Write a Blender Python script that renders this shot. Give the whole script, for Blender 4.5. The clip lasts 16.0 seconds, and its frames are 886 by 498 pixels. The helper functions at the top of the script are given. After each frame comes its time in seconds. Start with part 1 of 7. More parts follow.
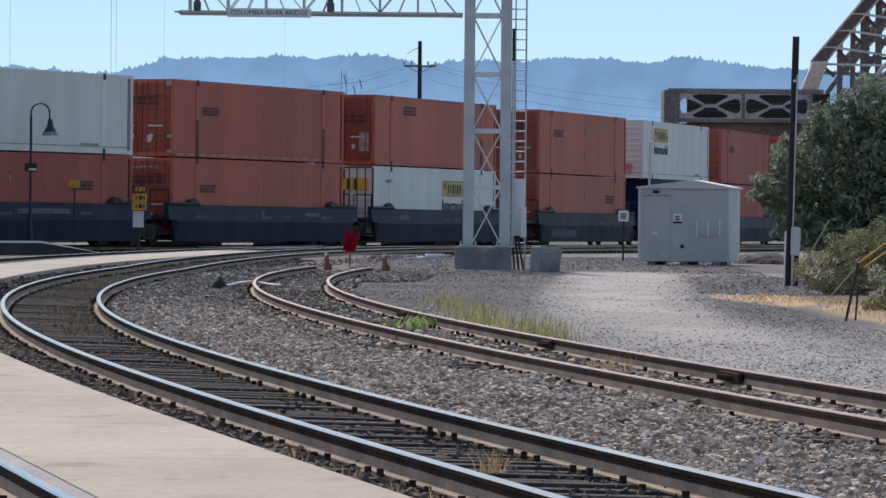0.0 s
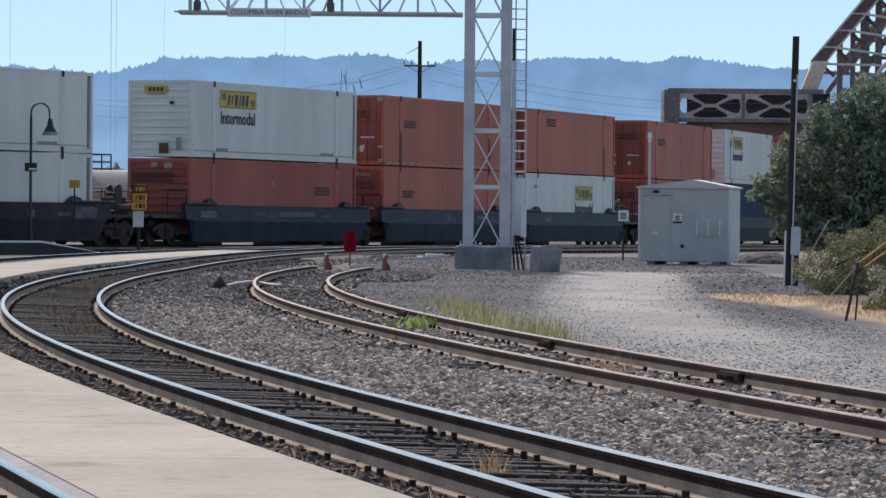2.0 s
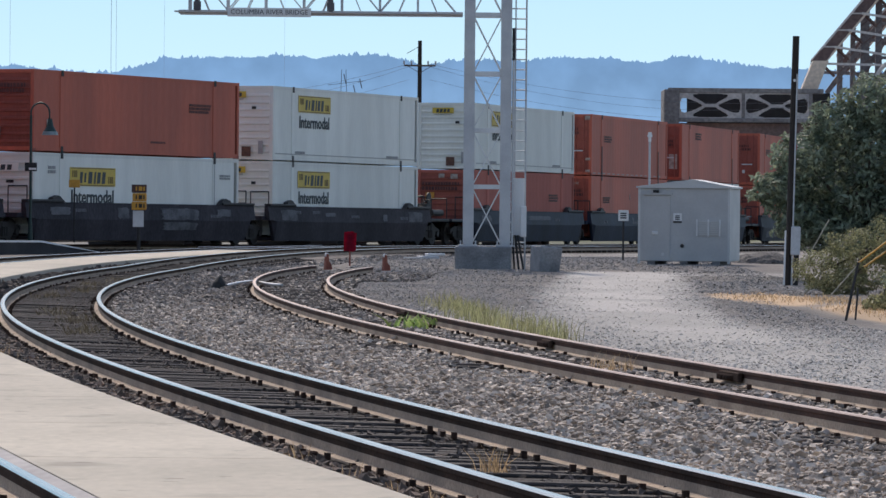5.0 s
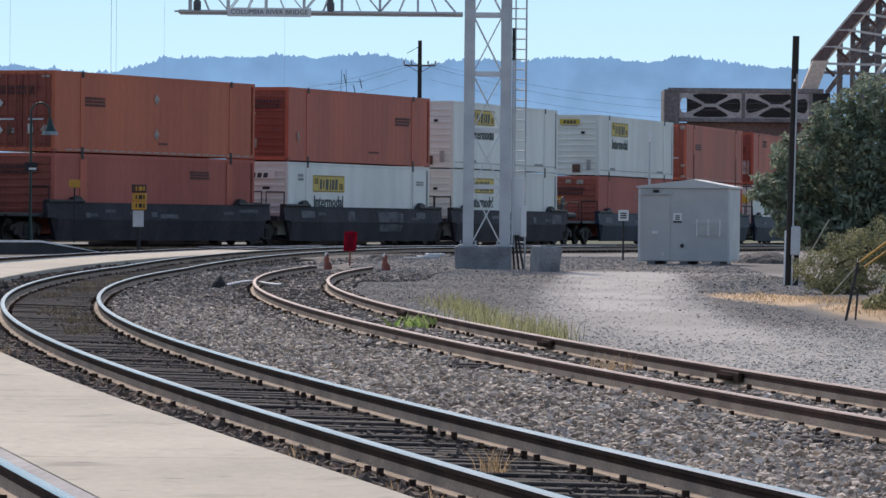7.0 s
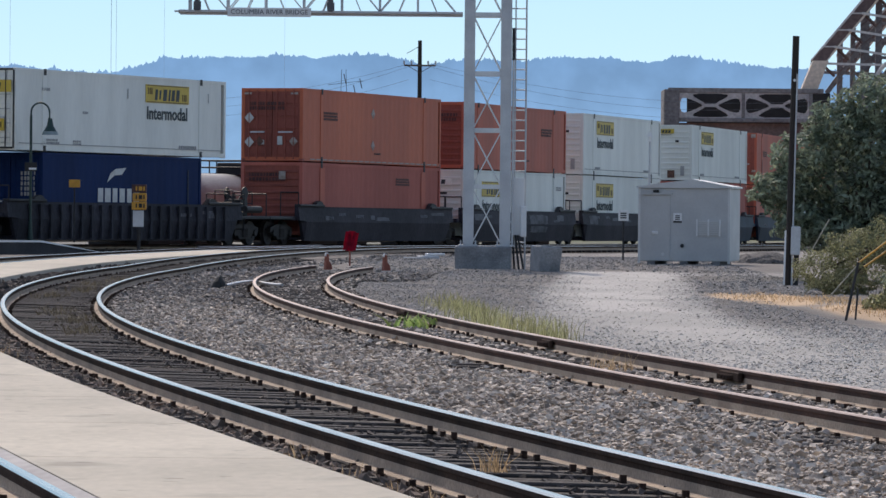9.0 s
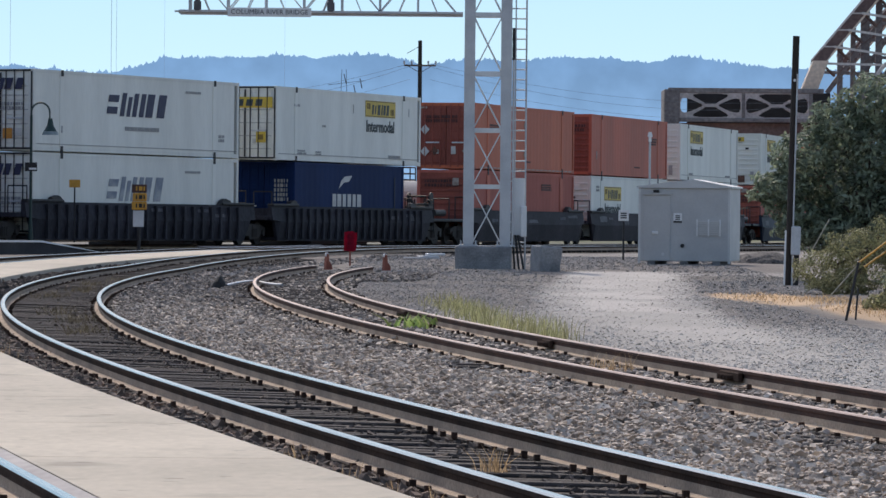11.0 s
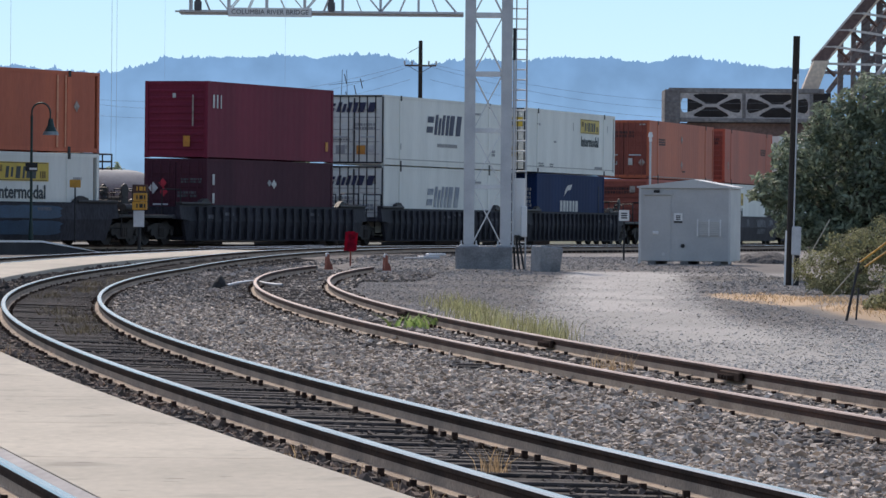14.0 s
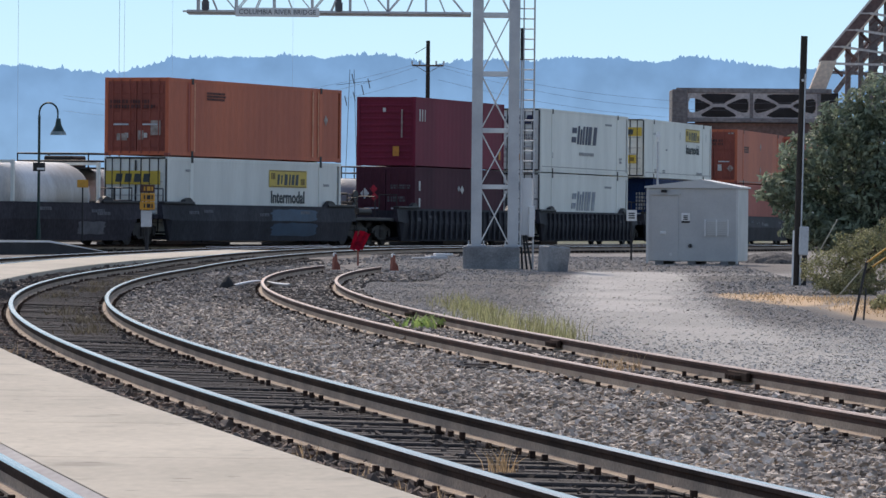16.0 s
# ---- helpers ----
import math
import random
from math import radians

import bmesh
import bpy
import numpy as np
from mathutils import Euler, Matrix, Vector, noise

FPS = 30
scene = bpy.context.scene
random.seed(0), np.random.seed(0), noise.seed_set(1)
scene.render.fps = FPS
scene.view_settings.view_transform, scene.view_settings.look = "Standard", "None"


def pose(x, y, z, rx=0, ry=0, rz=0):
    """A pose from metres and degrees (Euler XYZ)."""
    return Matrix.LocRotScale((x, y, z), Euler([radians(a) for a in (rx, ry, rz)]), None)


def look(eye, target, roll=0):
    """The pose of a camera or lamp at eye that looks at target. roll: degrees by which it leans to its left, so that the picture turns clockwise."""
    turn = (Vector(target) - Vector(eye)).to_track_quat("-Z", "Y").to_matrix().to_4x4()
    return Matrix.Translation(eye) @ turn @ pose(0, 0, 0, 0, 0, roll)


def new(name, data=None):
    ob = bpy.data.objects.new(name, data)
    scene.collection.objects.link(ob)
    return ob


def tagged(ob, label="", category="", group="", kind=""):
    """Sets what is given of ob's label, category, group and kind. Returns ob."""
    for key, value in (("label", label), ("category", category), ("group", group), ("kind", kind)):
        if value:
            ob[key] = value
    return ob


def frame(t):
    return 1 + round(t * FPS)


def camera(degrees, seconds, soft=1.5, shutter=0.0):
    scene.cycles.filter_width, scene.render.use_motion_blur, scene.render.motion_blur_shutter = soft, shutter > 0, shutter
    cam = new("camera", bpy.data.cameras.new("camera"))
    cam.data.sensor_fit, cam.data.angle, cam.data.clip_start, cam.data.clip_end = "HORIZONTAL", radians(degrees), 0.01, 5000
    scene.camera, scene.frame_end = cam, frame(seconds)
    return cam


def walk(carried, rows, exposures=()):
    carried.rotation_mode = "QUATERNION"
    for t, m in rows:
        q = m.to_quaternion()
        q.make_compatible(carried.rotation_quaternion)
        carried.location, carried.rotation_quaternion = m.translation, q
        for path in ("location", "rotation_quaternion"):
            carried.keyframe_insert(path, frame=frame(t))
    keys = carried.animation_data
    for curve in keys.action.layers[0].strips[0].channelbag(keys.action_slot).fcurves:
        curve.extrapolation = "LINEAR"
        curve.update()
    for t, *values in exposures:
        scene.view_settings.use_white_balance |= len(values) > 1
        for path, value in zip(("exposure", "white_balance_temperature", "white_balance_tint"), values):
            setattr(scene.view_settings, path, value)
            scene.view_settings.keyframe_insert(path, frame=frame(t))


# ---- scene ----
# ---------------------------------------------------------------- camera
EYE = (0.0, 0.0, 1.5)


def aim(turn_deg, lift=0.0):
    """The view along the yard, turned to the left by a few hundredths of a degree."""
    a = radians(turn_deg)
    return look(EYE, (-100 * math.sin(a), 100 * math.cos(a), 1.5 - 0.8 + lift), 0.516)


cam = camera(10.42, 16.0, soft=1.5)
walk(cam, [(0.0, aim(0)), (8.0, aim(0, -0.012)), (12.0, aim(0.004, -0.012)), (14.5, aim(0.008, -0.01)), (15.0, aim(0.006, -0.01)),
           (15.25, aim(0.022, -0.01)), (15.5, aim(0.076, -0.01)), (15.75, aim(0.09, -0.012)), (16.0, aim(0.096, -0.012))],
     exposures=[(0.0, -0.04, 6510, 13), (3.0, 0.0, 6510, 13), (6.5, 0.06, 6520, 13), (16.0, 0.08, 6530, 13)])

# ---------------------------------------------------------------- light
SUN_AZ, SUN_EL = radians(-14), radians(44)
world = bpy.data.worlds.new("sky")
scene.world = world
world.use_nodes = True
wn = world.node_tree
wn.nodes.clear()
sky = wn.nodes.new("ShaderNodeTexSky")
sky.sky_type, sky.sun_disc = "NISHITA", False
sky.sun_elevation, sky.sun_rotation = SUN_EL, SUN_AZ
sky.air_density, sky.dust_density, sky.ozone_density = 1.0, 1.6, 1.2
bg = wn.nodes.new("ShaderNodeBackground")
bg.inputs["Strength"].default_value = 0.15
wout = wn.nodes.new("ShaderNodeOutputWorld")
wn.links.new(sky.outputs[0], bg.inputs["Color"])
wn.links.new(bg.outputs[0], wout.inputs[0])
sun = new("sun", bpy.data.lights.new("sun", "SUN"))
sun.data.energy, sun.data.angle, sun.data.color = 2.45, radians(0.5), (1.0, 0.89, 0.755)
sun.matrix_world = look((0, 0, 0), (-math.sin(SUN_AZ) * math.cos(SUN_EL), -math.cos(SUN_AZ) * math.cos(SUN_EL), -math.sin(SUN_EL)))

# ---------------------------------------------------------------- materials


def mat(name, col, col2=None, rough=0.7, metal=0.0, big=0.6, fine=25.0, bump=0.15, spread=0.25, rnd=0.0, stretch=(1, 1, 1), island=0.0, spec=0.5):
    """A surface with two scales of variation: patches between col and col2, fine grain in value and relief."""
    m = bpy.data.materials.new(name)
    m.use_nodes = True
    nt = m.node_tree
    N, L = nt.nodes, nt.links
    b = N["Principled BSDF"]
    b.inputs["Roughness"].default_value, b.inputs["Metallic"].default_value = rough, metal
    b.inputs["Specular IOR Level"].default_value = spec
    tc = N.new("ShaderNodeTexCoord")
    mp = N.new("ShaderNodeMapping")
    mp.inputs["Scale"].default_value = stretch
    L.new(tc.outputs["Object"], mp.inputs["Vector"])
    n1, n2 = N.new("ShaderNodeTexNoise"), N.new("ShaderNodeTexNoise")
    n1.inputs["Scale"].default_value, n1.inputs["Detail"].default_value = big, 5
    n2.inputs["Scale"].default_value, n2.inputs["Detail"].default_value = fine, 4
    for n in (n1, n2):
        L.new(mp.outputs[0], n.inputs["Vector"])
    r1 = N.new("ShaderNodeMapRange")
    r1.inputs["From Min"].default_value, r1.inputs["From Max"].default_value = 0.38, 0.64
    L.new(n1.outputs[0], r1.inputs["Value"])
    mx = N.new("ShaderNodeMix")
    mx.data_type = "RGBA"
    c2 = col2 or tuple(c * 0.75 for c in col)
    mx.inputs["A"].default_value, mx.inputs["B"].default_value = (*col, 1), (*c2, 1)
    L.new(r1.outputs[0], mx.inputs["Factor"])
    r2 = N.new("ShaderNodeMapRange")
    r2.inputs["From Min"].default_value, r2.inputs["From Max"].default_value = 0.3, 0.7
    r2.inputs["To Min"].default_value, r2.inputs["To Max"].default_value = 1 - spread, 1 + spread
    L.new(n2.outputs[0], r2.inputs["Value"])
    hs = N.new("ShaderNodeHueSaturation")
    L.new(mx.outputs["Result"], hs.inputs["Color"])
    last = r2.outputs[0]
    for amount, node, out in ((rnd, "ShaderNodeObjectInfo", "Random"), (island, "ShaderNodeNewGeometry", "Random Per Island")):
        if amount:
            oi = N.new(node)
            r3 = N.new("ShaderNodeMapRange")
            r3.inputs["To Min"].default_value, r3.inputs["To Max"].default_value = 1 - amount, 1 + amount
            L.new(oi.outputs[out], r3.inputs["Value"])
            mu = N.new("ShaderNodeMath")
            mu.operation = "MULTIPLY"
            L.new(last, mu.inputs[0])
            L.new(r3.outputs[0], mu.inputs[1])
            last = mu.outputs[0]
    L.new(last, hs.inputs["Value"])
    L.new(hs.outputs[0], b.inputs["Base Color"])
    if bump:
        bp = N.new("ShaderNodeBump")
        bp.inputs["Strength"].default_value, bp.inputs["Distance"].default_value = bump, 0.02
        L.new(n2.outputs[0], bp.inputs["Height"])
        L.new(bp.outputs[0], b.inputs["Normal"])
    return m


STEEL_TOP = mat("polished_rail", (0.26, 0.255, 0.26), (0.2, 0.196, 0.2), 0.23, 1.0, 1, 60, 0.02, 0.08)
# the sky's blue reflection is partly put into this rail's tint
STEEL_SKY = mat("sky_tinted_near_rail", (0.2, 0.215, 0.24), (0.16, 0.175, 0.2), 0.2, 1.0, 1, 60, 0.02, 0.08)
STEEL_DULL = mat("dull_rail", (0.27, 0.205, 0.18), (0.2, 0.14, 0.12), 0.5, 0.7, 2, 60, 0.05, 0.15)
RAIL_SIDE = mat("rail_web", (0.075, 0.048, 0.037), (0.046, 0.032, 0.026), 0.9, 0.0, 1.5, 40, 0.2, 0.3, spec=0.05)
RAIL_RUST = mat("rusty_web", (0.095, 0.05, 0.038), (0.06, 0.034, 0.028), 0.85, 0.0, 1.5, 40, 0.2, 0.3, spec=0.2)
RAIL_FOOT = mat("dusty_rail_foot", (0.42, 0.32, 0.235), (0.29, 0.225, 0.17), 0.9, 0, 1.5, 40, 0.2, 0.25)
RAIL_TAN = mat("tan_rust_rail_foot", (0.46, 0.36, 0.27), (0.35, 0.26, 0.19), 0.9, 0, 1.5, 40, 0.2, 0.25)
TIE = mat("creosoted_timber", (0.066, 0.053, 0.046), (0.04, 0.034, 0.03), 0.9, 0, 2, 30, 0.5, 0.4, 0.3, (1, 6, 6))
BALLAST = mat("ballast_bed", (0.15, 0.14, 0.13), (0.10, 0.092, 0.086), 0.95, 0, 0.5, 14, 1.0, 0.5)
STONE = mat("ballast_stone", (0.60, 0.515, 0.43), (0.32, 0.268, 0.222), 0.9, 0, 3, 40, 0.3, 0.2, 0, (1, 1, 1), 0.58)
STONE_DARK = mat("dark_ballast_stone", (0.28, 0.2, 0.148), (0.13, 0.105, 0.085), 0.9, 0, 3, 40, 0.3, 0.2, 0, (1, 1, 1), 0.5)
CONCRETE = mat("platform_concrete", (0.505, 0.45, 0.362), (0.43, 0.383, 0.306), 0.85, 0, 0.7, 14, 0.06, 0.07, 0.05, (1, 0.35, 1))


def spotted(m, scale, lo, hi, depth):
    """Adds darker worn spots with an outline of their own."""
    N, L = m.node_tree.nodes, m.node_tree.links
    b = N["Principled BSDF"]
    src = b.inputs["Base Color"].links[0].from_socket
    g = N.new("ShaderNodeNewGeometry")
    n = N.new("ShaderNodeTexNoise")
    n.inputs["Scale"].default_value, n.inputs["Detail"].default_value = scale, 4
    L.new(g.outputs["Position"], n.inputs["Vector"])
    r = N.new("ShaderNodeMapRange")
    r.inputs["From Min"].default_value, r.inputs["From Max"].default_value = lo, hi
    r.inputs["To Min"].default_value, r.inputs["To Max"].default_value = 1.0, depth
    L.new(n.outputs[0], r.inputs["Value"])
    h = N.new("ShaderNodeHueSaturation")
    L.new(src, h.inputs["Color"])
    L.new(r.outputs[0], h.inputs["Value"])
    L.new(h.outputs[0], b.inputs["Base Color"])


spotted(CONCRETE, 1.1, 0.60, 0.72, 0.72)
spotted(CONCRETE, 0.25, 0.5, 0.75, 0.85)
spotted(CONCRETE, 4.5, 0.66, 0.7, 0.72)
CONCRETE_GREY = mat("grey_block_concrete", (0.3, 0.3, 0.3), (0.2, 0.2, 0.205), 0.9, 0, 1.8, 25, 0.3, 0.2)
CONCRETE_OLD = mat("old_concrete", (0.2, 0.2, 0.2), (0.14, 0.14, 0.14), 0.9, 0, 1.5, 25, 0.3, 0.2)
# light on struts, braces and rungs is put into this paler galvanised colour
GALV_LIT = mat("lit_galvanised_steel", (0.74, 0.75, 0.75), (0.62, 0.63, 0.64), 0.45, 0.1, 1.5, 30, 0.03, 0.08)
GALV = mat("galvanised_steel", (0.58, 0.59, 0.60), (0.48, 0.49, 0.51), 0.5, 0.1, 1.5, 30, 0.03, 0.08)
SHED = mat("shed_grey_paint", (0.52, 0.52, 0.51), (0.46, 0.46, 0.455), 0.55, 0.0, 1.2, 14, 0.02, 0.035)
SHED_ROOF = mat("shed_roof_paint", (0.62, 0.62, 0.61), (0.55, 0.55, 0.54), 0.5, 0.1, 0.8, 30, 0.04, 0.06)
WHITE = mat("white_paint", (0.78, 0.78, 0.77), (0.72, 0.72, 0.71), 0.45, 0, 0.7, 30, 0.02, 0.05)
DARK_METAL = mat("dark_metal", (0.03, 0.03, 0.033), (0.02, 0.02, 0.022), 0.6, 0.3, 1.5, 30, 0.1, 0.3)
GREEN_IRON = mat("dark_green_iron", (0.02, 0.05, 0.045), (0.015, 0.035, 0.03), 0.5, 0.2, 2, 30, 0.05, 0.2)
YELLOW = mat("yellow_paint", (0.66, 0.34, 0.03), (0.5, 0.24, 0.03), 0.55, 0, 2, 30, 0.05, 0.12)
RED = mat("red_paint", (0.5, 0.014, 0.04), (0.4, 0.012, 0.03), 0.5, 0, 2, 30, 0.05, 0.1)
RED_RUST = mat("faded_red_steel", (0.32, 0.11, 0.075), (0.22, 0.07, 0.05), 0.75, 0.1, 3, 30, 0.2, 0.25)
BLACK = mat("black_marking", (0.02, 0.02, 0.022), (0.015, 0.015, 0.016), 0.6, 0, 2, 30, 0.0, 0.1)
WOOD_POLE = mat("tarred_pole", (0.045, 0.035, 0.03), (0.03, 0.024, 0.02), 0.9, 0, 2, 20, 0.5, 0.35, 0, (6, 6, 0.6))
RUBBER = mat("black_rubber", (0.02, 0.02, 0.02), (0.03, 0.03, 0.03), 0.8, 0, 3, 30, 0.2, 0.2)


# ---------------------------------------------------------------- mesh tools
def part(name, bm, material, parent=None, label="", m=None):
    """Links a bmesh as one mesh object under a thing or a part."""
    me = bpy.data.meshes.new(name)
    bm.to_mesh(me)
    bm.free()
    return mesh_part(name, me, material, parent, label, m)


def mesh_part(name, me, material, parent=None, label="", m=None):
    for x in (material if isinstance(material, (list, tuple)) else [material]):
        if x and x.name not in me.materials:
            me.materials.append(x)
    ob = new(name, me)
    ob.parent = parent
    if m is not None:
        ob.matrix_basis = m
    if label:
        ob["label"] = label
    return ob


def box(bm, x0, x1, y0, y1, z0, z1, bevel=0.0, m=None):
    r = bmesh.ops.create_cube(bm, size=1)
    vs = r["verts"]
    bmesh.ops.transform(bm, matrix=Matrix.Translation(((x0 + x1) / 2, (y0 + y1) / 2, (z0 + z1) / 2)) @ Matrix.Diagonal((x1 - x0, y1 - y0, z1 - z0, 1)), verts=vs)
    if bevel:
        es = list({e for v in vs for e in v.link_edges})
        vs = bmesh.ops.bevel(bm, geom=es, offset=bevel, segments=1, affect="EDGES")["verts"]
    if m is not None:
        bmesh.ops.transform(bm, matrix=m, verts=vs)
    return bm


def cubed(*a, **k):
    return box(bmesh.new(), *a, **k)


def rod(bm, a, b, r, n=8, r2=None):
    a, b = Vector(a), Vector(b)
    d = b - a
    q = d.to_track_quat("Z", "Y").to_matrix().to_4x4()
    bmesh.ops.create_cone(bm, cap_ends=True, segments=n, radius1=r, radius2=r if r2 is None else r2, depth=d.length, matrix=Matrix.Translation((a + b) / 2) @ q)
    return bm


def rodded(a, b, r, n=8, r2=None):
    return rod(bmesh.new(), a, b, r, n, r2)


def beam(bm, a, b, w, h):
    """A square-edged bar from a to b."""
    a, b = Vector(a), Vector(b)
    d = b - a
    q = d.to_track_quat("Z", "Y").to_matrix().to_4x4()
    bmesh.ops.create_cube(bm, size=1, matrix=Matrix.Translation((a + b) / 2) @ q @ Matrix.Diagonal((w, h, d.length, 1)))
    return bm


def empty(name, label, category, m=None, group="", kind=""):
    ob = new(name)
    ob.empty_display_size = 0.2
    if m is not None:
        ob.matrix_basis = m
    return tagged(ob, label, category, group, kind)


def lettering(name, words, size, material, parent, m, label="", width=None, bold=0.0):
    """Raised letters in the built-in font, as a mesh; in the XY plane of m, centred."""
    cu = bpy.data.curves.new(name, "FONT")
    cu.body, cu.size, cu.align_x, cu.align_y, cu.extrude = words, size, "CENTER", "CENTER", 0.004
    cu.resolution_u = 2
    cu.offset = bold
    tmp = bpy.data.objects.new(name, cu)
    scene.collection.objects.link(tmp)
    dg = bpy.context.evaluated_depsgraph_get()
    me = bpy.data.meshes.new_from_object(tmp.evaluated_get(dg))
    bpy.data.objects.remove(tmp)
    if width:
        xs = [v.co.x for v in me.vertices]
        k = width / (max(xs) - min(xs))
        me.transform(Matrix.Diagonal((k, 1, 1, 1)))
    me.materials.clear()
    return mesh_part(name, me, material, parent, label, m)


# ---------------------------------------------------------------- plan of the yard
def poly(c, u):
    r = 0.0
    for k in c:
        r = r * u + k
    return r


def line_1(y):
    """Centre of the main curve: x at the distance y."""
    c = (0.1345, -0.2553, -0.175, 3.5103, -3.5266, -6.4182)
    yy = min(max(y, 18.0), 186.0)
    x = poly(c, (yy - 80) / 50)
    g = (poly(c, (yy + 0.5 - 80) / 50) - poly(c, (yy - 0.5 - 80) / 50))
    return x + g * (y - yy)


def line_2(y):
    """Centre of the siding."""
    c = (0.2106, 0.7165, 3.0031, -4.2682, -1.9363)
    yy = min(max(y, 22.0), 130.0)
    x = poly(c, (yy - 80) / 50)
    g = (poly(c, (yy + 0.5 - 80) / 50) - poly(c, (yy - 0.5 - 80) / 50))
    return x + g * (y - yy)


def offset_line(f, d):
    """A line that runs d metres beside f (d may be a function of y), to its left."""
    def g(y):
        s = f(y + 0.5) - f(y - 0.5)
        e = d(y) if callable(d) else d
        return f(y + e * s / math.sqrt(1 + s * s)) - e * math.sqrt(1 + s * s) + e * s * s / math.sqrt(1 + s * s)
    return g


def rail_z(y):
    """Height of the through line's rails, which fall away slowly."""
    return 0.225 - 0.0039 * (min(max(y, 120.0), 330.0) - 150)


def ground_z(x, y):
    far = min(max((y - 120) / 45, 0.0), 1.0)
    low = min(max((through_x(y) - 2.6 - x) / 1.5, 0.0), 1.0) if 90 < y < 400 else 0.0
    return -0.22 * (1 - far) + (rail_z(y) - 0.3) * far - 1.1 * low


S_LIST = np.linspace(-260, 330, 1181)


def _through_line():
    s = np.clip(S_LIST, -22, 112) / 100
    a = 0.42772 - 0.45731 * s + 0.47029 * s ** 2 - 0.22416 * s ** 3
    dx, dy = np.sin(a), np.cos(a)
    h = S_LIST[1] - S_LIST[0]
    X = np.concatenate([[0], np.cumsum((dx[1:] + dx[:-1]) / 2 * h)])
    Y = np.concatenate([[0], np.cumsum((dy[1:] + dy[:-1]) / 2 * h)])
    X += -13.20441 - np.interp(0, S_LIST, X)
    Y += 175.0 - np.interp(0, S_LIST, Y)
    return X, Y, a


TX, TY, TA = _through_line()


def through_x(y):
    """x of the through line at the distance y."""
    return float(np.interp(y, TY, TX))


def through_line(s, left=0.0):
    """x, y and heading at s metres along the through line, optionally to the left of it."""
    x, y, a = (float(np.interp(s, S_LIST, k)) for k in (TX, TY, TA))
    return x - left * math.cos(a), y + left * math.sin(a), a


def gap_3(y):
    return np.interp(y, (20, 60, 110, 170), (4.34, 4.28, 4.9, 4.9))


line_3 = offset_line(line_1, gap_3)


# ---------------------------------------------------------------- ground
def ground_material():
    """Grey ballast and cinders, pale dust where vehicles drive, dry straw at the verge, by painted zones."""
    m = mat("yard_ground", (0.27, 0.25, 0.23), (0.17, 0.16, 0.15), 0.95, 0, 0.6, 20, 1.0, 0.6)
    nt = m.node_tree
    N, L = nt.nodes, nt.links
    b = N["Principled BSDF"]
    src = b.inputs["Base Color"].links[0].from_socket
    gn = N.new("ShaderNodeTexNoise")
    gn.inputs["Scale"].default_value, gn.inputs["Detail"].default_value = 1.3, 7
    for zone, col in (("dust", (0.49, 0.462, 0.425)), ("straw", (0.56, 0.39, 0.235)), ("far", (0.10, 0.11, 0.05)), ("dark_bed", (0.075, 0.068, 0.062)), ("soil", (0.16, 0.142, 0.128))):
        at = N.new("ShaderNodeAttribute")
        at.attribute_name = zone
        ad = N.new("ShaderNodeMath")
        ad.operation = "MULTIPLY_ADD"
        ad.inputs[1].default_value, ad.inputs[2].default_value = 1.1, -0.55
        L.new(gn.outputs[0], ad.inputs[0])
        sm = N.new("ShaderNodeMath")
        sm.operation = "ADD"
        L.new(at.outputs["Fac"], sm.inputs[0])
        L.new(ad.outputs[0], sm.inputs[1])
        mr = N.new("ShaderNodeMapRange")
        mr.inputs["From Min"].default_value, mr.inputs["From Max"].default_value = 0.25, 0.8
        L.new(sm.outputs[0], mr.inputs["Value"])
        fm = N.new("ShaderNodeMath")
        fm.operation = "MULTIPLY"
        L.new(mr.outputs[0], fm.inputs[0])
        gr = N.new("ShaderNodeMath")
        gr.operation = "GREATER_THAN"
        gr.inputs[1].default_value = 0.02
        L.new(at.outputs["Fac"], gr.inputs[0])
        L.new(gr.outputs[0], fm.inputs[1])
        mx = N.new("ShaderNodeMix")
        mx.data_type = "RGBA"
        fine = N.new("ShaderNodeTexNoise")
        fine.inputs["Scale"].default_value, fine.inputs["Detail"].default_value = 20, 6
        hv = N.new("ShaderNodeHueSaturation")
        hv.inputs["Color"].default_value = (*col, 1)
        fr = N.new("ShaderNodeMapRange")
        fr.inputs["From Min"].default_value, fr.inputs["From Max"].default_value = 0.3, 0.7
        fr.inputs["To Min"].default_value, fr.inputs["To Max"].default_value = 0.55, 1.36
        L.new(fine.outputs[0], fr.inputs["Value"])
        L.new(fr.outputs[0], hv.inputs["Value"])
        L.new(fm.outputs[0], mx.inputs["Factor"])
        L.new(src, mx.inputs["A"])
        L.new(hv.outputs[0], mx.inputs["B"])
        src = mx.outputs["Result"]
    L.new(src, b.inputs["Base Color"])
    return m


def soft(d, w):
    """1 inside, falling to 0 over the width w."""
    return np.clip(0.5 - d / w, 0, 1)


def road_mid(y):
    """Middle of the dusty service road and half its width."""
    return np.interp(y, (20, 45, 58, 79, 100, 120, 137, 175), (7.5, 5.5, 3.9, 3.25, 3.6, 4.5, 4.9, 7.0)), np.interp(y, (20, 45, 58, 79, 100, 120, 137, 150), (2.8, 2.2, 1.6, 1.45, 1.6, 1.65, 0.9, 0.4))


def surface_z(x, y):
    """Height of the yard's uneven surface."""
    near = abs(x) < 26 and y < 200
    return ground_z(x, y) + (0.035 * noise.noise((x * 0.5, y * 0.22, 3)) if near else 0.0)


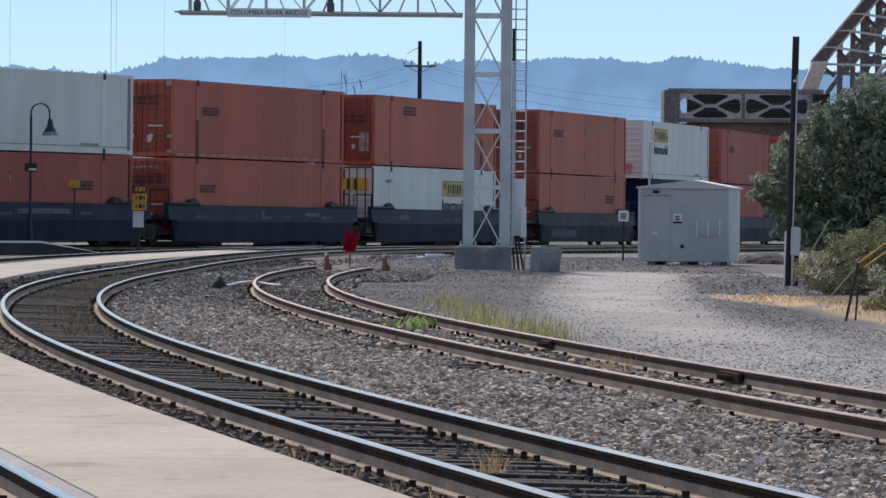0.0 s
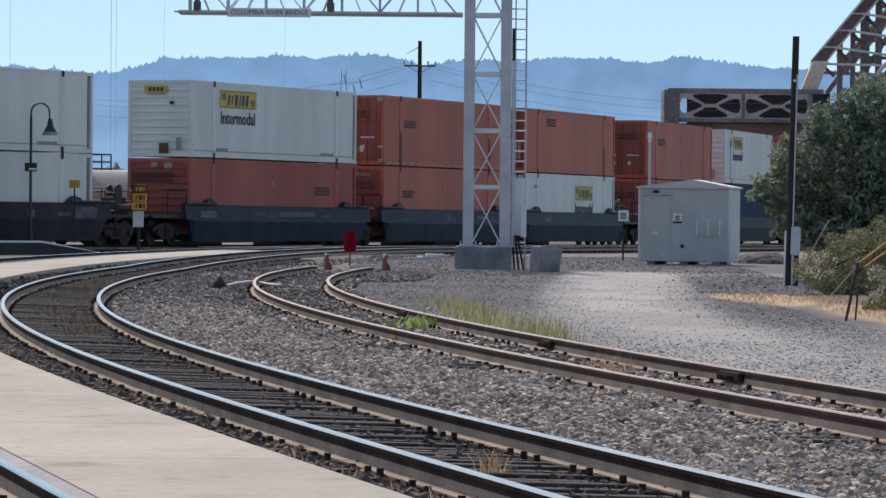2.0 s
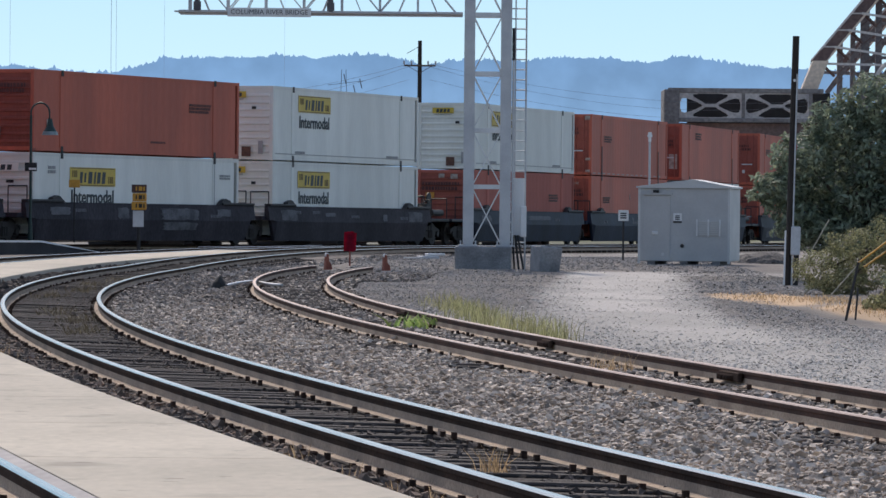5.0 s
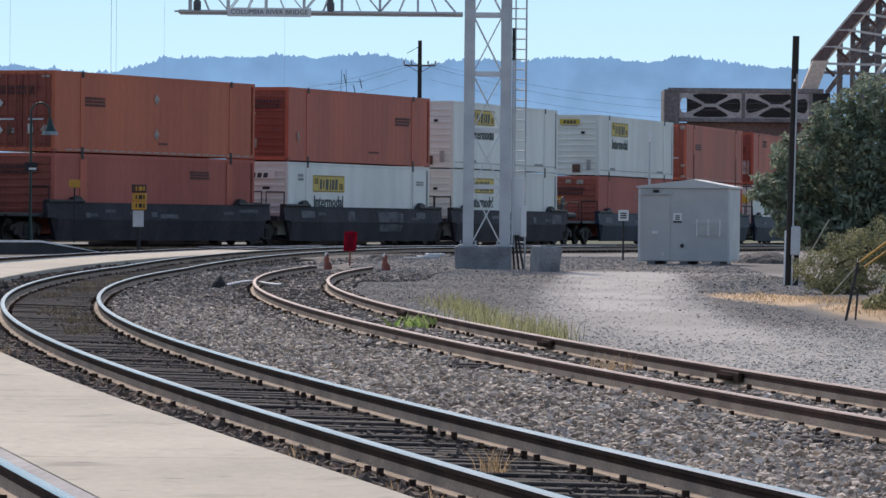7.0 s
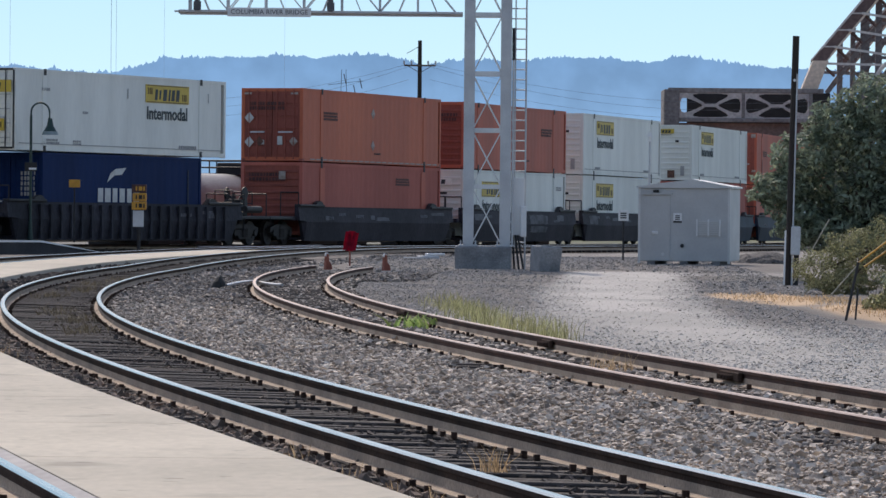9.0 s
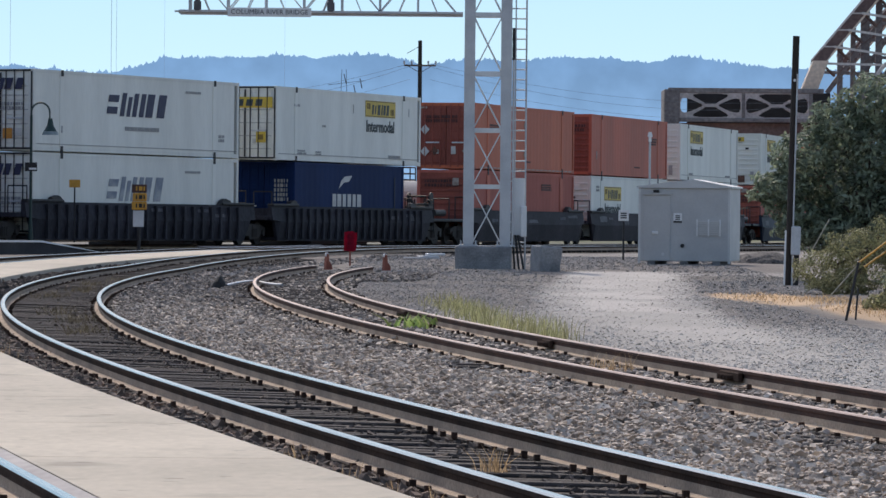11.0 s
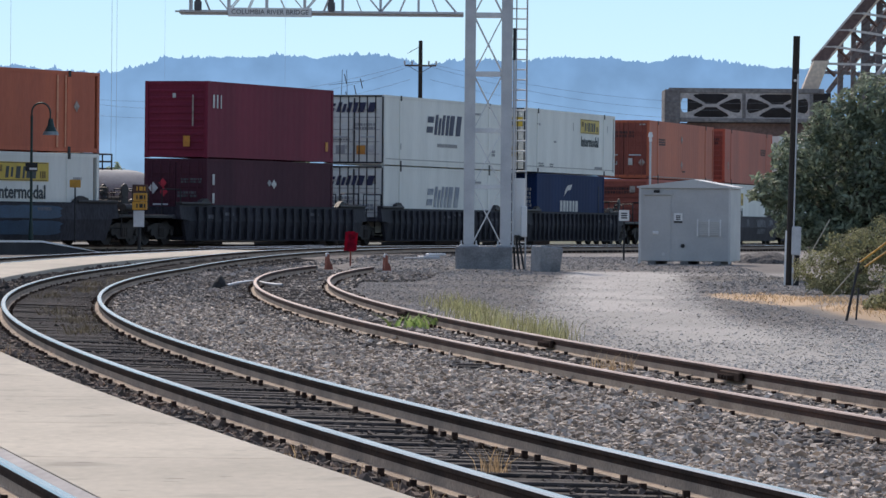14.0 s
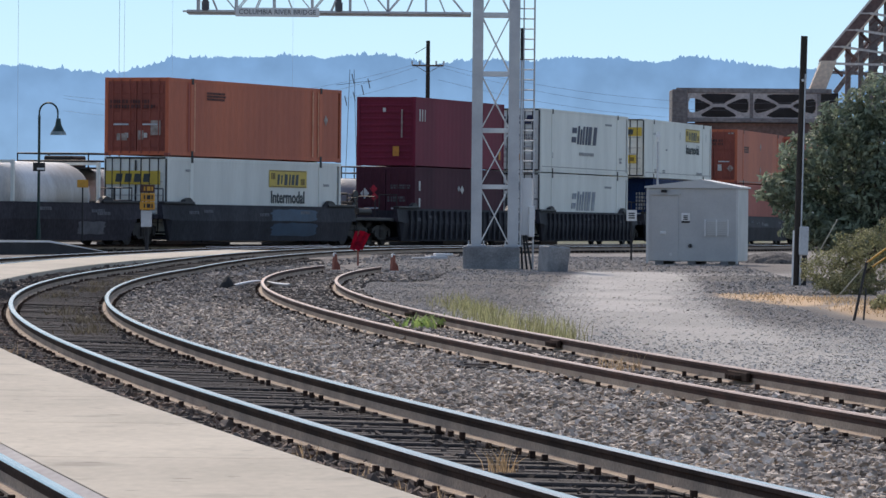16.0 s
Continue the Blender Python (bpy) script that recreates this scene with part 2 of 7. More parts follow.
def dust_at(X, Y):
    """How far pale dust covers the ground: the service road and the trodden strip before the hut."""
    c, w = road_mid(Y)
    road = soft(np.abs(X - c) - w, 2.2) * np.clip((150 - Y) / 25, 0, 1) * (Y > 5) * 0.85
    return np.maximum(road, soft(np.hypot((X - 4.6) / 2.4, (Y - 127) / 7) - 1, 0.9) * 0.9)


def straw_at(X, Y):
    """How far dry straw covers the verge."""
    straw = soft(np.hypot((X - 6.45) / 0.95, (Y - 98) / 7.5) - 1, 0.6) * 1.25
    return np.maximum(straw, soft(np.hypot((X - 7.6) / 0.95, (Y - 83) / 9) - 1, 0.6) * 1.2)


def build_ground():
    xs = np.concatenate([[-4800, -1500, -500, -200, -100, -60, -40, -30], np.arange(-25, 25.01, 0.4), [30, 40, 60, 100, 200, 500, 1500, 4800]])
    ys = np.concatenate([[-400, -100, -40, -10, 10], np.arange(20, 70, 0.5), np.arange(70, 200, 1.0), np.arange(200, 330, 5), [400, 600, 1000, 2000, 4900]])
    X, Y = np.meshgrid(xs, ys)
    Z = np.vectorize(surface_z)(X, Y)
    c, w = road_mid(Y)
    dust = dust_at(X, Y)
    straw = straw_at(X, Y)
    far = np.where((Y > 330) | (np.abs(X) > 60), 1.0, 0.0)
    tx = np.vectorize(through_x)(Y)
    # darker ground along the track beds and wide behind the through line
    dark_bed = soft(np.abs(X - tx + 12.0) - 21.0, 2.0) * (Y > 115) * (Y < 330)
    for f, w in ((line_1, 1.45), (line_3, 1.5)):
        dark_bed = np.maximum(dark_bed, soft(np.abs(X - np.vectorize(f)(Y)) - w, 0.8) * (Y > 10) * (Y < 190))
    soil = soft(np.hypot((X - 5.75 - 0.045 * (Y - 88)) / 0.8, (Y - 88) / 14) - 1, 0.9) * (1 - straw)
    # darker cinders between the road and the siding, and behind the hut
    c, w = road_mid(Y)
    soil = np.maximum(soil, soft(X - (c - w) + 0.1, 0.7) * soft(84 - Y, 14) * (Y < 160) * 0.95)
    soil = np.maximum(soil, soft((c + w) - X, 0.8) * soft(72 - Y, 14) * (Y < 128) * (X < 20) * (1 - straw) * 0.9)
    soil = np.maximum(soil, soft(133 - Y, 5) * (Y < 180) * (np.abs(X) < 20) * 0.8)
    ny, nx = X.shape
    me = bpy.data.meshes.new("ground")
    idx = np.arange(nx * ny).reshape(ny, nx)
    quads = np.stack([idx[:-1, :-1], idx[:-1, 1:], idx[1:, 1:], idx[1:, :-1]], -1).reshape(-1, 4)
    me.from_pydata(np.stack([X, Y, Z], -1).reshape(-1, 3).tolist(), [], quads.tolist())
    for nm, v in (("dust", dust), ("straw", straw), ("far", far), ("dark_bed", dark_bed), ("soil", soil)):
        me.attributes.new(nm, "FLOAT", "POINT").data.foreach_set("value", v.astype(np.float32).ravel())
    for p in me.polygons:
        p.use_smooth = True
    ob = mesh_part("ground", me, ground_material())
    tagged(ob, "grey ballast and dusty gravel yard with dry straw verge", "ground", kind="structure")


build_ground()


# ---------------------------------------------------------------- platform paving between the tracks
def strip(name, left, right, y0, y1, step, z, thick, material, parent):
    """A slab between two lines."""
    ys = np.arange(y0, y1 + 1e-6, step)
    vs, fs = [], []
    for y in ys:
        a, b = left(y), right(y)
        zz = z(y) if callable(z) else z
        vs += [(a, y, zz), (b - 0.012, y, zz), (b, y, zz - 0.012), (b, y, zz - thick), (a, y, zz - thick)]
    for i in range(len(ys) - 1):
        k = 5 * i
        for j in range(5):
            q = (j + 1) % 5
            fs.append((k + j, k + q, k + q + 5, k + j + 5))
    fs += [(4, 3, 2, 1, 0), tuple(5 * (len(ys) - 1) + j for j in range(5))]
    me = bpy.data.meshes.new(name)
    me.from_pydata(vs, [], fs)
    me.validate()
    bm = bmesh.new()
    bm.from_mesh(me)
    bmesh.ops.recalc_face_normals(bm, faces=bm.faces)
    bm.to_mesh(me)
    bm.free()
    return mesh_part(name, me, material, parent)


plat_right = offset_line(line_1, lambda y: np.interp(y, (20, 50, 100, 130, 170), (1.6, 1.62, 1.75, 1.9, 1.7)))
plat_left = offset_line(line_3, lambda y: -0.99 if y < 62 else -0.83)
platform = empty("platform", "pale concrete platform paving between curved tracks", "platform", kind="structure")


def top(y):
    return 0.03 + 0.0008 * max(0, y - 100)


edges = [-10, -4, 1, 6, 12, 17, 21] + [24 + 4.5 * k for k in range(32)]
for y0, y1 in zip(edges[:-1], edges[1:]):
    strip("slab", plat_left, plat_right, y0 + 0.008, y1 - 0.008, (y1 - y0 - 0.016) / 6, top, 0.22, CONCRETE, platform)
EDGE_GREY = mat("worn_edge_concrete", (0.40, 0.375, 0.365), (0.30, 0.28, 0.275), 0.8, 0, 1.2, 14, 0.1, 0.12, 0, (1, 0.2, 1))
strip("worn_edge", offset_line(line_3, -0.80), offset_line(line_3, -0.989), -10, 62, 1.5, lambda y: top(y) - 0.002, 0.2, EDGE_GREY, platform)
far_left = strip("far_slab", offset_line(line_3, 5.5), offset_line(line_3, 0.85), -10, 60, 2.0, lambda y: top(y) + 0.0, 0.25, CONCRETE, platform)


# ---------------------------------------------------------------- tracks
RAIL_SECTION = ((-0.07, 0), (0.07, 0), (0.07, 0.014), (0.012, 0.03), (0.012, 0.085), (0.012, 0.118), (0.034, 0.128), (0.036, 0.155), (0.026, 0.165), (-0.026, 0.165), (-0.036, 0.155), (-0.034, 0.128), (-0.012, 0.118), (-0.012, 0.085), (-0.012, 0.03), (-0.07, 0.014))


def rail_mesh(points, mats, name="rail"):
    """Sweeps the rail section along points (x, y, z of the head's top)."""
    n = len(RAIL_SECTION)
    vs, fs, ms = [], [], []
    for i, p in enumerate(points):
        a, b = points[max(i - 1, 0)], points[min(i + 1, len(points) - 1)]
        d = Vector((b[0] - a[0], b[1] - a[1], 0)).normalized()
        r = Vector((d.y, -d.x, 0))
        for u, w in RAIL_SECTION:
            vs.append((p[0] + r.x * u, p[1] + r.y * u, p[2] - 0.165 + w))
    for i in range(len(points) - 1):
        for j in range(n):
            k = (j + 1) % n
            fs.append((i * n + j, i * n + k, (i + 1) * n + k, (i + 1) * n + j))
            ms.append(0 if j in (7, 8, 9) else 2 if j in (0, 1, 2, 3, 13, 14, 15) else 1)
    fs += [tuple(reversed(range(n))), tuple((len(points) - 1) * n + j for j in range(n))]
    ms += [1, 1]
    me = bpy.data.meshes.new(name)
    me.from_pydata(vs, [], fs)
    for m in mats:
        me.materials.append(m)
    me.polygons.foreach_set("material_index", ms)
    return me


def cube_mesh(name, sx, sy, sz, bevel, material):
    bm = cubed(-sx / 2, sx / 2, -sy / 2, sy / 2, -sz, 0, bevel)
    me = bpy.data.meshes.new(name)
    bm.to_mesh(me)
    bm.free()
    me.materials.append(material)
    return me


def joined(name, template, mats4, material, parent):
    """Many small copies of one mesh, joined."""
    v = np.array([x.co[:] for x in template.vertices])
    f = [tuple(p.vertices) for p in template.polygons]
    V, Fc = [], []
    for k, m in enumerate(mats4):
        A = np.array(m)
        V.append(v @ A[:3, :3].T + A[:3, 3])
        Fc += [tuple(i + k * len(v) for i in q) for q in f]
    me = bpy.data.meshes.new(name)
    me.from_pydata(np.concatenate(V).tolist(), [], Fc)
    ob = mesh_part(name, me, material, parent)
    return ob


TIE_MESH = cube_mesh("tie", 2.6, 0.23, 0.18, 0.012, TIE)
rng = np.random.default_rng(4)


def track(label, point, s0, s1, tilt, mats, tie_from, tie_to, spacing=0.53, ties=True):
    """A track along point(s) -> x, y, z, heading. tilt: by how much the left rail lies higher."""
    th = empty("track", label, "railway track", kind="structure")
    n = max(8, int((s1 - s0) / 1.2))
    for side, dz in ((-0.7525, tilt), (0.7525, 0.0)):
        pts = []
        for s in np.linspace(s0, s1, n):
            x, y, z, a = point(s)
            pts.append((x + side * math.cos(a), y - side * math.sin(a), z + dz))
        mesh_part("rail", rail_mesh(pts, mats), [], th)
    if not ties:
        return th
    anchors = []
    for s in np.arange(max(s0, tie_from), min(s1, tie_to), spacing):
        x, y, z, a = point(s)
        m = Matrix.Translation((x, y, z - 0.17 + tilt / 2)) @ Matrix.Rotation(-a + rng.normal(0, 0.012), 4, "Z") @ Matrix.Rotation(math.atan(tilt / 1.505), 4, "Y")
        me = TIE_MESH
        t = mesh_part("tie", me, [], th, "", m @ Matrix.Translation((rng.normal(0, 0.03), 0, rng.normal(0, 0.006))))
        for side in (-0.7525, 0.7525):
            for k in (-1, 1):
                if rng.random() < 0.2:
                    continue
                anchors.append(m @ Matrix.Translation((side + k * 0.12, rng.normal(0, 0.05), rng.uniform(0.02, 0.06))))
                anchors.append(m @ Matrix.Translation((side + k * 0.10, 0.14 + rng.normal(0, 0.03), rng.uniform(-0.02, 0.03))) @ Matrix.Rotation(rng.uniform(0, 1.5), 4, 'Z'))
    if anchors:
        sp = cube_mesh("fastening", 0.038, 0.045, 0.05, 0, RAIL_SIDE)
        joined("rail_fastenings", sp, anchors, RAIL_SIDE, th)["kind"] = "stuff"
    return th


def along(f, z=lambda y: 0.0):
    """A line given as x of y, as a track's point function."""
    def p(y):
        return f(y), y, z(y), math.atan(f(y + 0.5) - f(y - 0.5))
    return p


def blend_z(y):
    return 0.0 if y < 120 else (rail_z(y) if y > 175 else rail_z(y) * (y - 120) / 55)


track("curved main track with polished rails on dark timber ties", along(line_1, blend_z), 8, 250, 0.04, (STEEL_TOP, RAIL_SIDE, RAIL_FOOT), 20, 150, 0.5)
track("rusty siding ending at red wheel stops", along(line_2), 20, 126.5, 0.02, (STEEL_DULL, RAIL_RUST, RAIL_TAN), 22, 125.5, 0.56)
track("platform track beside the concrete paving", along(line_3, lambda y: top(y) + 0.012), 8, 185, 0.0, (STEEL_SKY, RAIL_SIDE, RAIL_FOOT), 12, 170, 0.6)


def on_through(left, dz=0.0):
    def p(s):
        x, y, a = through_line(s, left)
        return x, y, rail_z(y) + dz, a
    return p


track("through track carrying the freight train", on_through(0), -200, 170, 0.0, (STEEL_TOP, RAIL_SIDE, RAIL_FOOT), -40, 100, 0.7)
track("second through track behind the train", on_through(5.0, -1.1), -200, 190, 0.0, (STEEL_TOP, RAIL_SIDE, RAIL_FOOT), -30, 60, 0.9)
track("loop track before the freight train", on_through(-4.6, -0.03), 2, 120, 0.0, (STEEL_TOP, RAIL_SIDE, RAIL_FOOT), 5, 90, 0.8)


# ---------------------------------------------------------------- the signal gantry
HEAD_GREY = mat("dark_grey_signal_paint", (0.13, 0.13, 0.14), (0.09, 0.09, 0.1), 0.6, 0.2, 2, 30, 0.05, 0.2)


def signal_gantry():
    th = empty("signal_gantry", "galvanised lattice signal gantry on a concrete footing", "signal gantry", Matrix.Translation((0, 136.5, 0)))
    fz = 0.48
    part("footing", cubed(0.33, 1.92, -0.75, 0.75, -0.45, fz, 0.04), CONCRETE_GREY, th, "weathered concrete footing")
    zs = (fz + 0.05, 2.15, 3.73, 5.32, 6.97, 8.6)
    for y in (-0.38, 0.38):
        for x in (0.70, 1.73):
            bm = cubed(x - 0.14, x + 0.14, y - 0.1, y + 0.1, fz + 0.04, 9.2, 0.012)
            c = part("column", bm, GALV, th)
            part("base_plate", cubed(x - 0.26, x + 0.26, y - 0.2, y + 0.2, fz, fz + 0.045, 0.006), GALV, c)
            for k in (-1, 1):
                part("anchor_bolt", rodded((x + 0.21 * k, y - 0.14, fz + 0.045), (x + 0.21 * k, y - 0.14, fz + 0.16), 0.022, 6), GALV, c)
            part("flange", cubed(x - 0.15, x + 0.15, y - 0.115, y - 0.085, fz + 0.1, 9.2), GALV, c)
        for z in zs[1:]:
            part("strut", cubed(0.83, 1.58, y - 0.045, y + 0.045, z - 0.062, z + 0.062, 0.006), GALV_LIT, th)
        for z0, z1 in zip(zs[:-1], zs[1:]):
            for a, b in ((0.83, 1.58), (1.58, 0.83)):
                off = 0.0 if a < b else 0.05
                part("brace", beam(bmesh.new(), (a, y + off, z0 + 0.08), (b, y + off, z1 - 0.08), 0.105, 0.03), GALV_LIT, th)
    for z in zs[1:]:
        for x in (0.67, 1.70):
            part("cross_strut", cubed(x - 0.04, x + 0.04, -0.28, 0.28, z - 0.04, z + 0.04), GALV, th)
    # arm over the tracks
    x0, x1, zb, zt = -7.46, 0.5, 6.98, 8.35
    for y in (-0.4, 0.4):
        for z in (zb, zt):
            part("arm_chord", cubed(x0, x1, y - 0.05, y + 0.05, z - 0.055, z + 0.055, 0.008), GALV, th)
        xs = np.linspace(x0 + 0.3, x1 - 0.2, 8)
        for k, (a, b) in enumerate(zip(xs[:-1], xs[1:])):
            part("arm_web", cubed(a - 0.03, a + 0.03, y - 0.03, y + 0.03, zb + 0.05, zt - 0.05), GALV, th)
            lo, hi = (a, b) if k % 2 else (b, a)
            part("arm_diagonal", beam(bmesh.new(), (lo, y, zb + 0.05), (hi, y, zt - 0.05), 0.06, 0.03), GALV, th)
            part("arm_diagonal", beam(bmesh.new(), ((a + b) / 2, y + 0.03, zb + 0.05), (hi, y + 0.03, zt - 0.05), 0.04, 0.03), GALV, th)
    for x in np.linspace(x0 + 0.3, x1 - 0.2, 8):
        part("arm_tie", cubed(x - 0.03, x + 0.03, -0.36, 0.36, zb - 0.03, zb + 0.03), GALV, th)
    part("catwalk", cubed(x0 - 0.1, x1, -0.75, -0.46, zb - 0.02, zb + 0.02), GALV, th, "narrow steel catwalk")
    for x in (-6.93, -3.2):
        h = part("signal_head", rodded((x, -0.95, zb + 0.75), (x, -0.55, zb + 0.75), 0.3, 16), HEAD_GREY, th, "dark grey round signal head")
        part("bracket", cubed(x - 0.07, x + 0.07, -0.8, -0.5, zb + 0.02, zb + 0.6), HEAD_GREY, h)
        part("bracket_foot", rodded((x, -0.65, zb + 0.05), (x, -0.65, zb + 0.28), 0.11, 10), HEAD_GREY, h)
    board = part("name_board", cubed(-6.08, -3.74, -0.83, -0.79, 6.84, 7.09, 0.01), WHITE, th, "white board naming the river bridge")
    name = lettering("name_lettering", "COLUMBIA RIVER BRIDGE", 0.19, HEAD_GREY, board, Matrix.Translation((-4.91, -0.836, 6.965)) @ Matrix.Rotation(math.pi / 2, 4, "X"), "", 2.15)
    name["kind"] = "stuff"
    return th


def gantry_ladder(th):
    lad = part("ladder", rodded((1.99, -0.2, 0.0), (1.99, -0.2, 9.2), 0.022, 6), GALV, th, "steel access ladder")
    part("stile", rodded((2.29, -0.2, -0.18), (2.29, -0.2, 9.2), 0.028, 6), GALV, lad)
    for k in range(30):
        z = 0.6 + k * 0.285
        part("rung", rodded((1.87, -0.2, z), (2.29, -0.2, z), 0.02, 6), GALV_LIT, lad)
    part("conduit", rodded((1.93, -0.45, 0.5), (1.93, -0.45, 6.6), 0.03, 8), GALV, th)
    part("conduit_clamp", cubed(1.89, 1.97, -0.5, -0.38, 5.7, 6.6, 0.01), DARK_METAL, th)
    g = part("ladder_guard", cubed(1.9, 2.27, -0.3, -0.26, 0.78, 2.4, 0.01), WHITE, th, "white ladder guard panel")
    part("junction_box", cubed(2.16, 2.33, -0.42, -0.3, 0.75, 1.62, 0.02), WHITE, th)
    for k in range(3):
        part("cable", rodded((1.95 + 0.07 * k, -0.35, 0.8), (2.0 + 0.13 * k, -0.5 - 0.1 * k, -0.2), 0.03, 6), RUBBER, th)


gantry_ladder(signal_gantry())


def concrete_block():
    bm = cubed(-0.34, 0.34, -0.34, 0.34, 0, 0.74, 0.04)
    for v in bm.verts:
        v.co.x *= 1.0 - 0.12 * (1 - v.co.z / 0.74)
    ob = part("concrete_block", bm, CONCRETE_GREY, None, "", pose(2.76, 132, -0.215, 0, 5, 24))
    tagged(ob, "loose grey concrete block tilted on the gravel", "concrete block")


concrete_block()


# ---------------------------------------------------------------- equipment hut
def equipment_hut():
    th = empty("equipment_hut", "pale grey metal railway equipment hut on skids", "equipment hut", pose(7.57, 149.3, -0.2, 0, 0, -11))
    w, d, h = 1.40, 1.2, 2.42
    part("wall", cubed(-w, w, -d, d, 0.19, h, 0.02), SHED, th)
    for x in (-1.0, -0.0, 1.0):
        part("skid", cubed(x - 0.12, x + 0.12, -d - 0.05, d + 0.05, 0, 0.19), CONCRETE_OLD, th)
    bm = bmesh.new()
    e = 0.07
    v = [(-w - e, h), (w + e, h), (w + e, h + 0.05), (0.25, h + 0.27), (-w - e, h + 0.05)]
    a = [bm.verts.new((x, -d - e, z)) for x, z in v]
    b = [bm.verts.new((x, d + e, z)) for x, z in v]
    bm.faces.new(a)
    bm.faces.new(b[::-1])
    for i in range(5):
        bm.faces.new((a[i], b[i], b[(i + 1) % 5], a[(i + 1) % 5]))
    bmesh.ops.recalc_face_normals(bm, faces=bm.faces)
    part("roof", bm, SHED_ROOF, th, "shallow pitched metal roof")
    for x in (-w + 0.02, w - 0.02):
        part("corner_trim", cubed(x - 0.035, x + 0.035, -d - 0.012, -d + 0.03, 0.12, h), SHED_ROOF, th)
    door = part("door", cubed(-1.25, -0.42, -d - 0.022, -d + 0.01, 0.2, 2.2, 0.008), SHED, th)
    part("door_handle", cubed(-0.98, -0.86, -d - 0.07, -d - 0.022, 1.02, 1.1, 0.01), WHITE, door, "pale handle")
    part("door_hood", cubed(-1.3, -0.36, -d - 0.09, -d + 0.0, 2.22, 2.26), SHED, door)
    part("lamp_bracket", cubed(-0.95, -0.78, -d - 0.1, -d, 2.28, 2.36, 0.01), DARK_METAL, th)
    s = part("notice", cubed(-0.33, -0.07, -d - 0.015, -d, 1.36, 1.66), WHITE, th, "white notice with dark print")
    part("notice_print", bars_flat(0.14, 0.16), BLACK, s, "", Matrix.Translation((-0.2, -d - 0.018, 1.53)))
    part("notice_base", cubed(-0.33, -0.07, -d - 0.018, -d - 0.015, 1.36, 1.42), BLACK, s)
    v = part("vent", cubed(0.42, 1.1, -d - 0.02, -d, 0.98, 1.45), SHED, th, "louvred vent")
    for k in range(7):
        part("louvre", cubed(0.46, 1.06, -d - 0.045, -d - 0.015, 1.0 + k * 0.065, 1.03 + k * 0.065), SHED_ROOF, v)
    for x in (0.40, 0.75, 1.10):
        part("vent_frame", cubed(x - 0.02, x + 0.02, -d - 0.05, -d, 0.96, 1.47), WHITE, v)
    part("outlet", rodded((-0.05, -d - 0.05, 0.66), (-0.05, -d, 0.66), 0.06, 10), DARK_METAL, th)
    part("outlet", rodded((-0.65, -d - 0.03, 0.4), (-0.65, -d, 0.4), 0.05, 10), SHED_ROOF, th)
    part("cable_box", cubed(-0.98, -0.8, -d - 0.06, -d, 1.0, 1.1, 0.01), WHITE, th)


def bars_flat(w, h):
    bm = bmesh.new()
    for k in range(3):
        box(bm, -w / 2, w / 2, -0.002, 0.002, -h / 2 + k * h / 3, -h / 2 + k * h / 3 + h * 0.2)
    return bm


equipment_hut()


def mast_lamp():
    th = empty("signal_mast", "slim steel mast with a white head behind the hut", "mast", pose(6.46, 152.5, -0.21))
    part("pole", rodded((0, 0, 0), (0, 0, 4.1), 0.035, 8), GALV, th)
    part("head", rod(rodded((0, 0, 4.05), (0, 0, 4.2), 0.085, 10, 0.05), (0, 0, 3.9), (0, 0, 4.05), 0.05, 10), WHITE, th)


mast_lamp()


def small_sign():
    th = empty("track_sign", "small white square sign on a dark post", "sign", pose(5.95, 160.5, -0.2))
    part("post", cubed(-0.03, 0.03, -0.02, 0.02, -0.05, 1.45), DARK_METAL, th)
    s = part("plate", cubed(-0.17, 0.17, -0.035, -0.02, 1.38, 1.74, 0.004), WHITE, th)
    part("print", bars_flat(0.2, 0.22), BLACK, s, "", Matrix.Translation((0, -0.04, 1.57)))


small_sign()


# ---------------------------------------------------------------- pole with its conduit and box
def utility_pole():
    th = empty("utility_pole", "dark tarred pole with a conduit and meter box", "utility pole", pose(8.17, 114.9, -0.22, 0, 1.3, 0))
    part("shaft", rodded((0, 0, 0), (0, 0, 5.9), 0.095, 12, 0.08), WOOD_POLE, th)
    part("conduit", rodded((0.07, -0.1, 0.0), (0.05, -0.09, 5.0), 0.02, 6), GALV, th)
    part("stub_post", cubed(0.11, 0.23, -0.08, 0.06, -0.1, 1.3, 0.01), DARK_METAL, th)
    part("stub_post", cubed(-0.13, -0.09, -0.16, -0.1, -0.1, 1.3, 0.005), WHITE, th, "pale flat post")
    part("meter_box", cubed(0.02, 0.24, -0.22, -0.1, 0.72, 1.4, 0.02), GALV, th, "grey meter box")
    part("reflector", rodded((-0.01, -0.1, 4.85), (-0.01, -0.08, 4.85), 0.035, 8), WHITE, th)


utility_pole()


def guy(name, label, a, b, r, material, cat, sleeve=None):
    th = empty(name, label, cat)
    part("wire", rodded(a, b, r, 6), material, th)
    if sleeve:
        p, q = (Vector(a).lerp(Vector(b), k) for k in sleeve)
        part("guard", rodded(p, q, 0.021, 8), YELLOW, th, "yellow plastic guard")


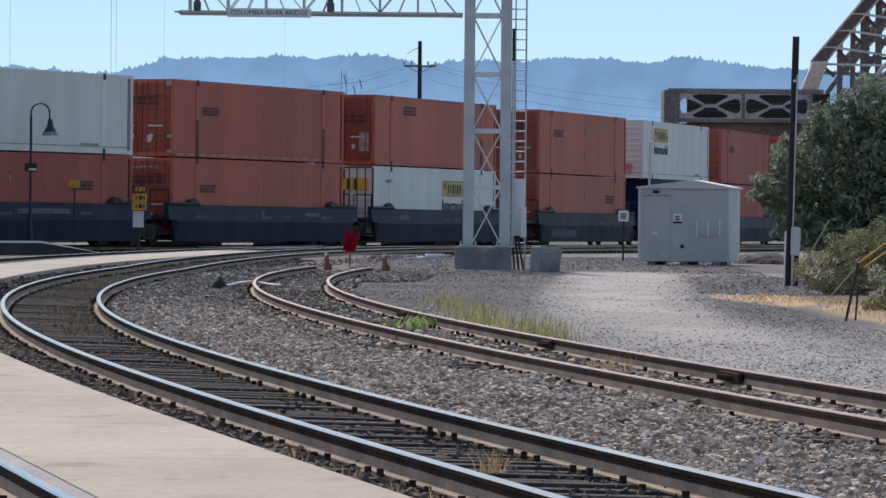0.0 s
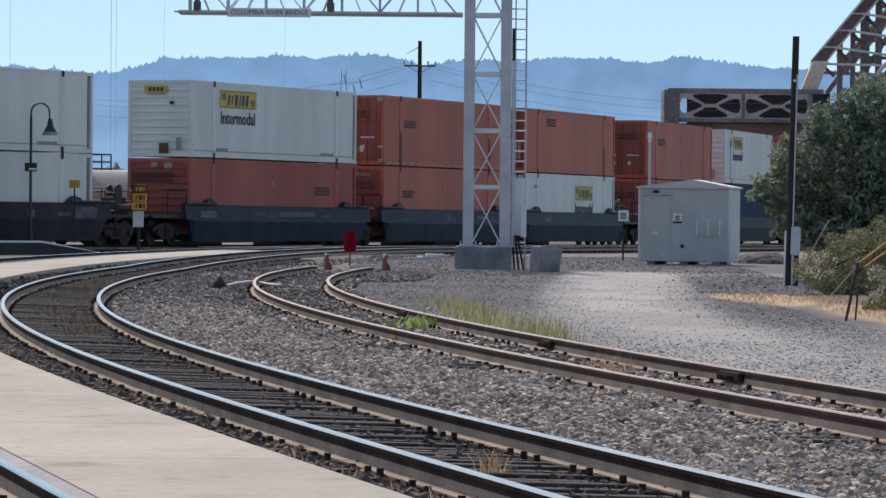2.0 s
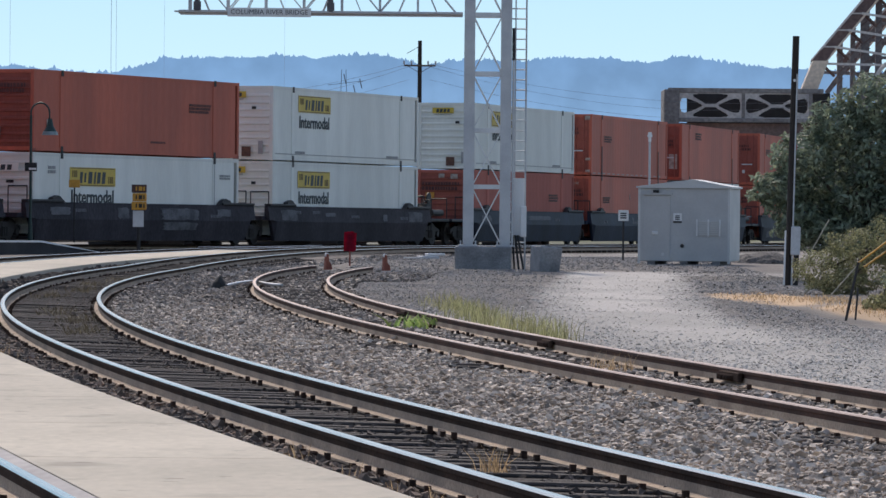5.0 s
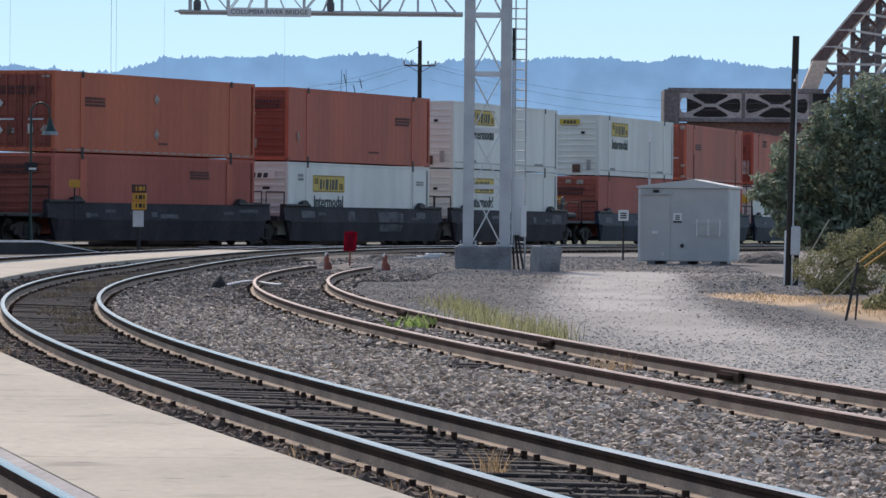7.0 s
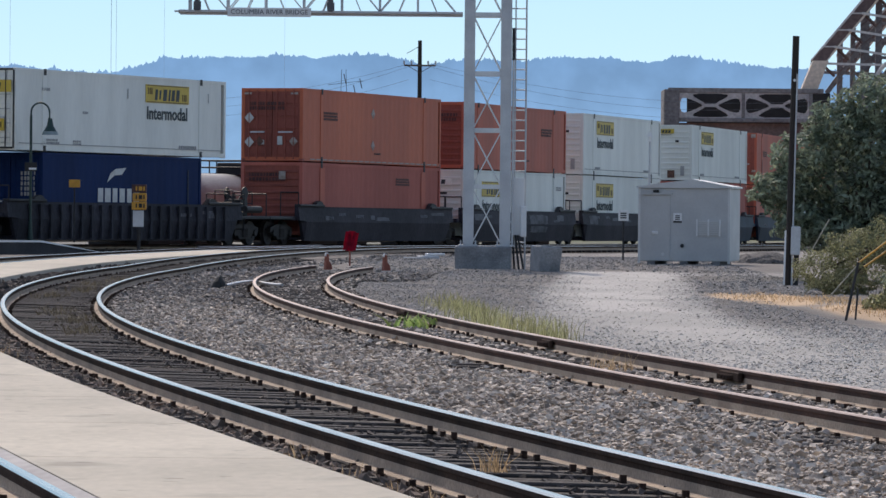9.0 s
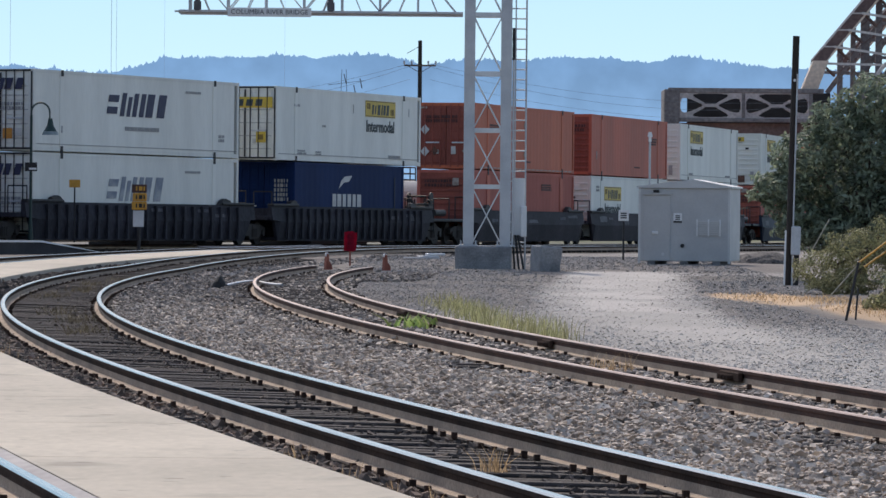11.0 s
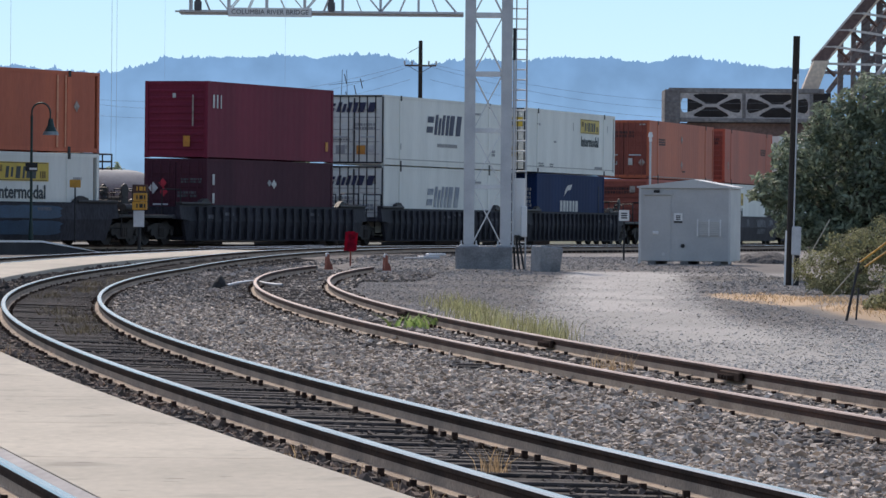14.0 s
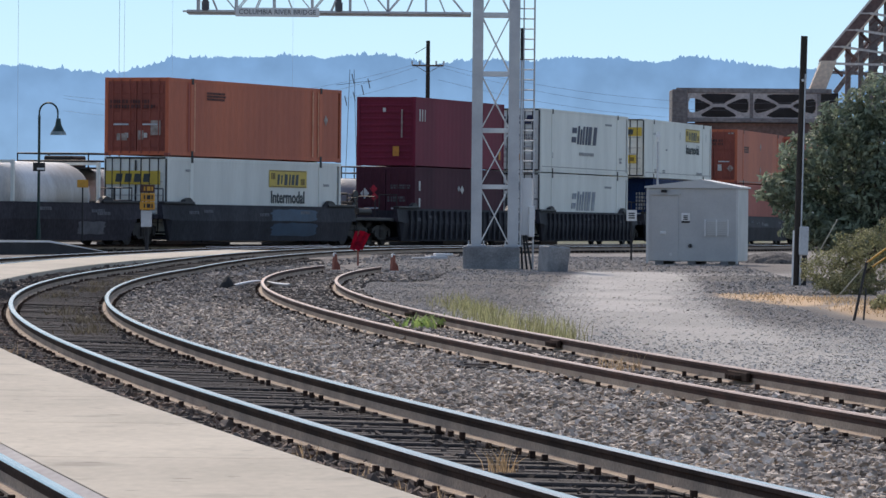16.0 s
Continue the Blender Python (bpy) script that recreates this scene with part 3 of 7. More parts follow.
guy("guy_wire", "pale guy wire guard leaning over the verge", (7.68, 103, -0.22), (8.66, 103.2, 1.08), 0.018, PALE_BEIGE := mat("weathered_guard", (0.45, 0.42, 0.33), (0.38, 0.35, 0.28), 0.7, 0, 3, 30, 0.1, 0.15), "guy wire")
guy("guy_wire", "yellow guarded guy wire over the verge", (8.38, 98, 0.5), (10.2, 98.5, 1.84), 0.010, GALV, "guy wire", (0.0, 1.0))
guy("guy_wire", "yellow guarded guy wire over the verge", (8.5, 98, 0.42), (10.2, 98.4, 1.6), 0.010, GALV, "guy wire", (0.0, 1.0))
guy("guy_anchor", "dull steel anchor rod leaning out of the verge", (7.75, 98, -0.25), (8.42, 98, 0.52), 0.013, PALE_BEIGE, "anchor rod")
guy("guy_wire", "pale guy wire guard leaning over the verge", (7.72, 107, -0.05), (8.5, 107, 1.36), 0.014, PALE_BEIGE, "guy wire")
guy("stake", "dark leaning steel stake in the verge", (6.42, 77.4, -0.25), (6.62, 77.4, 0.72), 0.022, DARK_METAL, "stake")
guy("stake", "dark leaning steel stake in the verge", (6.62, 77.9, -0.25), (6.66, 77.9, 0.3), 0.016, DARK_METAL, "stake")


# ---------------------------------------------------------------- trackside things
FLAG = []
FLAG_RED = mat("red_flag_cloth", (0.34, 0.014, 0.045), (0.24, 0.012, 0.035), 0.8, 0, 5, 40, 0.05, 0.12, spec=0.1)


def red_flag():
    """A small red cloth flag on a rod: three overlapping folds that sway together."""
    th = empty("red_flag", "small red cloth flag fluttering on a short rod", "flag", pose(-2.66, 138.8, -0.21))
    part("rod", rodded((0, 0, 0), (0, 0, 1.06), 0.025, 8), RED_RUST, th)
    for k, (x0, x1, z0, z1) in enumerate(((-0.17, -0.02, 0.5, 1.04), (-0.09, 0.11, 0.49, 1.06), (0.03, 0.18, 0.52, 1.03))):
        bm = bmesh.new()
        for i in range(4):
            for j in range(5):
                x, z = x0 + (x1 - x0) * i / 3, z0 + (z1 - z0) * j / 4 - 0.75
                bm.verts.new((x, 0.02 * math.sin(9 * z + 8 * x), z + 0.01 * math.sin(40 * x)))
        bm.verts.ensure_lookup_table()
        for i in range(3):
            for j in range(4):
                a = i * 5 + j
                bm.faces.new([bm.verts[q] for q in (a, a + 5, a + 6, a + 1)])
        bmesh.ops.solidify(bm, geom=bm.faces[:], thickness=0.012)
        FLAG.append((part("cloth", bm, FLAG_RED, th, "red cloth", Matrix.Translation((0, -0.03, 0.75))), k))


red_flag()


def wheel_stop(x, y):
    th = empty("wheel_stop", "faded red steel wheel stop on the rail end", "wheel stop", pose(x, y, -0.01, 0, 0, 14) @ Matrix.Diagonal((0.55, 0.8, 0.85, 1)), "wheel stops of the siding")
    bm = bmesh.new()
    v = [(-0.2, -0.1), (0.14, -0.1), (0.1, 0.05), (-0.02, 0.16), (-0.04, 0.36), (-0.14, 0.4), (-0.17, 0.2)]
    for y0, y1 in ((-0.14, -0.05), (0.05, 0.14)):
        a = [bm.verts.new((px, y0, z)) for px, z in v]
        b = [bm.verts.new((px, y1, z)) for px, z in v]
        bm.faces.new(a)
        bm.faces.new(b[::-1])
        for i in range(len(v)):
            bm.faces.new((a[i], b[i], b[(i + 1) % len(v)], a[(i + 1) % len(v)]))
    bmesh.ops.recalc_face_normals(bm, faces=bm.faces)
    part("jaw", bm, RED_RUST, th)
    part("cross_bolt", rodded((-0.1, -0.18, 0.28), (-0.1, 0.18, 0.28), 0.035, 8), RED_RUST, th)
    part("pad", cubed(-0.16, -0.06, -0.12, 0.12, 0.3, 0.42, 0.02), WHITE, th, "pale worn pad")


wheel_stop(-2.98, 126.8)
wheel_stop(-1.45, 125.8)


def joint_bar(y, side, length=0.62):
    x = line_2(y)
    a = math.atan(line_2(y + 0.5) - line_2(y - 0.5))
    th = empty("joint_bar", "dark bolted rail joint on the siding", "rail joint", Matrix.Translation((x + side * math.cos(a), y - side * math.sin(a), -0.1)) @ Matrix.Rotation(-a, 4, "Z"), "rail joints of the siding")
    part("bar", cubed(-0.075, -0.03, -length / 2, length / 2, -0.02, 0.07, 0.01), RAIL_SIDE, th)
    for k in range(4):
        part("bolt", rodded((-0.14, -0.2 + k * 0.14, 0.02), (-0.07, -0.2 + k * 0.14, 0.02), 0.028, 6), RAIL_SIDE, th)


joint_bar(57.4, 0.7525)
joint_bar(46.6, 0.7525, 0.9)
joint_bar(73.0, 0.7525)


def dark_lump():
    bm = bmesh.new()
    bmesh.ops.create_icosphere(bm, subdivisions=2, radius=0.2)
    for v in bm.verts:
        h = max(0, v.co.z)
        v.co.x = v.co.x * (1.1 - 2.6 * h) + 0.15 * h
        v.co.z = v.co.z * 1.9 if v.co.z > 0 else v.co.z * 0.3
        v.co += Vector((noise.noise(v.co * 7), noise.noise(v.co * 7 + Vector((5, 0, 0))), 0)) * 0.04
    ob = part("rubber_cone", bm, RUBBER, None, "", pose(-4.6, 99.6, -0.17) @ Matrix.Scale(0.78, 4))
    tagged(ob, "black slumped rubber lump on the ballast", "debris")


dark_lump()


def hose():
    pts = [(-4.45, 99.9, -0.1), (-4.3, 101.0, -0.06), (-4.1, 103.2, -0.05), (-3.9, 103.0, -0.07), (-3.6, 101.6, -0.1), (-3.35, 101.2, -0.1)]
    cu = bpy.data.curves.new("hose", "CURVE")
    cu.dimensions, cu.bevel_depth, cu.bevel_resolution = "3D", 0.03, 2
    sp = cu.splines.new("NURBS")
    sp.points.add(len(pts) - 1)
    for p, q in zip(sp.points, pts):
        p.co = (*q, 1)
    sp.use_endpoint_u = True
    cu.materials.append(WHITE)
    tagged(new("hose", cu), "white plastic hose lying across the ballast", "hose")


hose()


# light caught by the lamp shade's lower edge is put into this pale colour
PALE_RIM = mat("lit_rim_grey", (0.32, 0.36, 0.36), (0.16, 0.22, 0.22), 0.5, 0, 5, 30, 0.02, 0.2)


def platform_lamp():
    m = pose(-14.28, 168, 0.28)
    th = empty("platform_lamp", "dark green gooseneck platform lamp with a bell shade", "platform lamp", m)
    part("base", rodded((0, 0, 0), (0, 0, 0.7), 0.1, 10, 0.06), GREEN_IRON, th)
    part("post", rodded((0, 0, 0.5), (0, 0, 4.35), 0.05, 8, 0.045), GREEN_IRON, th)
    bm = bmesh.new()
    prev = (0, 0, 4.3)
    for k in range(13):
        a = math.pi * k / 12
        p = (0.32 - 0.32 * math.cos(a), 0, 4.45 + 0.34 * math.sin(a))
        rod(bm, prev, p, 0.032, 6)
        prev = p
    rod(bm, prev, (0.64, 0, 4.25), 0.03, 6)
    part("gooseneck", bm, GREEN_IRON, th)
    sh = rodded((0.66, 0, 3.72), (0.66, 0, 3.98), 0.27, 16, 0.13)
    rod(sh, (0.66, 0, 3.98), (0.66, 0, 4.25), 0.12, 12, 0.07)
    part("shade", sh, GREEN_IRON, th, "bell-shaped shade")
    part("rim", rodded((0.66, 0, 3.68), (0.66, 0, 3.8), 0.29, 16, 0.245), PALE_RIM, th, "pale rim standing for light caught by the shade")
    s = part("sign_plate", cubed(-0.2, 0.22, -0.08, -0.06, 2.42, 2.72), DARK_METAL, th)
    part("sign_face", cubed(-0.06, 0.2, -0.085, -0.08, 2.47, 2.54), WHITE, s)


platform_lamp()


RUST_BOX = mat("rusty_dark_box", (0.1, 0.045, 0.035), (0.05, 0.028, 0.025), 0.8, 0, 6, 30, 0.1, 0.3)


def yellow_signal():
    th = empty("trackside_signal", "yellow stacked signal boxes on a pale post", "trackside signal", pose(-10.36, 165.3, 0.02))
    part("post", rodded((0, 0, 0), (0, 0, 1.5), 0.06, 8), DARK_METAL, th)
    part("panel", cubed(-0.2, 0.17, -0.08, -0.04, 0.8, 1.36, 0.01), GALV, th, "faded pale panel")
    for k in range(3):
        b = part("signal_box", cubed(-0.24 + 0.03 * (k % 2), 0.26, -0.14, 0.1, 1.38 + 0.29 * k, 1.66 + 0.29 * k, 0.02), YELLOW if k < 2 else RUST_BOX, th)
        for x, w in ((-0.08, 0.05), (0.06, 0.12), (0.18, 0.05)):
            part("figure", cubed(x - w / 2, x + w / 2, -0.146, -0.139, 1.45 + 0.29 * k, 1.59 + 0.29 * k), DARK_METAL if k < 2 else YELLOW, b)


yellow_signal()


def small_marker():
    th = empty("track_marker", "small yellow marker box on a short dark post", "track marker", pose(-12.76, 168, 0.25))
    part("post", rodded((0, 0, 0), (0, 0, 1.95), 0.03, 6), DARK_METAL, th)
    part("box", cubed(-0.19, 0.19, -0.05, 0.05, 1.9, 2.17, 0.01), YELLOW, th)


small_marker()


# shade on the platform's near face is put into this near-black concrete
CONCRETE_DARK = mat("shaded_concrete", (0.045, 0.045, 0.048), (0.032, 0.032, 0.035), 0.9, 0, 1, 20, 0.2, 0.25)


def raised_platform():
    vs, fs = [], []
    ss = np.linspace(-70, -4, 34)
    for k, s in enumerate(ss):
        for left, dz in ((-1.85, 0.16), (-4.45, 0.16), (-4.5, 0.13), (-4.5, -0.35), (-1.85, -0.35)):
            x, y, a = through_line(s, left)
            vs.append((x, y, rail_z(y) - 0.35 + (dz + 0.35) * min(1.0, max(0.05, (-5 - s) / 5))))
    n = 5
    for i in range(len(ss) - 1):
        for j in range(n):
            fs.append((i * n + j, i * n + (j + 1) % n, (i + 1) * n + (j + 1) % n, (i + 1) * n + j))
    fs += [tuple(range(n)), tuple(reversed([(len(ss) - 1) * n + j for j in range(n)]))]
    me = bpy.data.meshes.new("raised_platform")
    me.from_pydata(vs, [], fs)
    bm = bmesh.new()
    bm.from_mesh(me)
    bmesh.ops.recalc_face_normals(bm, faces=bm.faces)
    bm.to_mesh(me)
    bm.free()
    ob = mesh_part("raised_platform", me, CONCRETE_DARK)
    vs, fs = [], []
    for s in ss:
        for left, dz in ((-4.3, 0.17), (-4.53, 0.17), (-4.53, 0.1)):
            x, y, a = through_line(s, left)
            vs.append((x, y, rail_z(y) - 0.35 + (dz + 0.35) * min(1.0, max(0.05, (-5 - s) / 5))))
    for i in range(len(ss) - 1):
        for j in range(2):
            fs.append((i * 3 + j, i * 3 + j + 1, i * 3 + j + 4, i * 3 + j + 3))
    cm = bpy.data.meshes.new("coping")
    cm.from_pydata(vs, [], fs)
    # sunlight along the platform's top edge, put into a white strip
    mesh_part("coping", cm, WHITE, ob, "white strip standing for the sunlit edge")
    tagged(ob, "low raised concrete platform beside the through track", "platform", kind="structure")


raised_platform()


def switch_machine():
    th = empty("switch_machine", "pale low switch machine box beside the track", "switch machine", pose(-0.45, 160, -0.16, 0, 0, 20))
    part("case", cubed(-0.35, 0.25, -0.3, 0.3, 0.0, 0.14, 0.03), GALV, th)
    part("cover", cubed(-0.1, 0.5, -0.16, 0.16, 0.14, 0.22, 0.02), WHITE, th)
    part("rod", rodded((-0.9, 0, 0.06), (-0.3, 0, 0.06), 0.025, 6), GALV, th)


switch_machine()


def gravel_heap():
    bm = bmesh.new()
    bmesh.ops.create_icosphere(bm, subdivisions=4, radius=1.0)
    for v in bm.verts:
        v.co.z = max(v.co.z, -0.1) * 0.5
        v.co.x *= 1.1
        v.co += Vector((0, 0, 1)) * 0.1 * noise.noise(v.co * 3) + v.co * 0.06 * noise.noise(v.co * 9)
    ob = part("earth_mound", bm, BALLAST, None, "", pose(10.3, 155, -0.26))
    tagged(ob, "low grey gravel heap beyond the hut", "mound")


gravel_heap()


# ---------------------------------------------------------------- the river bridge beyond
OLD_STONE = mat("weathered_bridge_concrete", (0.29, 0.265, 0.25), (0.17, 0.15, 0.145), 0.9, 0, 0.35, 5, 0.3, 0.3)
RIB_STONE = mat("pale_bridge_ribs", (0.55, 0.5, 0.47), (0.38, 0.345, 0.33), 0.9, 0, 0.5, 6, 0.2, 0.2)
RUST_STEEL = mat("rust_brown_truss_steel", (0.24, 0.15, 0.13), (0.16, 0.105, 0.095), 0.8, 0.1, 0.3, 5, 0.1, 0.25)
# sunlight on the truss foot is put into this bright tan
TAN_STEEL = mat("sunlit_truss_tan", (0.78, 0.64, 0.5), (0.66, 0.53, 0.42), 0.7, 0, 0.5, 6, 0.1, 0.15)
PALE_STEEL = mat("pale_truss_paint", (0.72, 0.67, 0.62), (0.6, 0.55, 0.51), 0.7, 0.1, 0.5, 6, 0.1, 0.15)


# shade among the inner truss members is put into this greyer steel
SHADE_STEEL = mat("shaded_truss_steel", (0.3, 0.28, 0.285), (0.2, 0.185, 0.19), 0.8, 0.1, 0.4, 6, 0.1, 0.25)


def lattice_wall(th, y, depth):
    """A pierced parapet beam: two panels of crossed ribs between posts."""
    x0, x1, z0, z1 = 14.15, 23.4, 7.05, 9.15
    part("coping", cubed(x0 - 0.35, x1, y - depth, y + depth, z1 - 0.3, z1, 0.03), OLD_STONE, th)
    part("sill_beam", cubed(x0, x1, y - depth, y + depth, z0, z0 + 0.26, 0.03), OLD_STONE, th)
    xs = (x0 + 0.25, 18.45, 22.6)
    for x in xs:
        part("post", cubed(x - 0.12, x + 0.12, y - depth + 0.03, y + depth - 0.03, z0 + 0.26, z1 - 0.3, 0.03), OLD_STONE, th)
    for a, b in zip(xs[:-1], xs[1:]):
        part("pierced_panel", pierced(a + 0.1, b - 0.1, z0 + 0.24, z1 - 0.28, y, depth * 0.8), RIB_STONE, th)


def pierced(a, b, lo, hi, y, d):
    """A panel of crossed ribs with rounded openings, cut column by column."""
    bm = bmesh.new()
    w, h, zm, xm = (b - a) / 2, (hi - lo) / 2, (lo + hi) / 2, (a + b) / 2
    n, m = 64, 48
    for i in range(n):
        x = -w + (i + 0.5) * 2 * w / n
        zc = (h - 0.06) * max(0.0, (abs(x) - 0.35) / (w - 0.35)) ** 0.75
        run = None
        for j in range(m + 1):
            z = -h + (j + 0.5) * 2 * h / m
            solid = False
            if j < m:
                e = [max(abs(abs(z) - zc) * 0.92 - 0.02, 0), w - abs(x), h - abs(z)]
                solid = -math.log(sum(math.exp(-6 * q) for q in e)) / 6 < 0.055
            if solid and run is None:
                run = -h + j * 2 * h / m
            if not solid and run is not None:
                box(bm, xm + x - w / n, xm + x + w / n, y - d, y + d, zm + run, zm - h + j * 2 * h / m)
                run = None
    return bm


def bridge():
    th = empty("truss_bridge", "old rust-brown railway truss bridge with a pierced concrete parapet", "bridge")
    lattice_wall(th, 300, 0.25)
    # added panel: shade behind the openings is put into its near-black colour
    part("back_wall", cubed(15.1, 24, 302.3, 302.7, 7.0, 8.95), DARK_METAL, th, "near-black panel standing for the shade behind the parapet")
    bm = bmesh.new()
    v = [(22.05, 9.15), (23.05, 9.15), (23.7, 10.9), (22.75, 10.9)]
    a = [bm.verts.new((x, 299.9, z)) for x, z in v]
    b = [bm.verts.new((x, 301.2, z)) for x, z in v]
    bm.faces.new(a)
    bm.faces.new(b[::-1])
    for i in range(4):
        bm.faces.new((a[i], b[i], b[(i + 1) % 4], a[(i + 1) % 4]))
    bmesh.ops.recalc_face_normals(bm, faces=bm.faces)
    part("end_shoe", bm, TAN_STEEL, th, "tan foot of the truss, its sunlight put into the colour")
    part("deck", cubed(14.6, 40, 300.4, 309, 6.2, 7.0), RUST_STEEL, th)
    part("pier", cubed(13.55, 14.5, 299.6, 304, -1.0, 9.05, 0.05), OLD_STONE, th, "stained concrete pier")
    part("pier", cubed(24, 26.5, 299.6, 306, -1.0, 7.0, 0.05), OLD_STONE, th, "stained concrete pier")
    # inclined end posts and their lacing
    for y, k in ((301, 0.0), (307, 2.2)):
        a, b = Vector((20.65 + k, y, 7.9)), Vector((30.25 + k, y, 19.5))
        d = (b - a).normalized()
        n = Vector((d.z, 0, -d.x))
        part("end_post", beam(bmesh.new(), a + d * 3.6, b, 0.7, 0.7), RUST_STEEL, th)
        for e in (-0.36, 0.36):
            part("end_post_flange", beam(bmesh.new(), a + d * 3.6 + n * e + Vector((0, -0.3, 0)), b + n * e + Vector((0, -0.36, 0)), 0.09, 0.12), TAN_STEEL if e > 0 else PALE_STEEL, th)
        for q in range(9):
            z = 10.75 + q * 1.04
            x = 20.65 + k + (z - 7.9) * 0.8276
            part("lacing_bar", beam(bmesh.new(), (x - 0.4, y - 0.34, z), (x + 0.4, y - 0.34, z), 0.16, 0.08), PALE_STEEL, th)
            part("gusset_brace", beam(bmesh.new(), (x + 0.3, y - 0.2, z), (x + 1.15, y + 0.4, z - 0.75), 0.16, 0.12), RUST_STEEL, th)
    for q in range(9):
        z = 10.75 + q * 1.04
        x = 20.65 + (z - 7.9) * 0.8276
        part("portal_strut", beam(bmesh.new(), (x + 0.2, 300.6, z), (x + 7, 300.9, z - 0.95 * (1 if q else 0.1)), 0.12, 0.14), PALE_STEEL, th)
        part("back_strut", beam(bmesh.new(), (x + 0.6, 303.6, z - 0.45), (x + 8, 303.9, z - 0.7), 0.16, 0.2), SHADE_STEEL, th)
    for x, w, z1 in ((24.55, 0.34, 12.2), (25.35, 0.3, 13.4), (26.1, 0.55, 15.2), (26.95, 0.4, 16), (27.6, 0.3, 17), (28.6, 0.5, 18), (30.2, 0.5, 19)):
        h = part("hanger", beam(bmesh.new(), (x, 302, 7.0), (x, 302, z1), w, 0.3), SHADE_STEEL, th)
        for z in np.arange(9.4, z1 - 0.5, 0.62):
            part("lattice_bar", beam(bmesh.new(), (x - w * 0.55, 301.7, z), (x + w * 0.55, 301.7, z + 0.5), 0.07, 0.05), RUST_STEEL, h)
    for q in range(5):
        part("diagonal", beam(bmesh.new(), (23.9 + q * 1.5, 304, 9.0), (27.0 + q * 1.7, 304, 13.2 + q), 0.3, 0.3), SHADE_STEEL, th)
    prev = Vector((26.6, 300.4, 9.4))
    bm = bmesh.new()
    for k in range(1, 9):
        a = k / 8 * 1.35
        p = Vector((26.6 + 1.5 * (1 - math.cos(a)), 300.4, 9.4 + 1.6 * math.sin(a)))
        rod(bm, prev, p, 0.13, 6)
        prev = p
    part("curved_pipe", bm, PALE_STEEL, th)


bridge()


# ---------------------------------------------------------------- poles, masts and hills far off
BROWN_ARM = mat("weathered_crossarm", (0.16, 0.115, 0.09), (0.11, 0.08, 0.065), 0.9, 0, 3, 20, 0.3, 0.25)


def wooden_line_pole():
    th = empty("line_pole", "dark wooden line pole with crossarms behind the train", "utility pole", pose(-1.34, 262, -0.7))
    part("shaft", rodded((0, 0, 0), (0, 0, 11.3), 0.15, 10, 0.11), WOOD_POLE, th)
    for z, w in ((9.95, 0.85),):
        part("crossarm", cubed(-w, w, -0.2, -0.08, z - 0.045, z + 0.045), BROWN_ARM, th)
    for x in (-0.85, -0.45, 0.45, 0.85):
        part("insulator", rodded((x, -0.14, 10.0), (x, -0.14, 10.2), 0.05, 8), GALV, th)
    part("brace", beam(bmesh.new(), (0, -0.14, 9.55), (0.6, -0.14, 9.9), 0.03, 0.03), BROWN_ARM, th)
    part("brace", beam(bmesh.new(), (0, -0.14, 9.55), (-0.6, -0.14, 9.9), 0.03, 0.03), BROWN_ARM, th)
    part("brace", beam(bmesh.new(), (0, -0.14, 11.0), (-0.7, -0.14, 10.6), 0.03, 0.03), WOOD_POLE, th)


wooden_line_pole()
WIRE = mat("far_wire", (0.16, 0.18, 0.22), (0.14, 0.16, 0.2), 0.6, 0.2, 1, 5, 0, 0.05)


def sag_wire(a, b, sag, r, label):
    a, b = Vector(a), Vector(b)
    cu = bpy.data.curves.new("overhead_wire", "CURVE")
    cu.dimensions, cu.bevel_depth, cu.bevel_resolution = "3D", r, 1
    sp = cu.splines.new("POLY")
    sp.points.add(16)
    for k in range(17):
        u = k / 16
        sp.points[k].co = (*(a.lerp(b, u) - Vector((0, 0, 4 * sag * u * (1 - u)))), 1)
    cu.materials.append(WIRE)
    tagged(new("overhead_wire", cu), label, "wire", "overhead wires")


for z, s in ((9.95, 1.0), (9.8, 1.3), (9.1, 1.1)):
    sag_wire((-1.9, 262, z - 0.6), (-22, 275, z - 2.2), s, 0.007, "thin dark line wire strung behind the train")
    sag_wire((-0.8, 262, z - 0.6), (24, 290, z - 1.6), s, 0.007, "thin dark line wire strung behind the train")


# distance haze on the masts is put into this pale blue-grey
HAZE = mat("hazy_steel", (0.62, 0.7, 0.76), (0.58, 0.66, 0.72), 0.7, 0, 1, 5, 0, 0.03)
for px, r in ((-766, 0.05), (-587, 0.07), (-578, 0.05), (-493, 0.03), (-280, 0.03)):
    y = 1500.0
    th = empty("radio_mast", "thin distant radio mast against the sky", "mast", pose((px - 3.5) * y / 8600, y, -1), "distant masts")
    part("shaft", rodded((0, 0, 0), (0, 0, 90), r, 6), HAZE, th)


def pylon():
    th = empty("pylon", "distant power pylon with hanging insulator strings", "pylon", pose(-11.4 * 2, 1100, -1))
    for x in (-1.6, 1.6):
        part("leg", beam(bmesh.new(), (x, 0, 0), (x * 0.3, 0, 34), 0.12, 0.12), WIRE, th)
    for k, (x, z) in enumerate(((-1.6, 28), (0.3, 29), (2.2, 30.5), (0.0, 33), (3.6, 32))):
        part("insulator_string", beam(bmesh.new(), (x, 0, z), (x + 0.5, 0, z - 2.2), 0.22, 0.22), WIRE, th)
    part("arm", beam(bmesh.new(), (-3.5, 0, 30.5), (4.5, 0, 31.5), 0.1, 0.1), WIRE, th)


pylon()


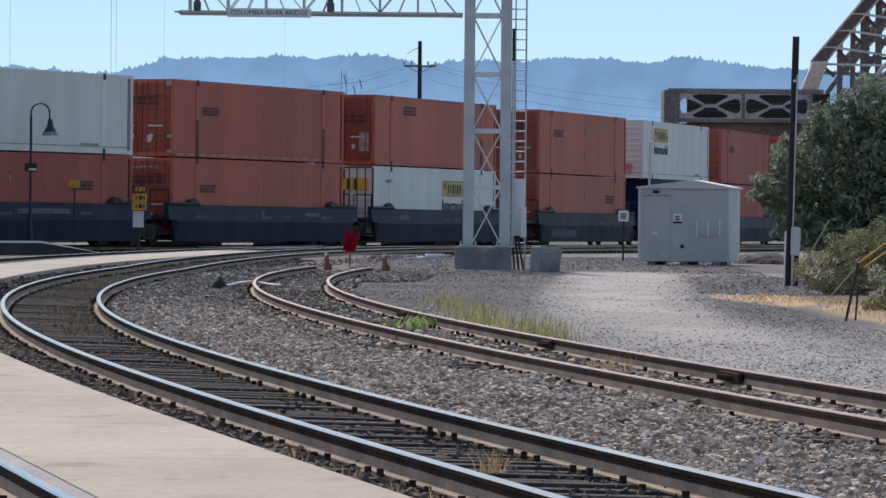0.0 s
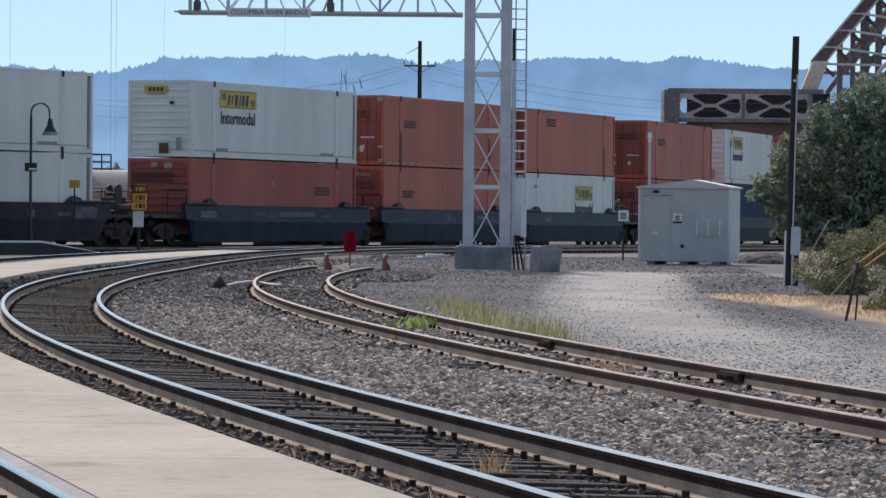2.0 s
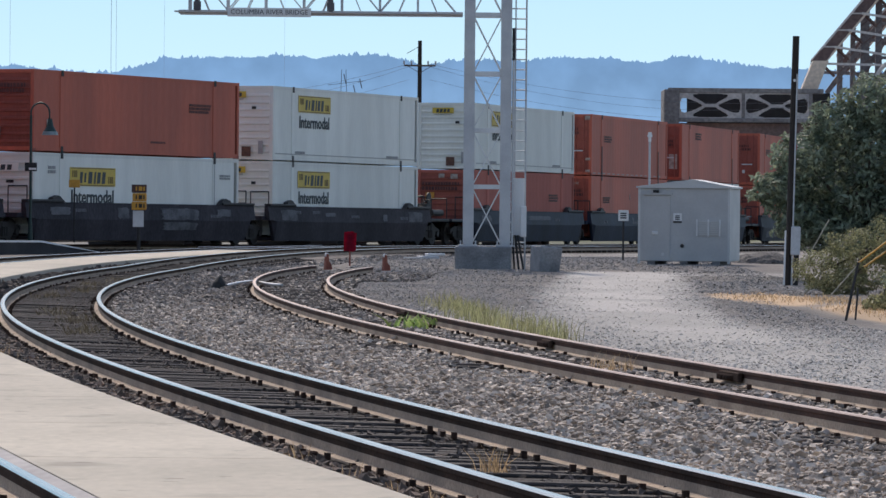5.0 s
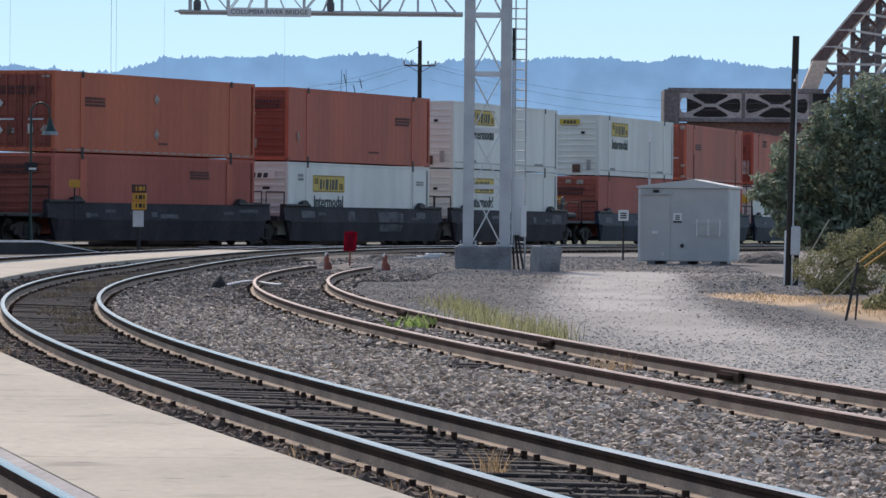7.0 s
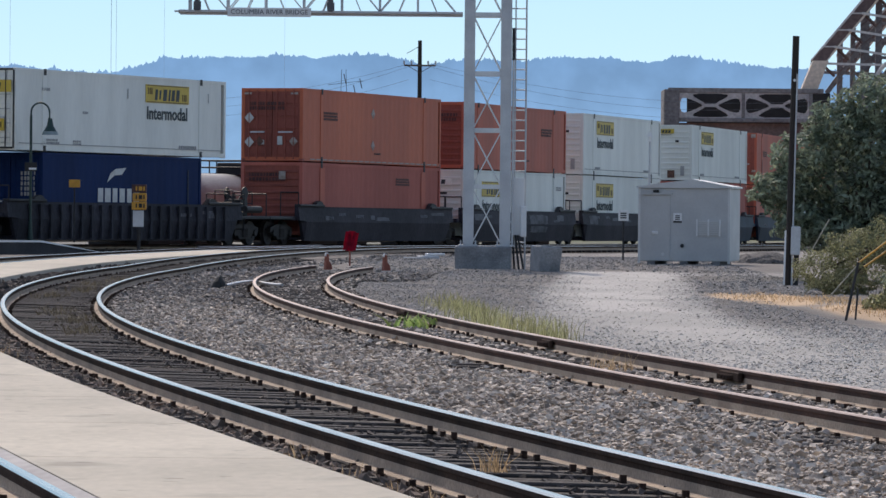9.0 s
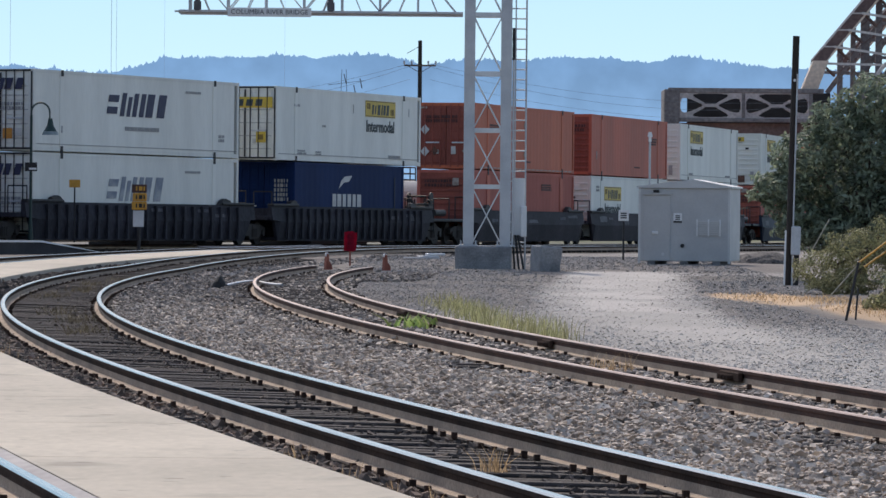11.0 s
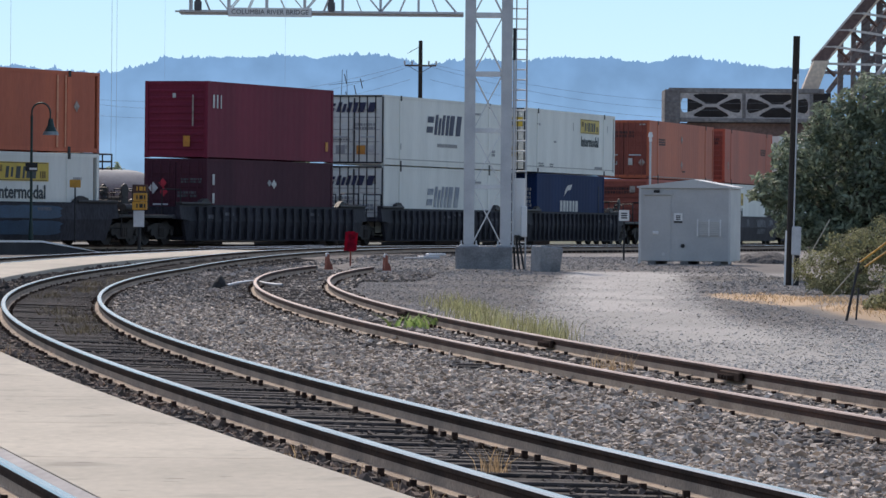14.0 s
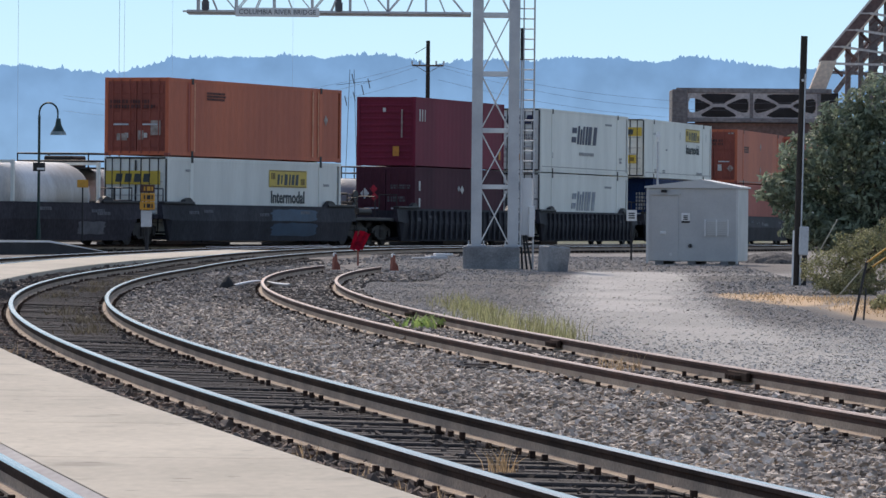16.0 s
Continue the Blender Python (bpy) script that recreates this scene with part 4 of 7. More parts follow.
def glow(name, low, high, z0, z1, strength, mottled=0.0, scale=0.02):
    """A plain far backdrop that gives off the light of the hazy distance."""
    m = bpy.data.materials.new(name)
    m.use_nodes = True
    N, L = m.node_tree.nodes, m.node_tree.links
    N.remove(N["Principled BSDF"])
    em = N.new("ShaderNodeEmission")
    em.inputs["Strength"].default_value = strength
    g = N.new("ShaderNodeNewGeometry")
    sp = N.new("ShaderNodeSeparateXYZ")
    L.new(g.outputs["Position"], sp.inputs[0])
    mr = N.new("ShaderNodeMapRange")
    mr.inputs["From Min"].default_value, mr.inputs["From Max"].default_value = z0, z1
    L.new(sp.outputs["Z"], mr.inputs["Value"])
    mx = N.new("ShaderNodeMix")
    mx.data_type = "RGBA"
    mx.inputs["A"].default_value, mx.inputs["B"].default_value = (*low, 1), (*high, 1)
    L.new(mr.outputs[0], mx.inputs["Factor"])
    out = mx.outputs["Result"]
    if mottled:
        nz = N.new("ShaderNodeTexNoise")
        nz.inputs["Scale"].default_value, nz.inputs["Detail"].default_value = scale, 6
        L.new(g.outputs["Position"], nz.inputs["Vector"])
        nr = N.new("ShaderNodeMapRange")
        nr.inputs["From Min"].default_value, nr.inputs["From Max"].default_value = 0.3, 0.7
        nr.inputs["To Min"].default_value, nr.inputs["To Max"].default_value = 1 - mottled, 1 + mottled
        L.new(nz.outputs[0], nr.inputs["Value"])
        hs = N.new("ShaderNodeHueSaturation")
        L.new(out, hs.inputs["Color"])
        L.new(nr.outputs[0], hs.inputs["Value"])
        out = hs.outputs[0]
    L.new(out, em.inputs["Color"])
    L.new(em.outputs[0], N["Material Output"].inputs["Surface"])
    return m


def hills():
    """A forested ridge, blue haze put into its glow, its crest ragged with trees."""
    y0 = 4300.0
    k = y0 / 8600
    crest_x = (-1200, -784, -664, -604, -554, -504, -384, -284, -224, -134, -84, -44, 36, 146, 216, 296, 366, 426, 486, 546, 616, 784, 1200)
    crest_p = (115, 116, 127, 130, 120, 103, 102, 99, 103, 96, 103, 116, 106, 108, 102, 104, 112, 99, 109, 117, 122, 130, 125)
    # the haze is only a colour gradient in the ridge's glow, paler low down
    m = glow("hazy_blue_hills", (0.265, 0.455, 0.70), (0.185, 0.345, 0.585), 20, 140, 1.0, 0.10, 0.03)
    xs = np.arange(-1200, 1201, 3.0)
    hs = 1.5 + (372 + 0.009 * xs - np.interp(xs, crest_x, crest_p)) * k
    vs, fs = [], []
    for x, h in zip(xs, hs):
        h += 1.8 * noise.noise((x * 0.09, 0, 0)) + 1.0 * noise.noise((x * 0.4, 3, 0))
        vs += [(x * k, y0, -5), (x * k, y0 + 60, h + 0.6)]
    for i in range(len(xs) - 1):
        fs.append((2 * i, 2 * i + 2, 2 * i + 3, 2 * i + 1))
    r = random.Random(2)
    n = len(vs)
    for _ in range(3400):
        x = r.uniform(-820, 820)
        h = 1.5 + (372 + 0.009 * x - float(np.interp(x, crest_x, crest_p))) * k + 0.5 * noise.noise((x * 0.11, 0, 0))
        grove = 0.5 + noise.noise((x * 0.045, 7, 1)) + 0.5 * noise.noise((x * 0.16, 2, 5))
        s = 0.5 + max(0.0, grove) * r.uniform(0.8, 3.4) + (r.uniform(0.8, 3.0) if r.random() < 0.05 else 0)
        w = 0.6 + s * r.uniform(0.25, 0.5)
        b = len(vs)
        yy = y0 + 60 + r.uniform(-2, 2)
        vs += [(x * k - w, yy, h - 3), (x * k + w, yy, h - 3), (x * k + w * 0.8, yy, h + s * 0.25), (x * k + w * 0.4, yy, h + s * 0.6), (x * k + w * r.uniform(-0.2, 0.2), yy, h + s), (x * k - w * 0.5, yy, h + s * 0.55), (x * k - w * 0.85, yy, h + s * 0.2)]
        fs.append((b, b + 1, b + 2, b + 3, b + 4, b + 5, b + 6))
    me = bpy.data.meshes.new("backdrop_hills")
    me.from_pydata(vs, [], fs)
    tagged(mesh_part("backdrop_hills", me, m), "forested ridge far off, blue haze painted into its glow", "hills", kind="structure")


hills()


def sky_wall():
    me = bpy.data.meshes.new("backdrop_sky")
    vs, fs = [], []
    for k in range(25):
        a = radians(-60 + k * 5)
        vs += [(4800 * math.sin(a), 4800 * math.cos(a), -20), (4800 * math.sin(a), 4800 * math.cos(a), 900)]
    for k in range(24):
        fs.append((2 * k, 2 * k + 2, 2 * k + 3, 2 * k + 1))
    me.from_pydata(vs, [], fs)
    tagged(mesh_part("backdrop_sky", me, glow("pale_blue_sky", (0.60, 0.87, 1.0), (0.52, 0.80, 0.99), 130, 230, 1.03)), "clear pale blue sky low over the hills", "sky", kind="structure")


sky_wall()


# ---------------------------------------------------------------- the freight train
ORANGE = mat("orange_container_paint", (0.56, 0.142, 0.088), (0.44, 0.12, 0.078), 0.55, 0, 0.5, 12, 0.03, 0.06, 0.08, (1, 1, 0.25), spec=0.2)
ORANGE_TAN = mat("sunned_orange_container_paint", (0.59, 0.16, 0.082), (0.49, 0.132, 0.074), 0.55, 0, 0.4, 12, 0.03, 0.07, 0.05, (1, 1, 0.25), spec=0.2)
ORANGE_PINK = mat("chalky_orange_container_paint", (0.50, 0.152, 0.115), (0.42, 0.125, 0.095), 0.65, 0, 0.4, 12, 0.03, 0.07, 0.05, (1, 1, 0.25), spec=0.15)
# ends, doors and corner castings get a darker orange than the side walls
ORANGE_D = mat("orange_end_paint", (0.34, 0.096, 0.07), (0.25, 0.074, 0.057), 0.55, 0, 0.8, 12, 0.03, 0.1, 0.1, (1, 1, 0.3), spec=0.2)
C_WHITE = mat("white_container_paint", (0.81, 0.815, 0.755), (0.72, 0.725, 0.67), 0.5, 0, 0.7, 9, 0.01, 0.03, 0.06, (1, 1, 0.25), spec=0.2)
C_MAROON = mat("maroon_container_paint", (0.205, 0.024, 0.05), (0.165, 0.02, 0.043), 0.65, 0, 0.5, 12, 0.03, 0.08, 0, (1, 1, 0.25), spec=0.2)
C_BROWN = mat("dark_maroon_container_paint", (0.092, 0.034, 0.048), (0.072, 0.028, 0.04), 0.7, 0, 0.5, 12, 0.03, 0.1, 0, (1, 1, 0.25), spec=0.1)
C_BLUE = mat("blue_container_paint", (0.012, 0.031, 0.105), (0.01, 0.025, 0.085), 0.6, 0, 0.5, 12, 0.03, 0.08, 0, (1, 1, 0.25), spec=0.06)
SILL_BLUE = mat("well_car_blue_black", (0.025, 0.034, 0.06), (0.015, 0.02, 0.035), 0.6, 0.1, 0.6, 12, 0.1, 0.3, 0, (1, 1, 0.4), spec=0.2)
SILL_BLACK = mat("well_car_sooty_black", (0.042, 0.041, 0.052), (0.025, 0.025, 0.032), 0.7, 0.1, 0.6, 12, 0.1, 0.35, 0, (1, 1, 0.4), spec=0.2)
SILL_GREY = mat("well_car_grey", (0.052, 0.054, 0.066), (0.03, 0.031, 0.039), 0.65, 0.1, 0.6, 12, 0.1, 0.3, 0, (1, 1, 0.4), spec=0.2)
SILL_PLUM = mat("well_car_faded_plum", (0.046, 0.04, 0.05), (0.027, 0.024, 0.031), 0.7, 0.1, 0.7, 12, 0.1, 0.35, 0, (1, 1, 0.5), spec=0.2)
SCRAPED = mat("scraped_primer", (0.13, 0.13, 0.14), (0.05, 0.05, 0.056), 0.8, 0, 1.6, 18, 0.1, 0.35)
PANEL_BLUE = mat("faded_blue_panel", (0.018, 0.058, 0.115), (0.013, 0.042, 0.085), 0.6, 0, 1, 20, 0.1, 0.25)
SCRAPE_ORANGE = mat("scraped_pale_orange", (0.72, 0.34, 0.2), (0.6, 0.25, 0.14), 0.7, 0, 2, 20, 0, 0.2)
PLACARD = mat("grimy_placard", (0.42, 0.36, 0.32), (0.26, 0.2, 0.17), 0.7, 0, 4, 30, 0, 0.2)
STICKER = mat("orange_yellow_sticker", (0.6, 0.27, 0.04), (0.5, 0.2, 0.03), 0.6, 0, 4, 30, 0, 0.15)
INK_FADED = mat("faded_navy_lettering", (0.16, 0.19, 0.25), (0.36, 0.38, 0.40), 0.6, 0, 1.2, 30, 0, 0.2)
RUST_MARK = mat("rust_brown_stain", (0.16, 0.075, 0.05), (0.09, 0.045, 0.035), 0.8, 0, 5, 30, 0, 0.3)
WHEEL = mat("wheel_steel", (0.05, 0.045, 0.042), (0.035, 0.03, 0.03), 0.7, 0.5, 3, 30, 0.1, 0.3)
LOGO_YELLOW = mat("logo_yellow", (0.62, 0.44, 0.045), (0.52, 0.36, 0.04), 0.5, 0, 2, 30, 0, 0.06)
INK = mat("dark_lettering", (0.03, 0.045, 0.05), (0.04, 0.05, 0.055), 0.6, 0, 3, 30, 0, 0.15)
INK_BLUE = mat("navy_lettering", (0.02, 0.025, 0.07), (0.03, 0.035, 0.08), 0.6, 0, 3, 30, 0, 0.15)
MARK_DARK = mat("faded_black_marking", (0.075, 0.03, 0.028), (0.12, 0.04, 0.035), 0.7, 0, 3, 30, 0, 0.2)
MARK_ROSE = mat("rose_marking", (0.5, 0.2, 0.2), (0.6, 0.35, 0.33), 0.7, 0, 3, 30, 0, 0.2)
PALE = mat("pale_marking", (0.6, 0.6, 0.58), (0.5, 0.5, 0.48), 0.6, 0, 3, 30, 0, 0.1)
MARK_RED = mat("dark_red_marking", (0.10, 0.025, 0.02), (0.08, 0.02, 0.018), 0.6, 0, 3, 30, 0, 0.15)

W2, CH = 1.295, 2.88
MESHES = {}


def kept(key, build):
    """One mesh for all alike parts."""
    if key not in MESHES:
        bm = build()
        me = bpy.data.meshes.new(key[0])
        bm.to_mesh(me)
        bm.free()
        MESHES[key] = me
    return MESHES[key]


def walls(L, depth, pitch):
    """Four walls with upright corrugations, and the floor."""
    bm = bmesh.new()
    h0, h1 = 0.16, CH - 0.12
    for side in (-1, 1):
        pts, x, k = [], -L / 2 + 0.16, 0
        while x < L / 2 - 0.16:
            d = depth if k % 4 in (1, 2) else 0.0
            pts.append((x, side * (W2 - 0.012 - d)))
            x += pitch * (0.36 if k % 2 == 0 else 0.14)
            k += 1
        lo = [bm.verts.new((px, py, h0)) for px, py in pts]
        hi = [bm.verts.new((px, py, h1)) for px, py in pts]
        for a in range(len(pts) - 1):
            q = (lo[a], lo[a + 1], hi[a + 1], hi[a])
            bm.faces.new(q if side < 0 else q[::-1])
    box(bm, -L / 2 + 0.05, L / 2 - 0.05, -W2 + 0.06, W2 - 0.06, 0.1, 0.16)
    box(bm, L / 2 - 0.09, L / 2 - 0.04, -W2 + 0.05, W2 - 0.05, 0.16, CH - 0.1)
    return bm


def frame_of(L):
    """Corner posts, rails along top and bottom, castings."""
    bm = bmesh.new()
    for sx in (-1, 1):
        for sy in (-1, 1):
            x, y = sx * (L / 2 - 0.08), sy * (W2 - 0.07)
            box(bm, x - 0.08, x + 0.08, y - 0.07, y + 0.07, 0.02, CH - 0.005, 0.012)
    for sy in (-1, 1):
        y = sy * (W2 - 0.05)
        box(bm, -L / 2 + 0.16, L / 2 - 0.16, y - 0.05, y + 0.05, 0.03, 0.17)
        box(bm, -L / 2 + 0.16, L / 2 - 0.16, y - 0.05, y + 0.05, CH - 0.13, CH - 0.01)
    for sx in (-1, 1):
        x = sx * (L / 2 - 0.06)
        box(bm, x - 0.05, x + 0.05, -W2 + 0.14, W2 - 0.14, 0.03, 0.17)
        box(bm, x - 0.05, x + 0.05, -W2 + 0.14, W2 - 0.14, CH - 0.14, CH - 0.01)
    return bm


def bars(w, h, n, seed, fill=0.78):
    """A row of plain upright bars that stands for writing; in the XY plane, centred."""
    r = random.Random(seed)
    bm = bmesh.new()
    step = w / n
    for k in range(n):
        x = -w / 2 + k * step
        hh = h * r.choice((1, 1, 0.8))
        box(bm, x, x + step * fill * r.choice((1, 0.8)), -h / 2, -h / 2 + hh, -0.004, 0.004)
    return bm


def side_m(x, z, out=0.004):
    """Plane on the near side wall: x along, z up."""
    return Matrix.Translation((x, -W2 - out, z)) @ Matrix.Rotation(math.pi / 2, 4, "X")


def end_m(L, y, z, out=0.004):
    """Plane on the trailing end wall, upright; its x runs to the near side."""
    return Matrix.Translation((-L / 2 - out, y, z)) @ Matrix.Rotation(-math.pi / 2, 4, "Z") @ Matrix.Rotation(math.pi / 2, 4, "X")


def plate(w, h):
    return cubed(-w / 2, w / 2, -h / 2, h / 2, -0.003, 0.003)


TRAIN = []


def container(label, paint, L, s_mid, level, end="door", door_paint=None, logos=(), smooth=False):
    """A box of length L whose middle starts s_mid metres along the line; level: height of its floor over the rails."""
    th = empty("shipping_container", label, "container", group="containers on the train")
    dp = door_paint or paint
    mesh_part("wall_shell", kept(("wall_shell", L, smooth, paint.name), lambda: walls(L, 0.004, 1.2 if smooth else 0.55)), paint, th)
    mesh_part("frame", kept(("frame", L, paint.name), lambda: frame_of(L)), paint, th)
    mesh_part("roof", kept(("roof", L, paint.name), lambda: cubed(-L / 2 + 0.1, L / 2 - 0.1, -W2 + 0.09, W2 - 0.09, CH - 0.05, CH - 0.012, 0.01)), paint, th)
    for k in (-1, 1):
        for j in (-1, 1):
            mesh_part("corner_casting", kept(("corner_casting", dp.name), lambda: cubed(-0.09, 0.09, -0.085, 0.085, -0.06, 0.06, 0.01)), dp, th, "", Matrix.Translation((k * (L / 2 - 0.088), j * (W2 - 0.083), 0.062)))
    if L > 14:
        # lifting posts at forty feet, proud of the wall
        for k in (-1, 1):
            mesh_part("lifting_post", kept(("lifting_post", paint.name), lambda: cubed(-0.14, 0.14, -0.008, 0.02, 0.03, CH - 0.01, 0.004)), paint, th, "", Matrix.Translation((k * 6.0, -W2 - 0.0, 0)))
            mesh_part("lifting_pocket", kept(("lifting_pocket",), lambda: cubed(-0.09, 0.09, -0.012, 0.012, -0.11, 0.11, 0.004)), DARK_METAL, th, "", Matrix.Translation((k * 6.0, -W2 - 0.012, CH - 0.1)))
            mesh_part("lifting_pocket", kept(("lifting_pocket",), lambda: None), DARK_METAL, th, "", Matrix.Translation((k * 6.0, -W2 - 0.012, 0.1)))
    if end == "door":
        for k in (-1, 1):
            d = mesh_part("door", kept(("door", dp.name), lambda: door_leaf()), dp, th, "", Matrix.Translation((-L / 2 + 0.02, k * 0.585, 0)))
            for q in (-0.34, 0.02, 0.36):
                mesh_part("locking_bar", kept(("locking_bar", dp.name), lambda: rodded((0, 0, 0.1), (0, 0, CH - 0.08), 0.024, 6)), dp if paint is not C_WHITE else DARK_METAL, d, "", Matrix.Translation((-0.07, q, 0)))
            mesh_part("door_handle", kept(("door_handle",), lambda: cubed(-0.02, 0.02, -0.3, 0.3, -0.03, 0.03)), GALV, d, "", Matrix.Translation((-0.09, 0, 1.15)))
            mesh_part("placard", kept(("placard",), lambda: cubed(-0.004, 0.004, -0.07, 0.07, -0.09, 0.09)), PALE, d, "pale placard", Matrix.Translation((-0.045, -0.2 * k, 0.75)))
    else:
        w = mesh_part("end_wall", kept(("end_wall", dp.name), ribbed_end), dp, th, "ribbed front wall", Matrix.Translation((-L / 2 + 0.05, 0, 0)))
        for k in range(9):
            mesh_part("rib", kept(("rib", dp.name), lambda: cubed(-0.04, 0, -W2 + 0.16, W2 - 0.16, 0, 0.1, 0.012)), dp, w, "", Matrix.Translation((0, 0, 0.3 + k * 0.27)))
    for fn in logos:
        fn(th, L)
    TRAIN.append((th, s_mid, level, 0.0))
    return th


def door_leaf():
    bm = bmesh.new()
    box(bm, 0, 0.04, -0.57, 0.57, 0.12, CH - 0.12, 0.006)
    for k in range(5):
        z = 0.28 + k * 0.5
        box(bm, -0.03, 0.0, -0.5, 0.5, z, z + 0.34, 0.012)
    return bm


def ribbed_end():
    return cubed(0, 0.05, -W2 + 0.13, W2 - 0.13, 0.16, CH - 0.12)


def stuffed(ob):
    ob["kind"] = "stuff"
    return ob


def block(w, h, slant=0.0):
    """A plain upright or slanted plate; in the XY plane, centred."""
    bm = plate(w, h)
    for v in bm.verts:
        v.co.x += slant * v.co.y
    return bm


def yellow_logo(x, z, width=3.45, word=True):
    def f(th, L):
        p = mesh_part("logo_panel", kept(("logo_panel", width), lambda: plate(width, 0.66)), LOGO_YELLOW, th, "yellow panel with dark strokes", side_m(x, z))
        for zz in (-0.3, 0.3):
            mesh_part("panel_border", kept(("panel_border", width), lambda: plate(width * 0.94, 0.035)), LOGO_BROWN, p, "", Matrix.Translation((0, zz, 0.004)))
        for k, (dx, w, h) in enumerate(((-0.88, 0.2, 0.4), (-0.58, 0.13, 0.34), (-0.2, 0.28, 0.42), (0.16, 0.13, 0.42), (0.45, 0.24, 0.4), (0.82, 0.24, 0.42))):
            mesh_part("stroke", kept(("stroke", w, h), lambda: block(w, h, 0.15)), INK, p, "", Matrix.Translation((dx * width / 3.45, -0.03, 0.006)))
        for k in (-1, 1):
            stuffed(mesh_part("scroll", kept(("scroll",), lambda: bars(0.4, 0.24, 3, 8)), LOGO_BROWN, p, "", Matrix.Translation((k * 1.36 * width / 3.45, -0.1 * k, 0.006))))
        if word:
            m = side_m(x, z - 0.73)
            if ("word",) not in MESHES:
                MESHES[("word",)] = lettering("word", "Intermodal", 0.66, INK, th, m, "dark lettering", 3.2, 0.014).data
            else:
                mesh_part("word", MESHES[("word",)], INK, th, "dark lettering", m)
    return f


def end_logo(y, z, w, h=0.24, panel=None, ink=None):
    """A small panel with dark strokes on the end wall."""
    def f(th, L):
        q = mesh_part("end_panel", kept(("end_panel", w, h), lambda: plate(w, h)), panel or LOGO_YELLOW, th, "", end_m(L, y, z, 0.055))
        for k in range(4):
            mesh_part("end_stroke", kept(("end_stroke", w, h), lambda: block(w * 0.12, h * 0.62, 0.15)), ink or INK, q, "", Matrix.Translation((w * (k - 1.5) * 0.17, -0.01, 0.006)))
    return f


def rows_of_print(w, h, seed, lines=2):
    """Small stencilled writing: lines of plain bars; in the XY plane, centred."""
    r = random.Random(seed)
    bm = bmesh.new()
    step = h / lines
    for j in range(lines):
        x, z = -w / 2, h / 2 - (j + 1) * step
        end = w / 2 * r.uniform(0.75, 1.0)
        while x < end:
            ww = min(r.uniform(0.06, 0.13), max(end - x, 0.03))
            box(bm, x, x + ww, z, z + step * 0.74, -0.004, 0.004)
            x += ww + r.uniform(0.02, 0.05)
    return bm


def text(x, z, w, h, ink, seed=1, lines=2):
    def f(th, L):
        stuffed(mesh_part("stencilled_print", kept(("stencilled_print", w, h, seed, lines, ink.name), lambda: rows_of_print(w, h, seed, lines)), ink, th, "", side_m(x, z)))
    return f


def end_text(y, z, w, h, ink, seed=1, lines=2):
    def f(th, L):
        stuffed(mesh_part("end_print", kept(("end_print", w, h, seed, lines, ink.name), lambda: rows_of_print(w, h, seed, lines)), ink, th, "", end_m(L, y, z, 0.05)))
    return f


def diamond_bm(w, h):
    bm = bmesh.new()
    v = ((0, -h / 2), (w / 2, 0), (0, h / 2), (-w / 2, 0))
    a = [bm.verts.new((px, pz, 0.004)) for px, pz in v]
    b = [bm.verts.new((px, pz, -0.004)) for px, pz in v]
    bm.faces.new(a)
    bm.faces.new(b[::-1])
    for i in range(4):
        bm.faces.new((a[i], b[i], b[(i + 1) % 4], a[(i + 1) % 4]))
    bmesh.ops.recalc_face_normals(bm, faces=bm.faces)
    return bm


def diamond(x, z, w, h, paint):
    def f(th, L):
        mesh_part("diamond_placard", kept(("diamond_placard", w, h), lambda: diamond_bm(w, h)), paint, th, "", side_m(x, z))
    return f


def end_diamond(y, z, w, h, paint):
    def f(th, L):
        mesh_part("diamond_placard", kept(("diamond_placard", w, h), lambda: diamond_bm(w, h)), paint, th, "", end_m(L, y, z, 0.06))
    return f


def door_frame():
    """Dark seals round and between a pair of doors."""
    return [end_tag(-1.23, 1.44, 0.06, 2.7, DARK_METAL, "door_seal", 0.03), end_tag(1.23, 1.44, 0.06, 2.7, DARK_METAL, "door_seal", 0.03), end_tag(0, 1.44, 0.07, 2.6, DARK_METAL, "door_seal", 0.03),
            end_tag(0, 2.82, 2.4, 0.06, DARK_METAL, "door_seal", 0.03), end_tag(0, 0.1, 2.4, 0.07, DARK_METAL, "door_seal", 0.03)] + [end_tag(0, z, 2.2, 0.025, PALE_GREY, "door_rib", 0.046) for z in (0.45, 0.95, 1.45, 1.95)]


def dashes(x0, x1, z, n=13):
    """Reflective strips along the bottom rail."""
    def f(th, L):
        for k in range(n):
            mesh_part("reflective_strip", kept(("reflective_strip",), lambda: plate(0.55, 0.055)), PLACARD, th, "", side_m(x0 + (x1 - x0) * k / (n - 1), z, 0.006))
    return f


def slanted_blocks(x, z, w, h, ink, end=False):
    """A company mark as plain slanted blocks."""
    def f(th, L):
        for dx, dz, bw, bh in ((-0.41, 0.24, 0.17, 0.3), (-0.41, -0.26, 0.17, 0.3), (-0.235, 0, 0.07, 1), (-0.13, -0.08, 0.06, 0.84), (-0.03, 0, 0.07, 1), (0.09, 0, 0.075, 1), (0.22, 0, 0.12, 1), (0.42, 0, 0.13, 1)):
            m = end_m(L, x, z, 0.05) if end else side_m(x, z)
            mesh_part("slanted_block", kept(("slanted_block", bw * w, bh * h), lambda: block(bw * w, bh * h, 0.3)), ink, th, "", m @ Matrix.Translation(((dx + 0.3 * dz * h / w) * w, dz * h, 0)))
    return f


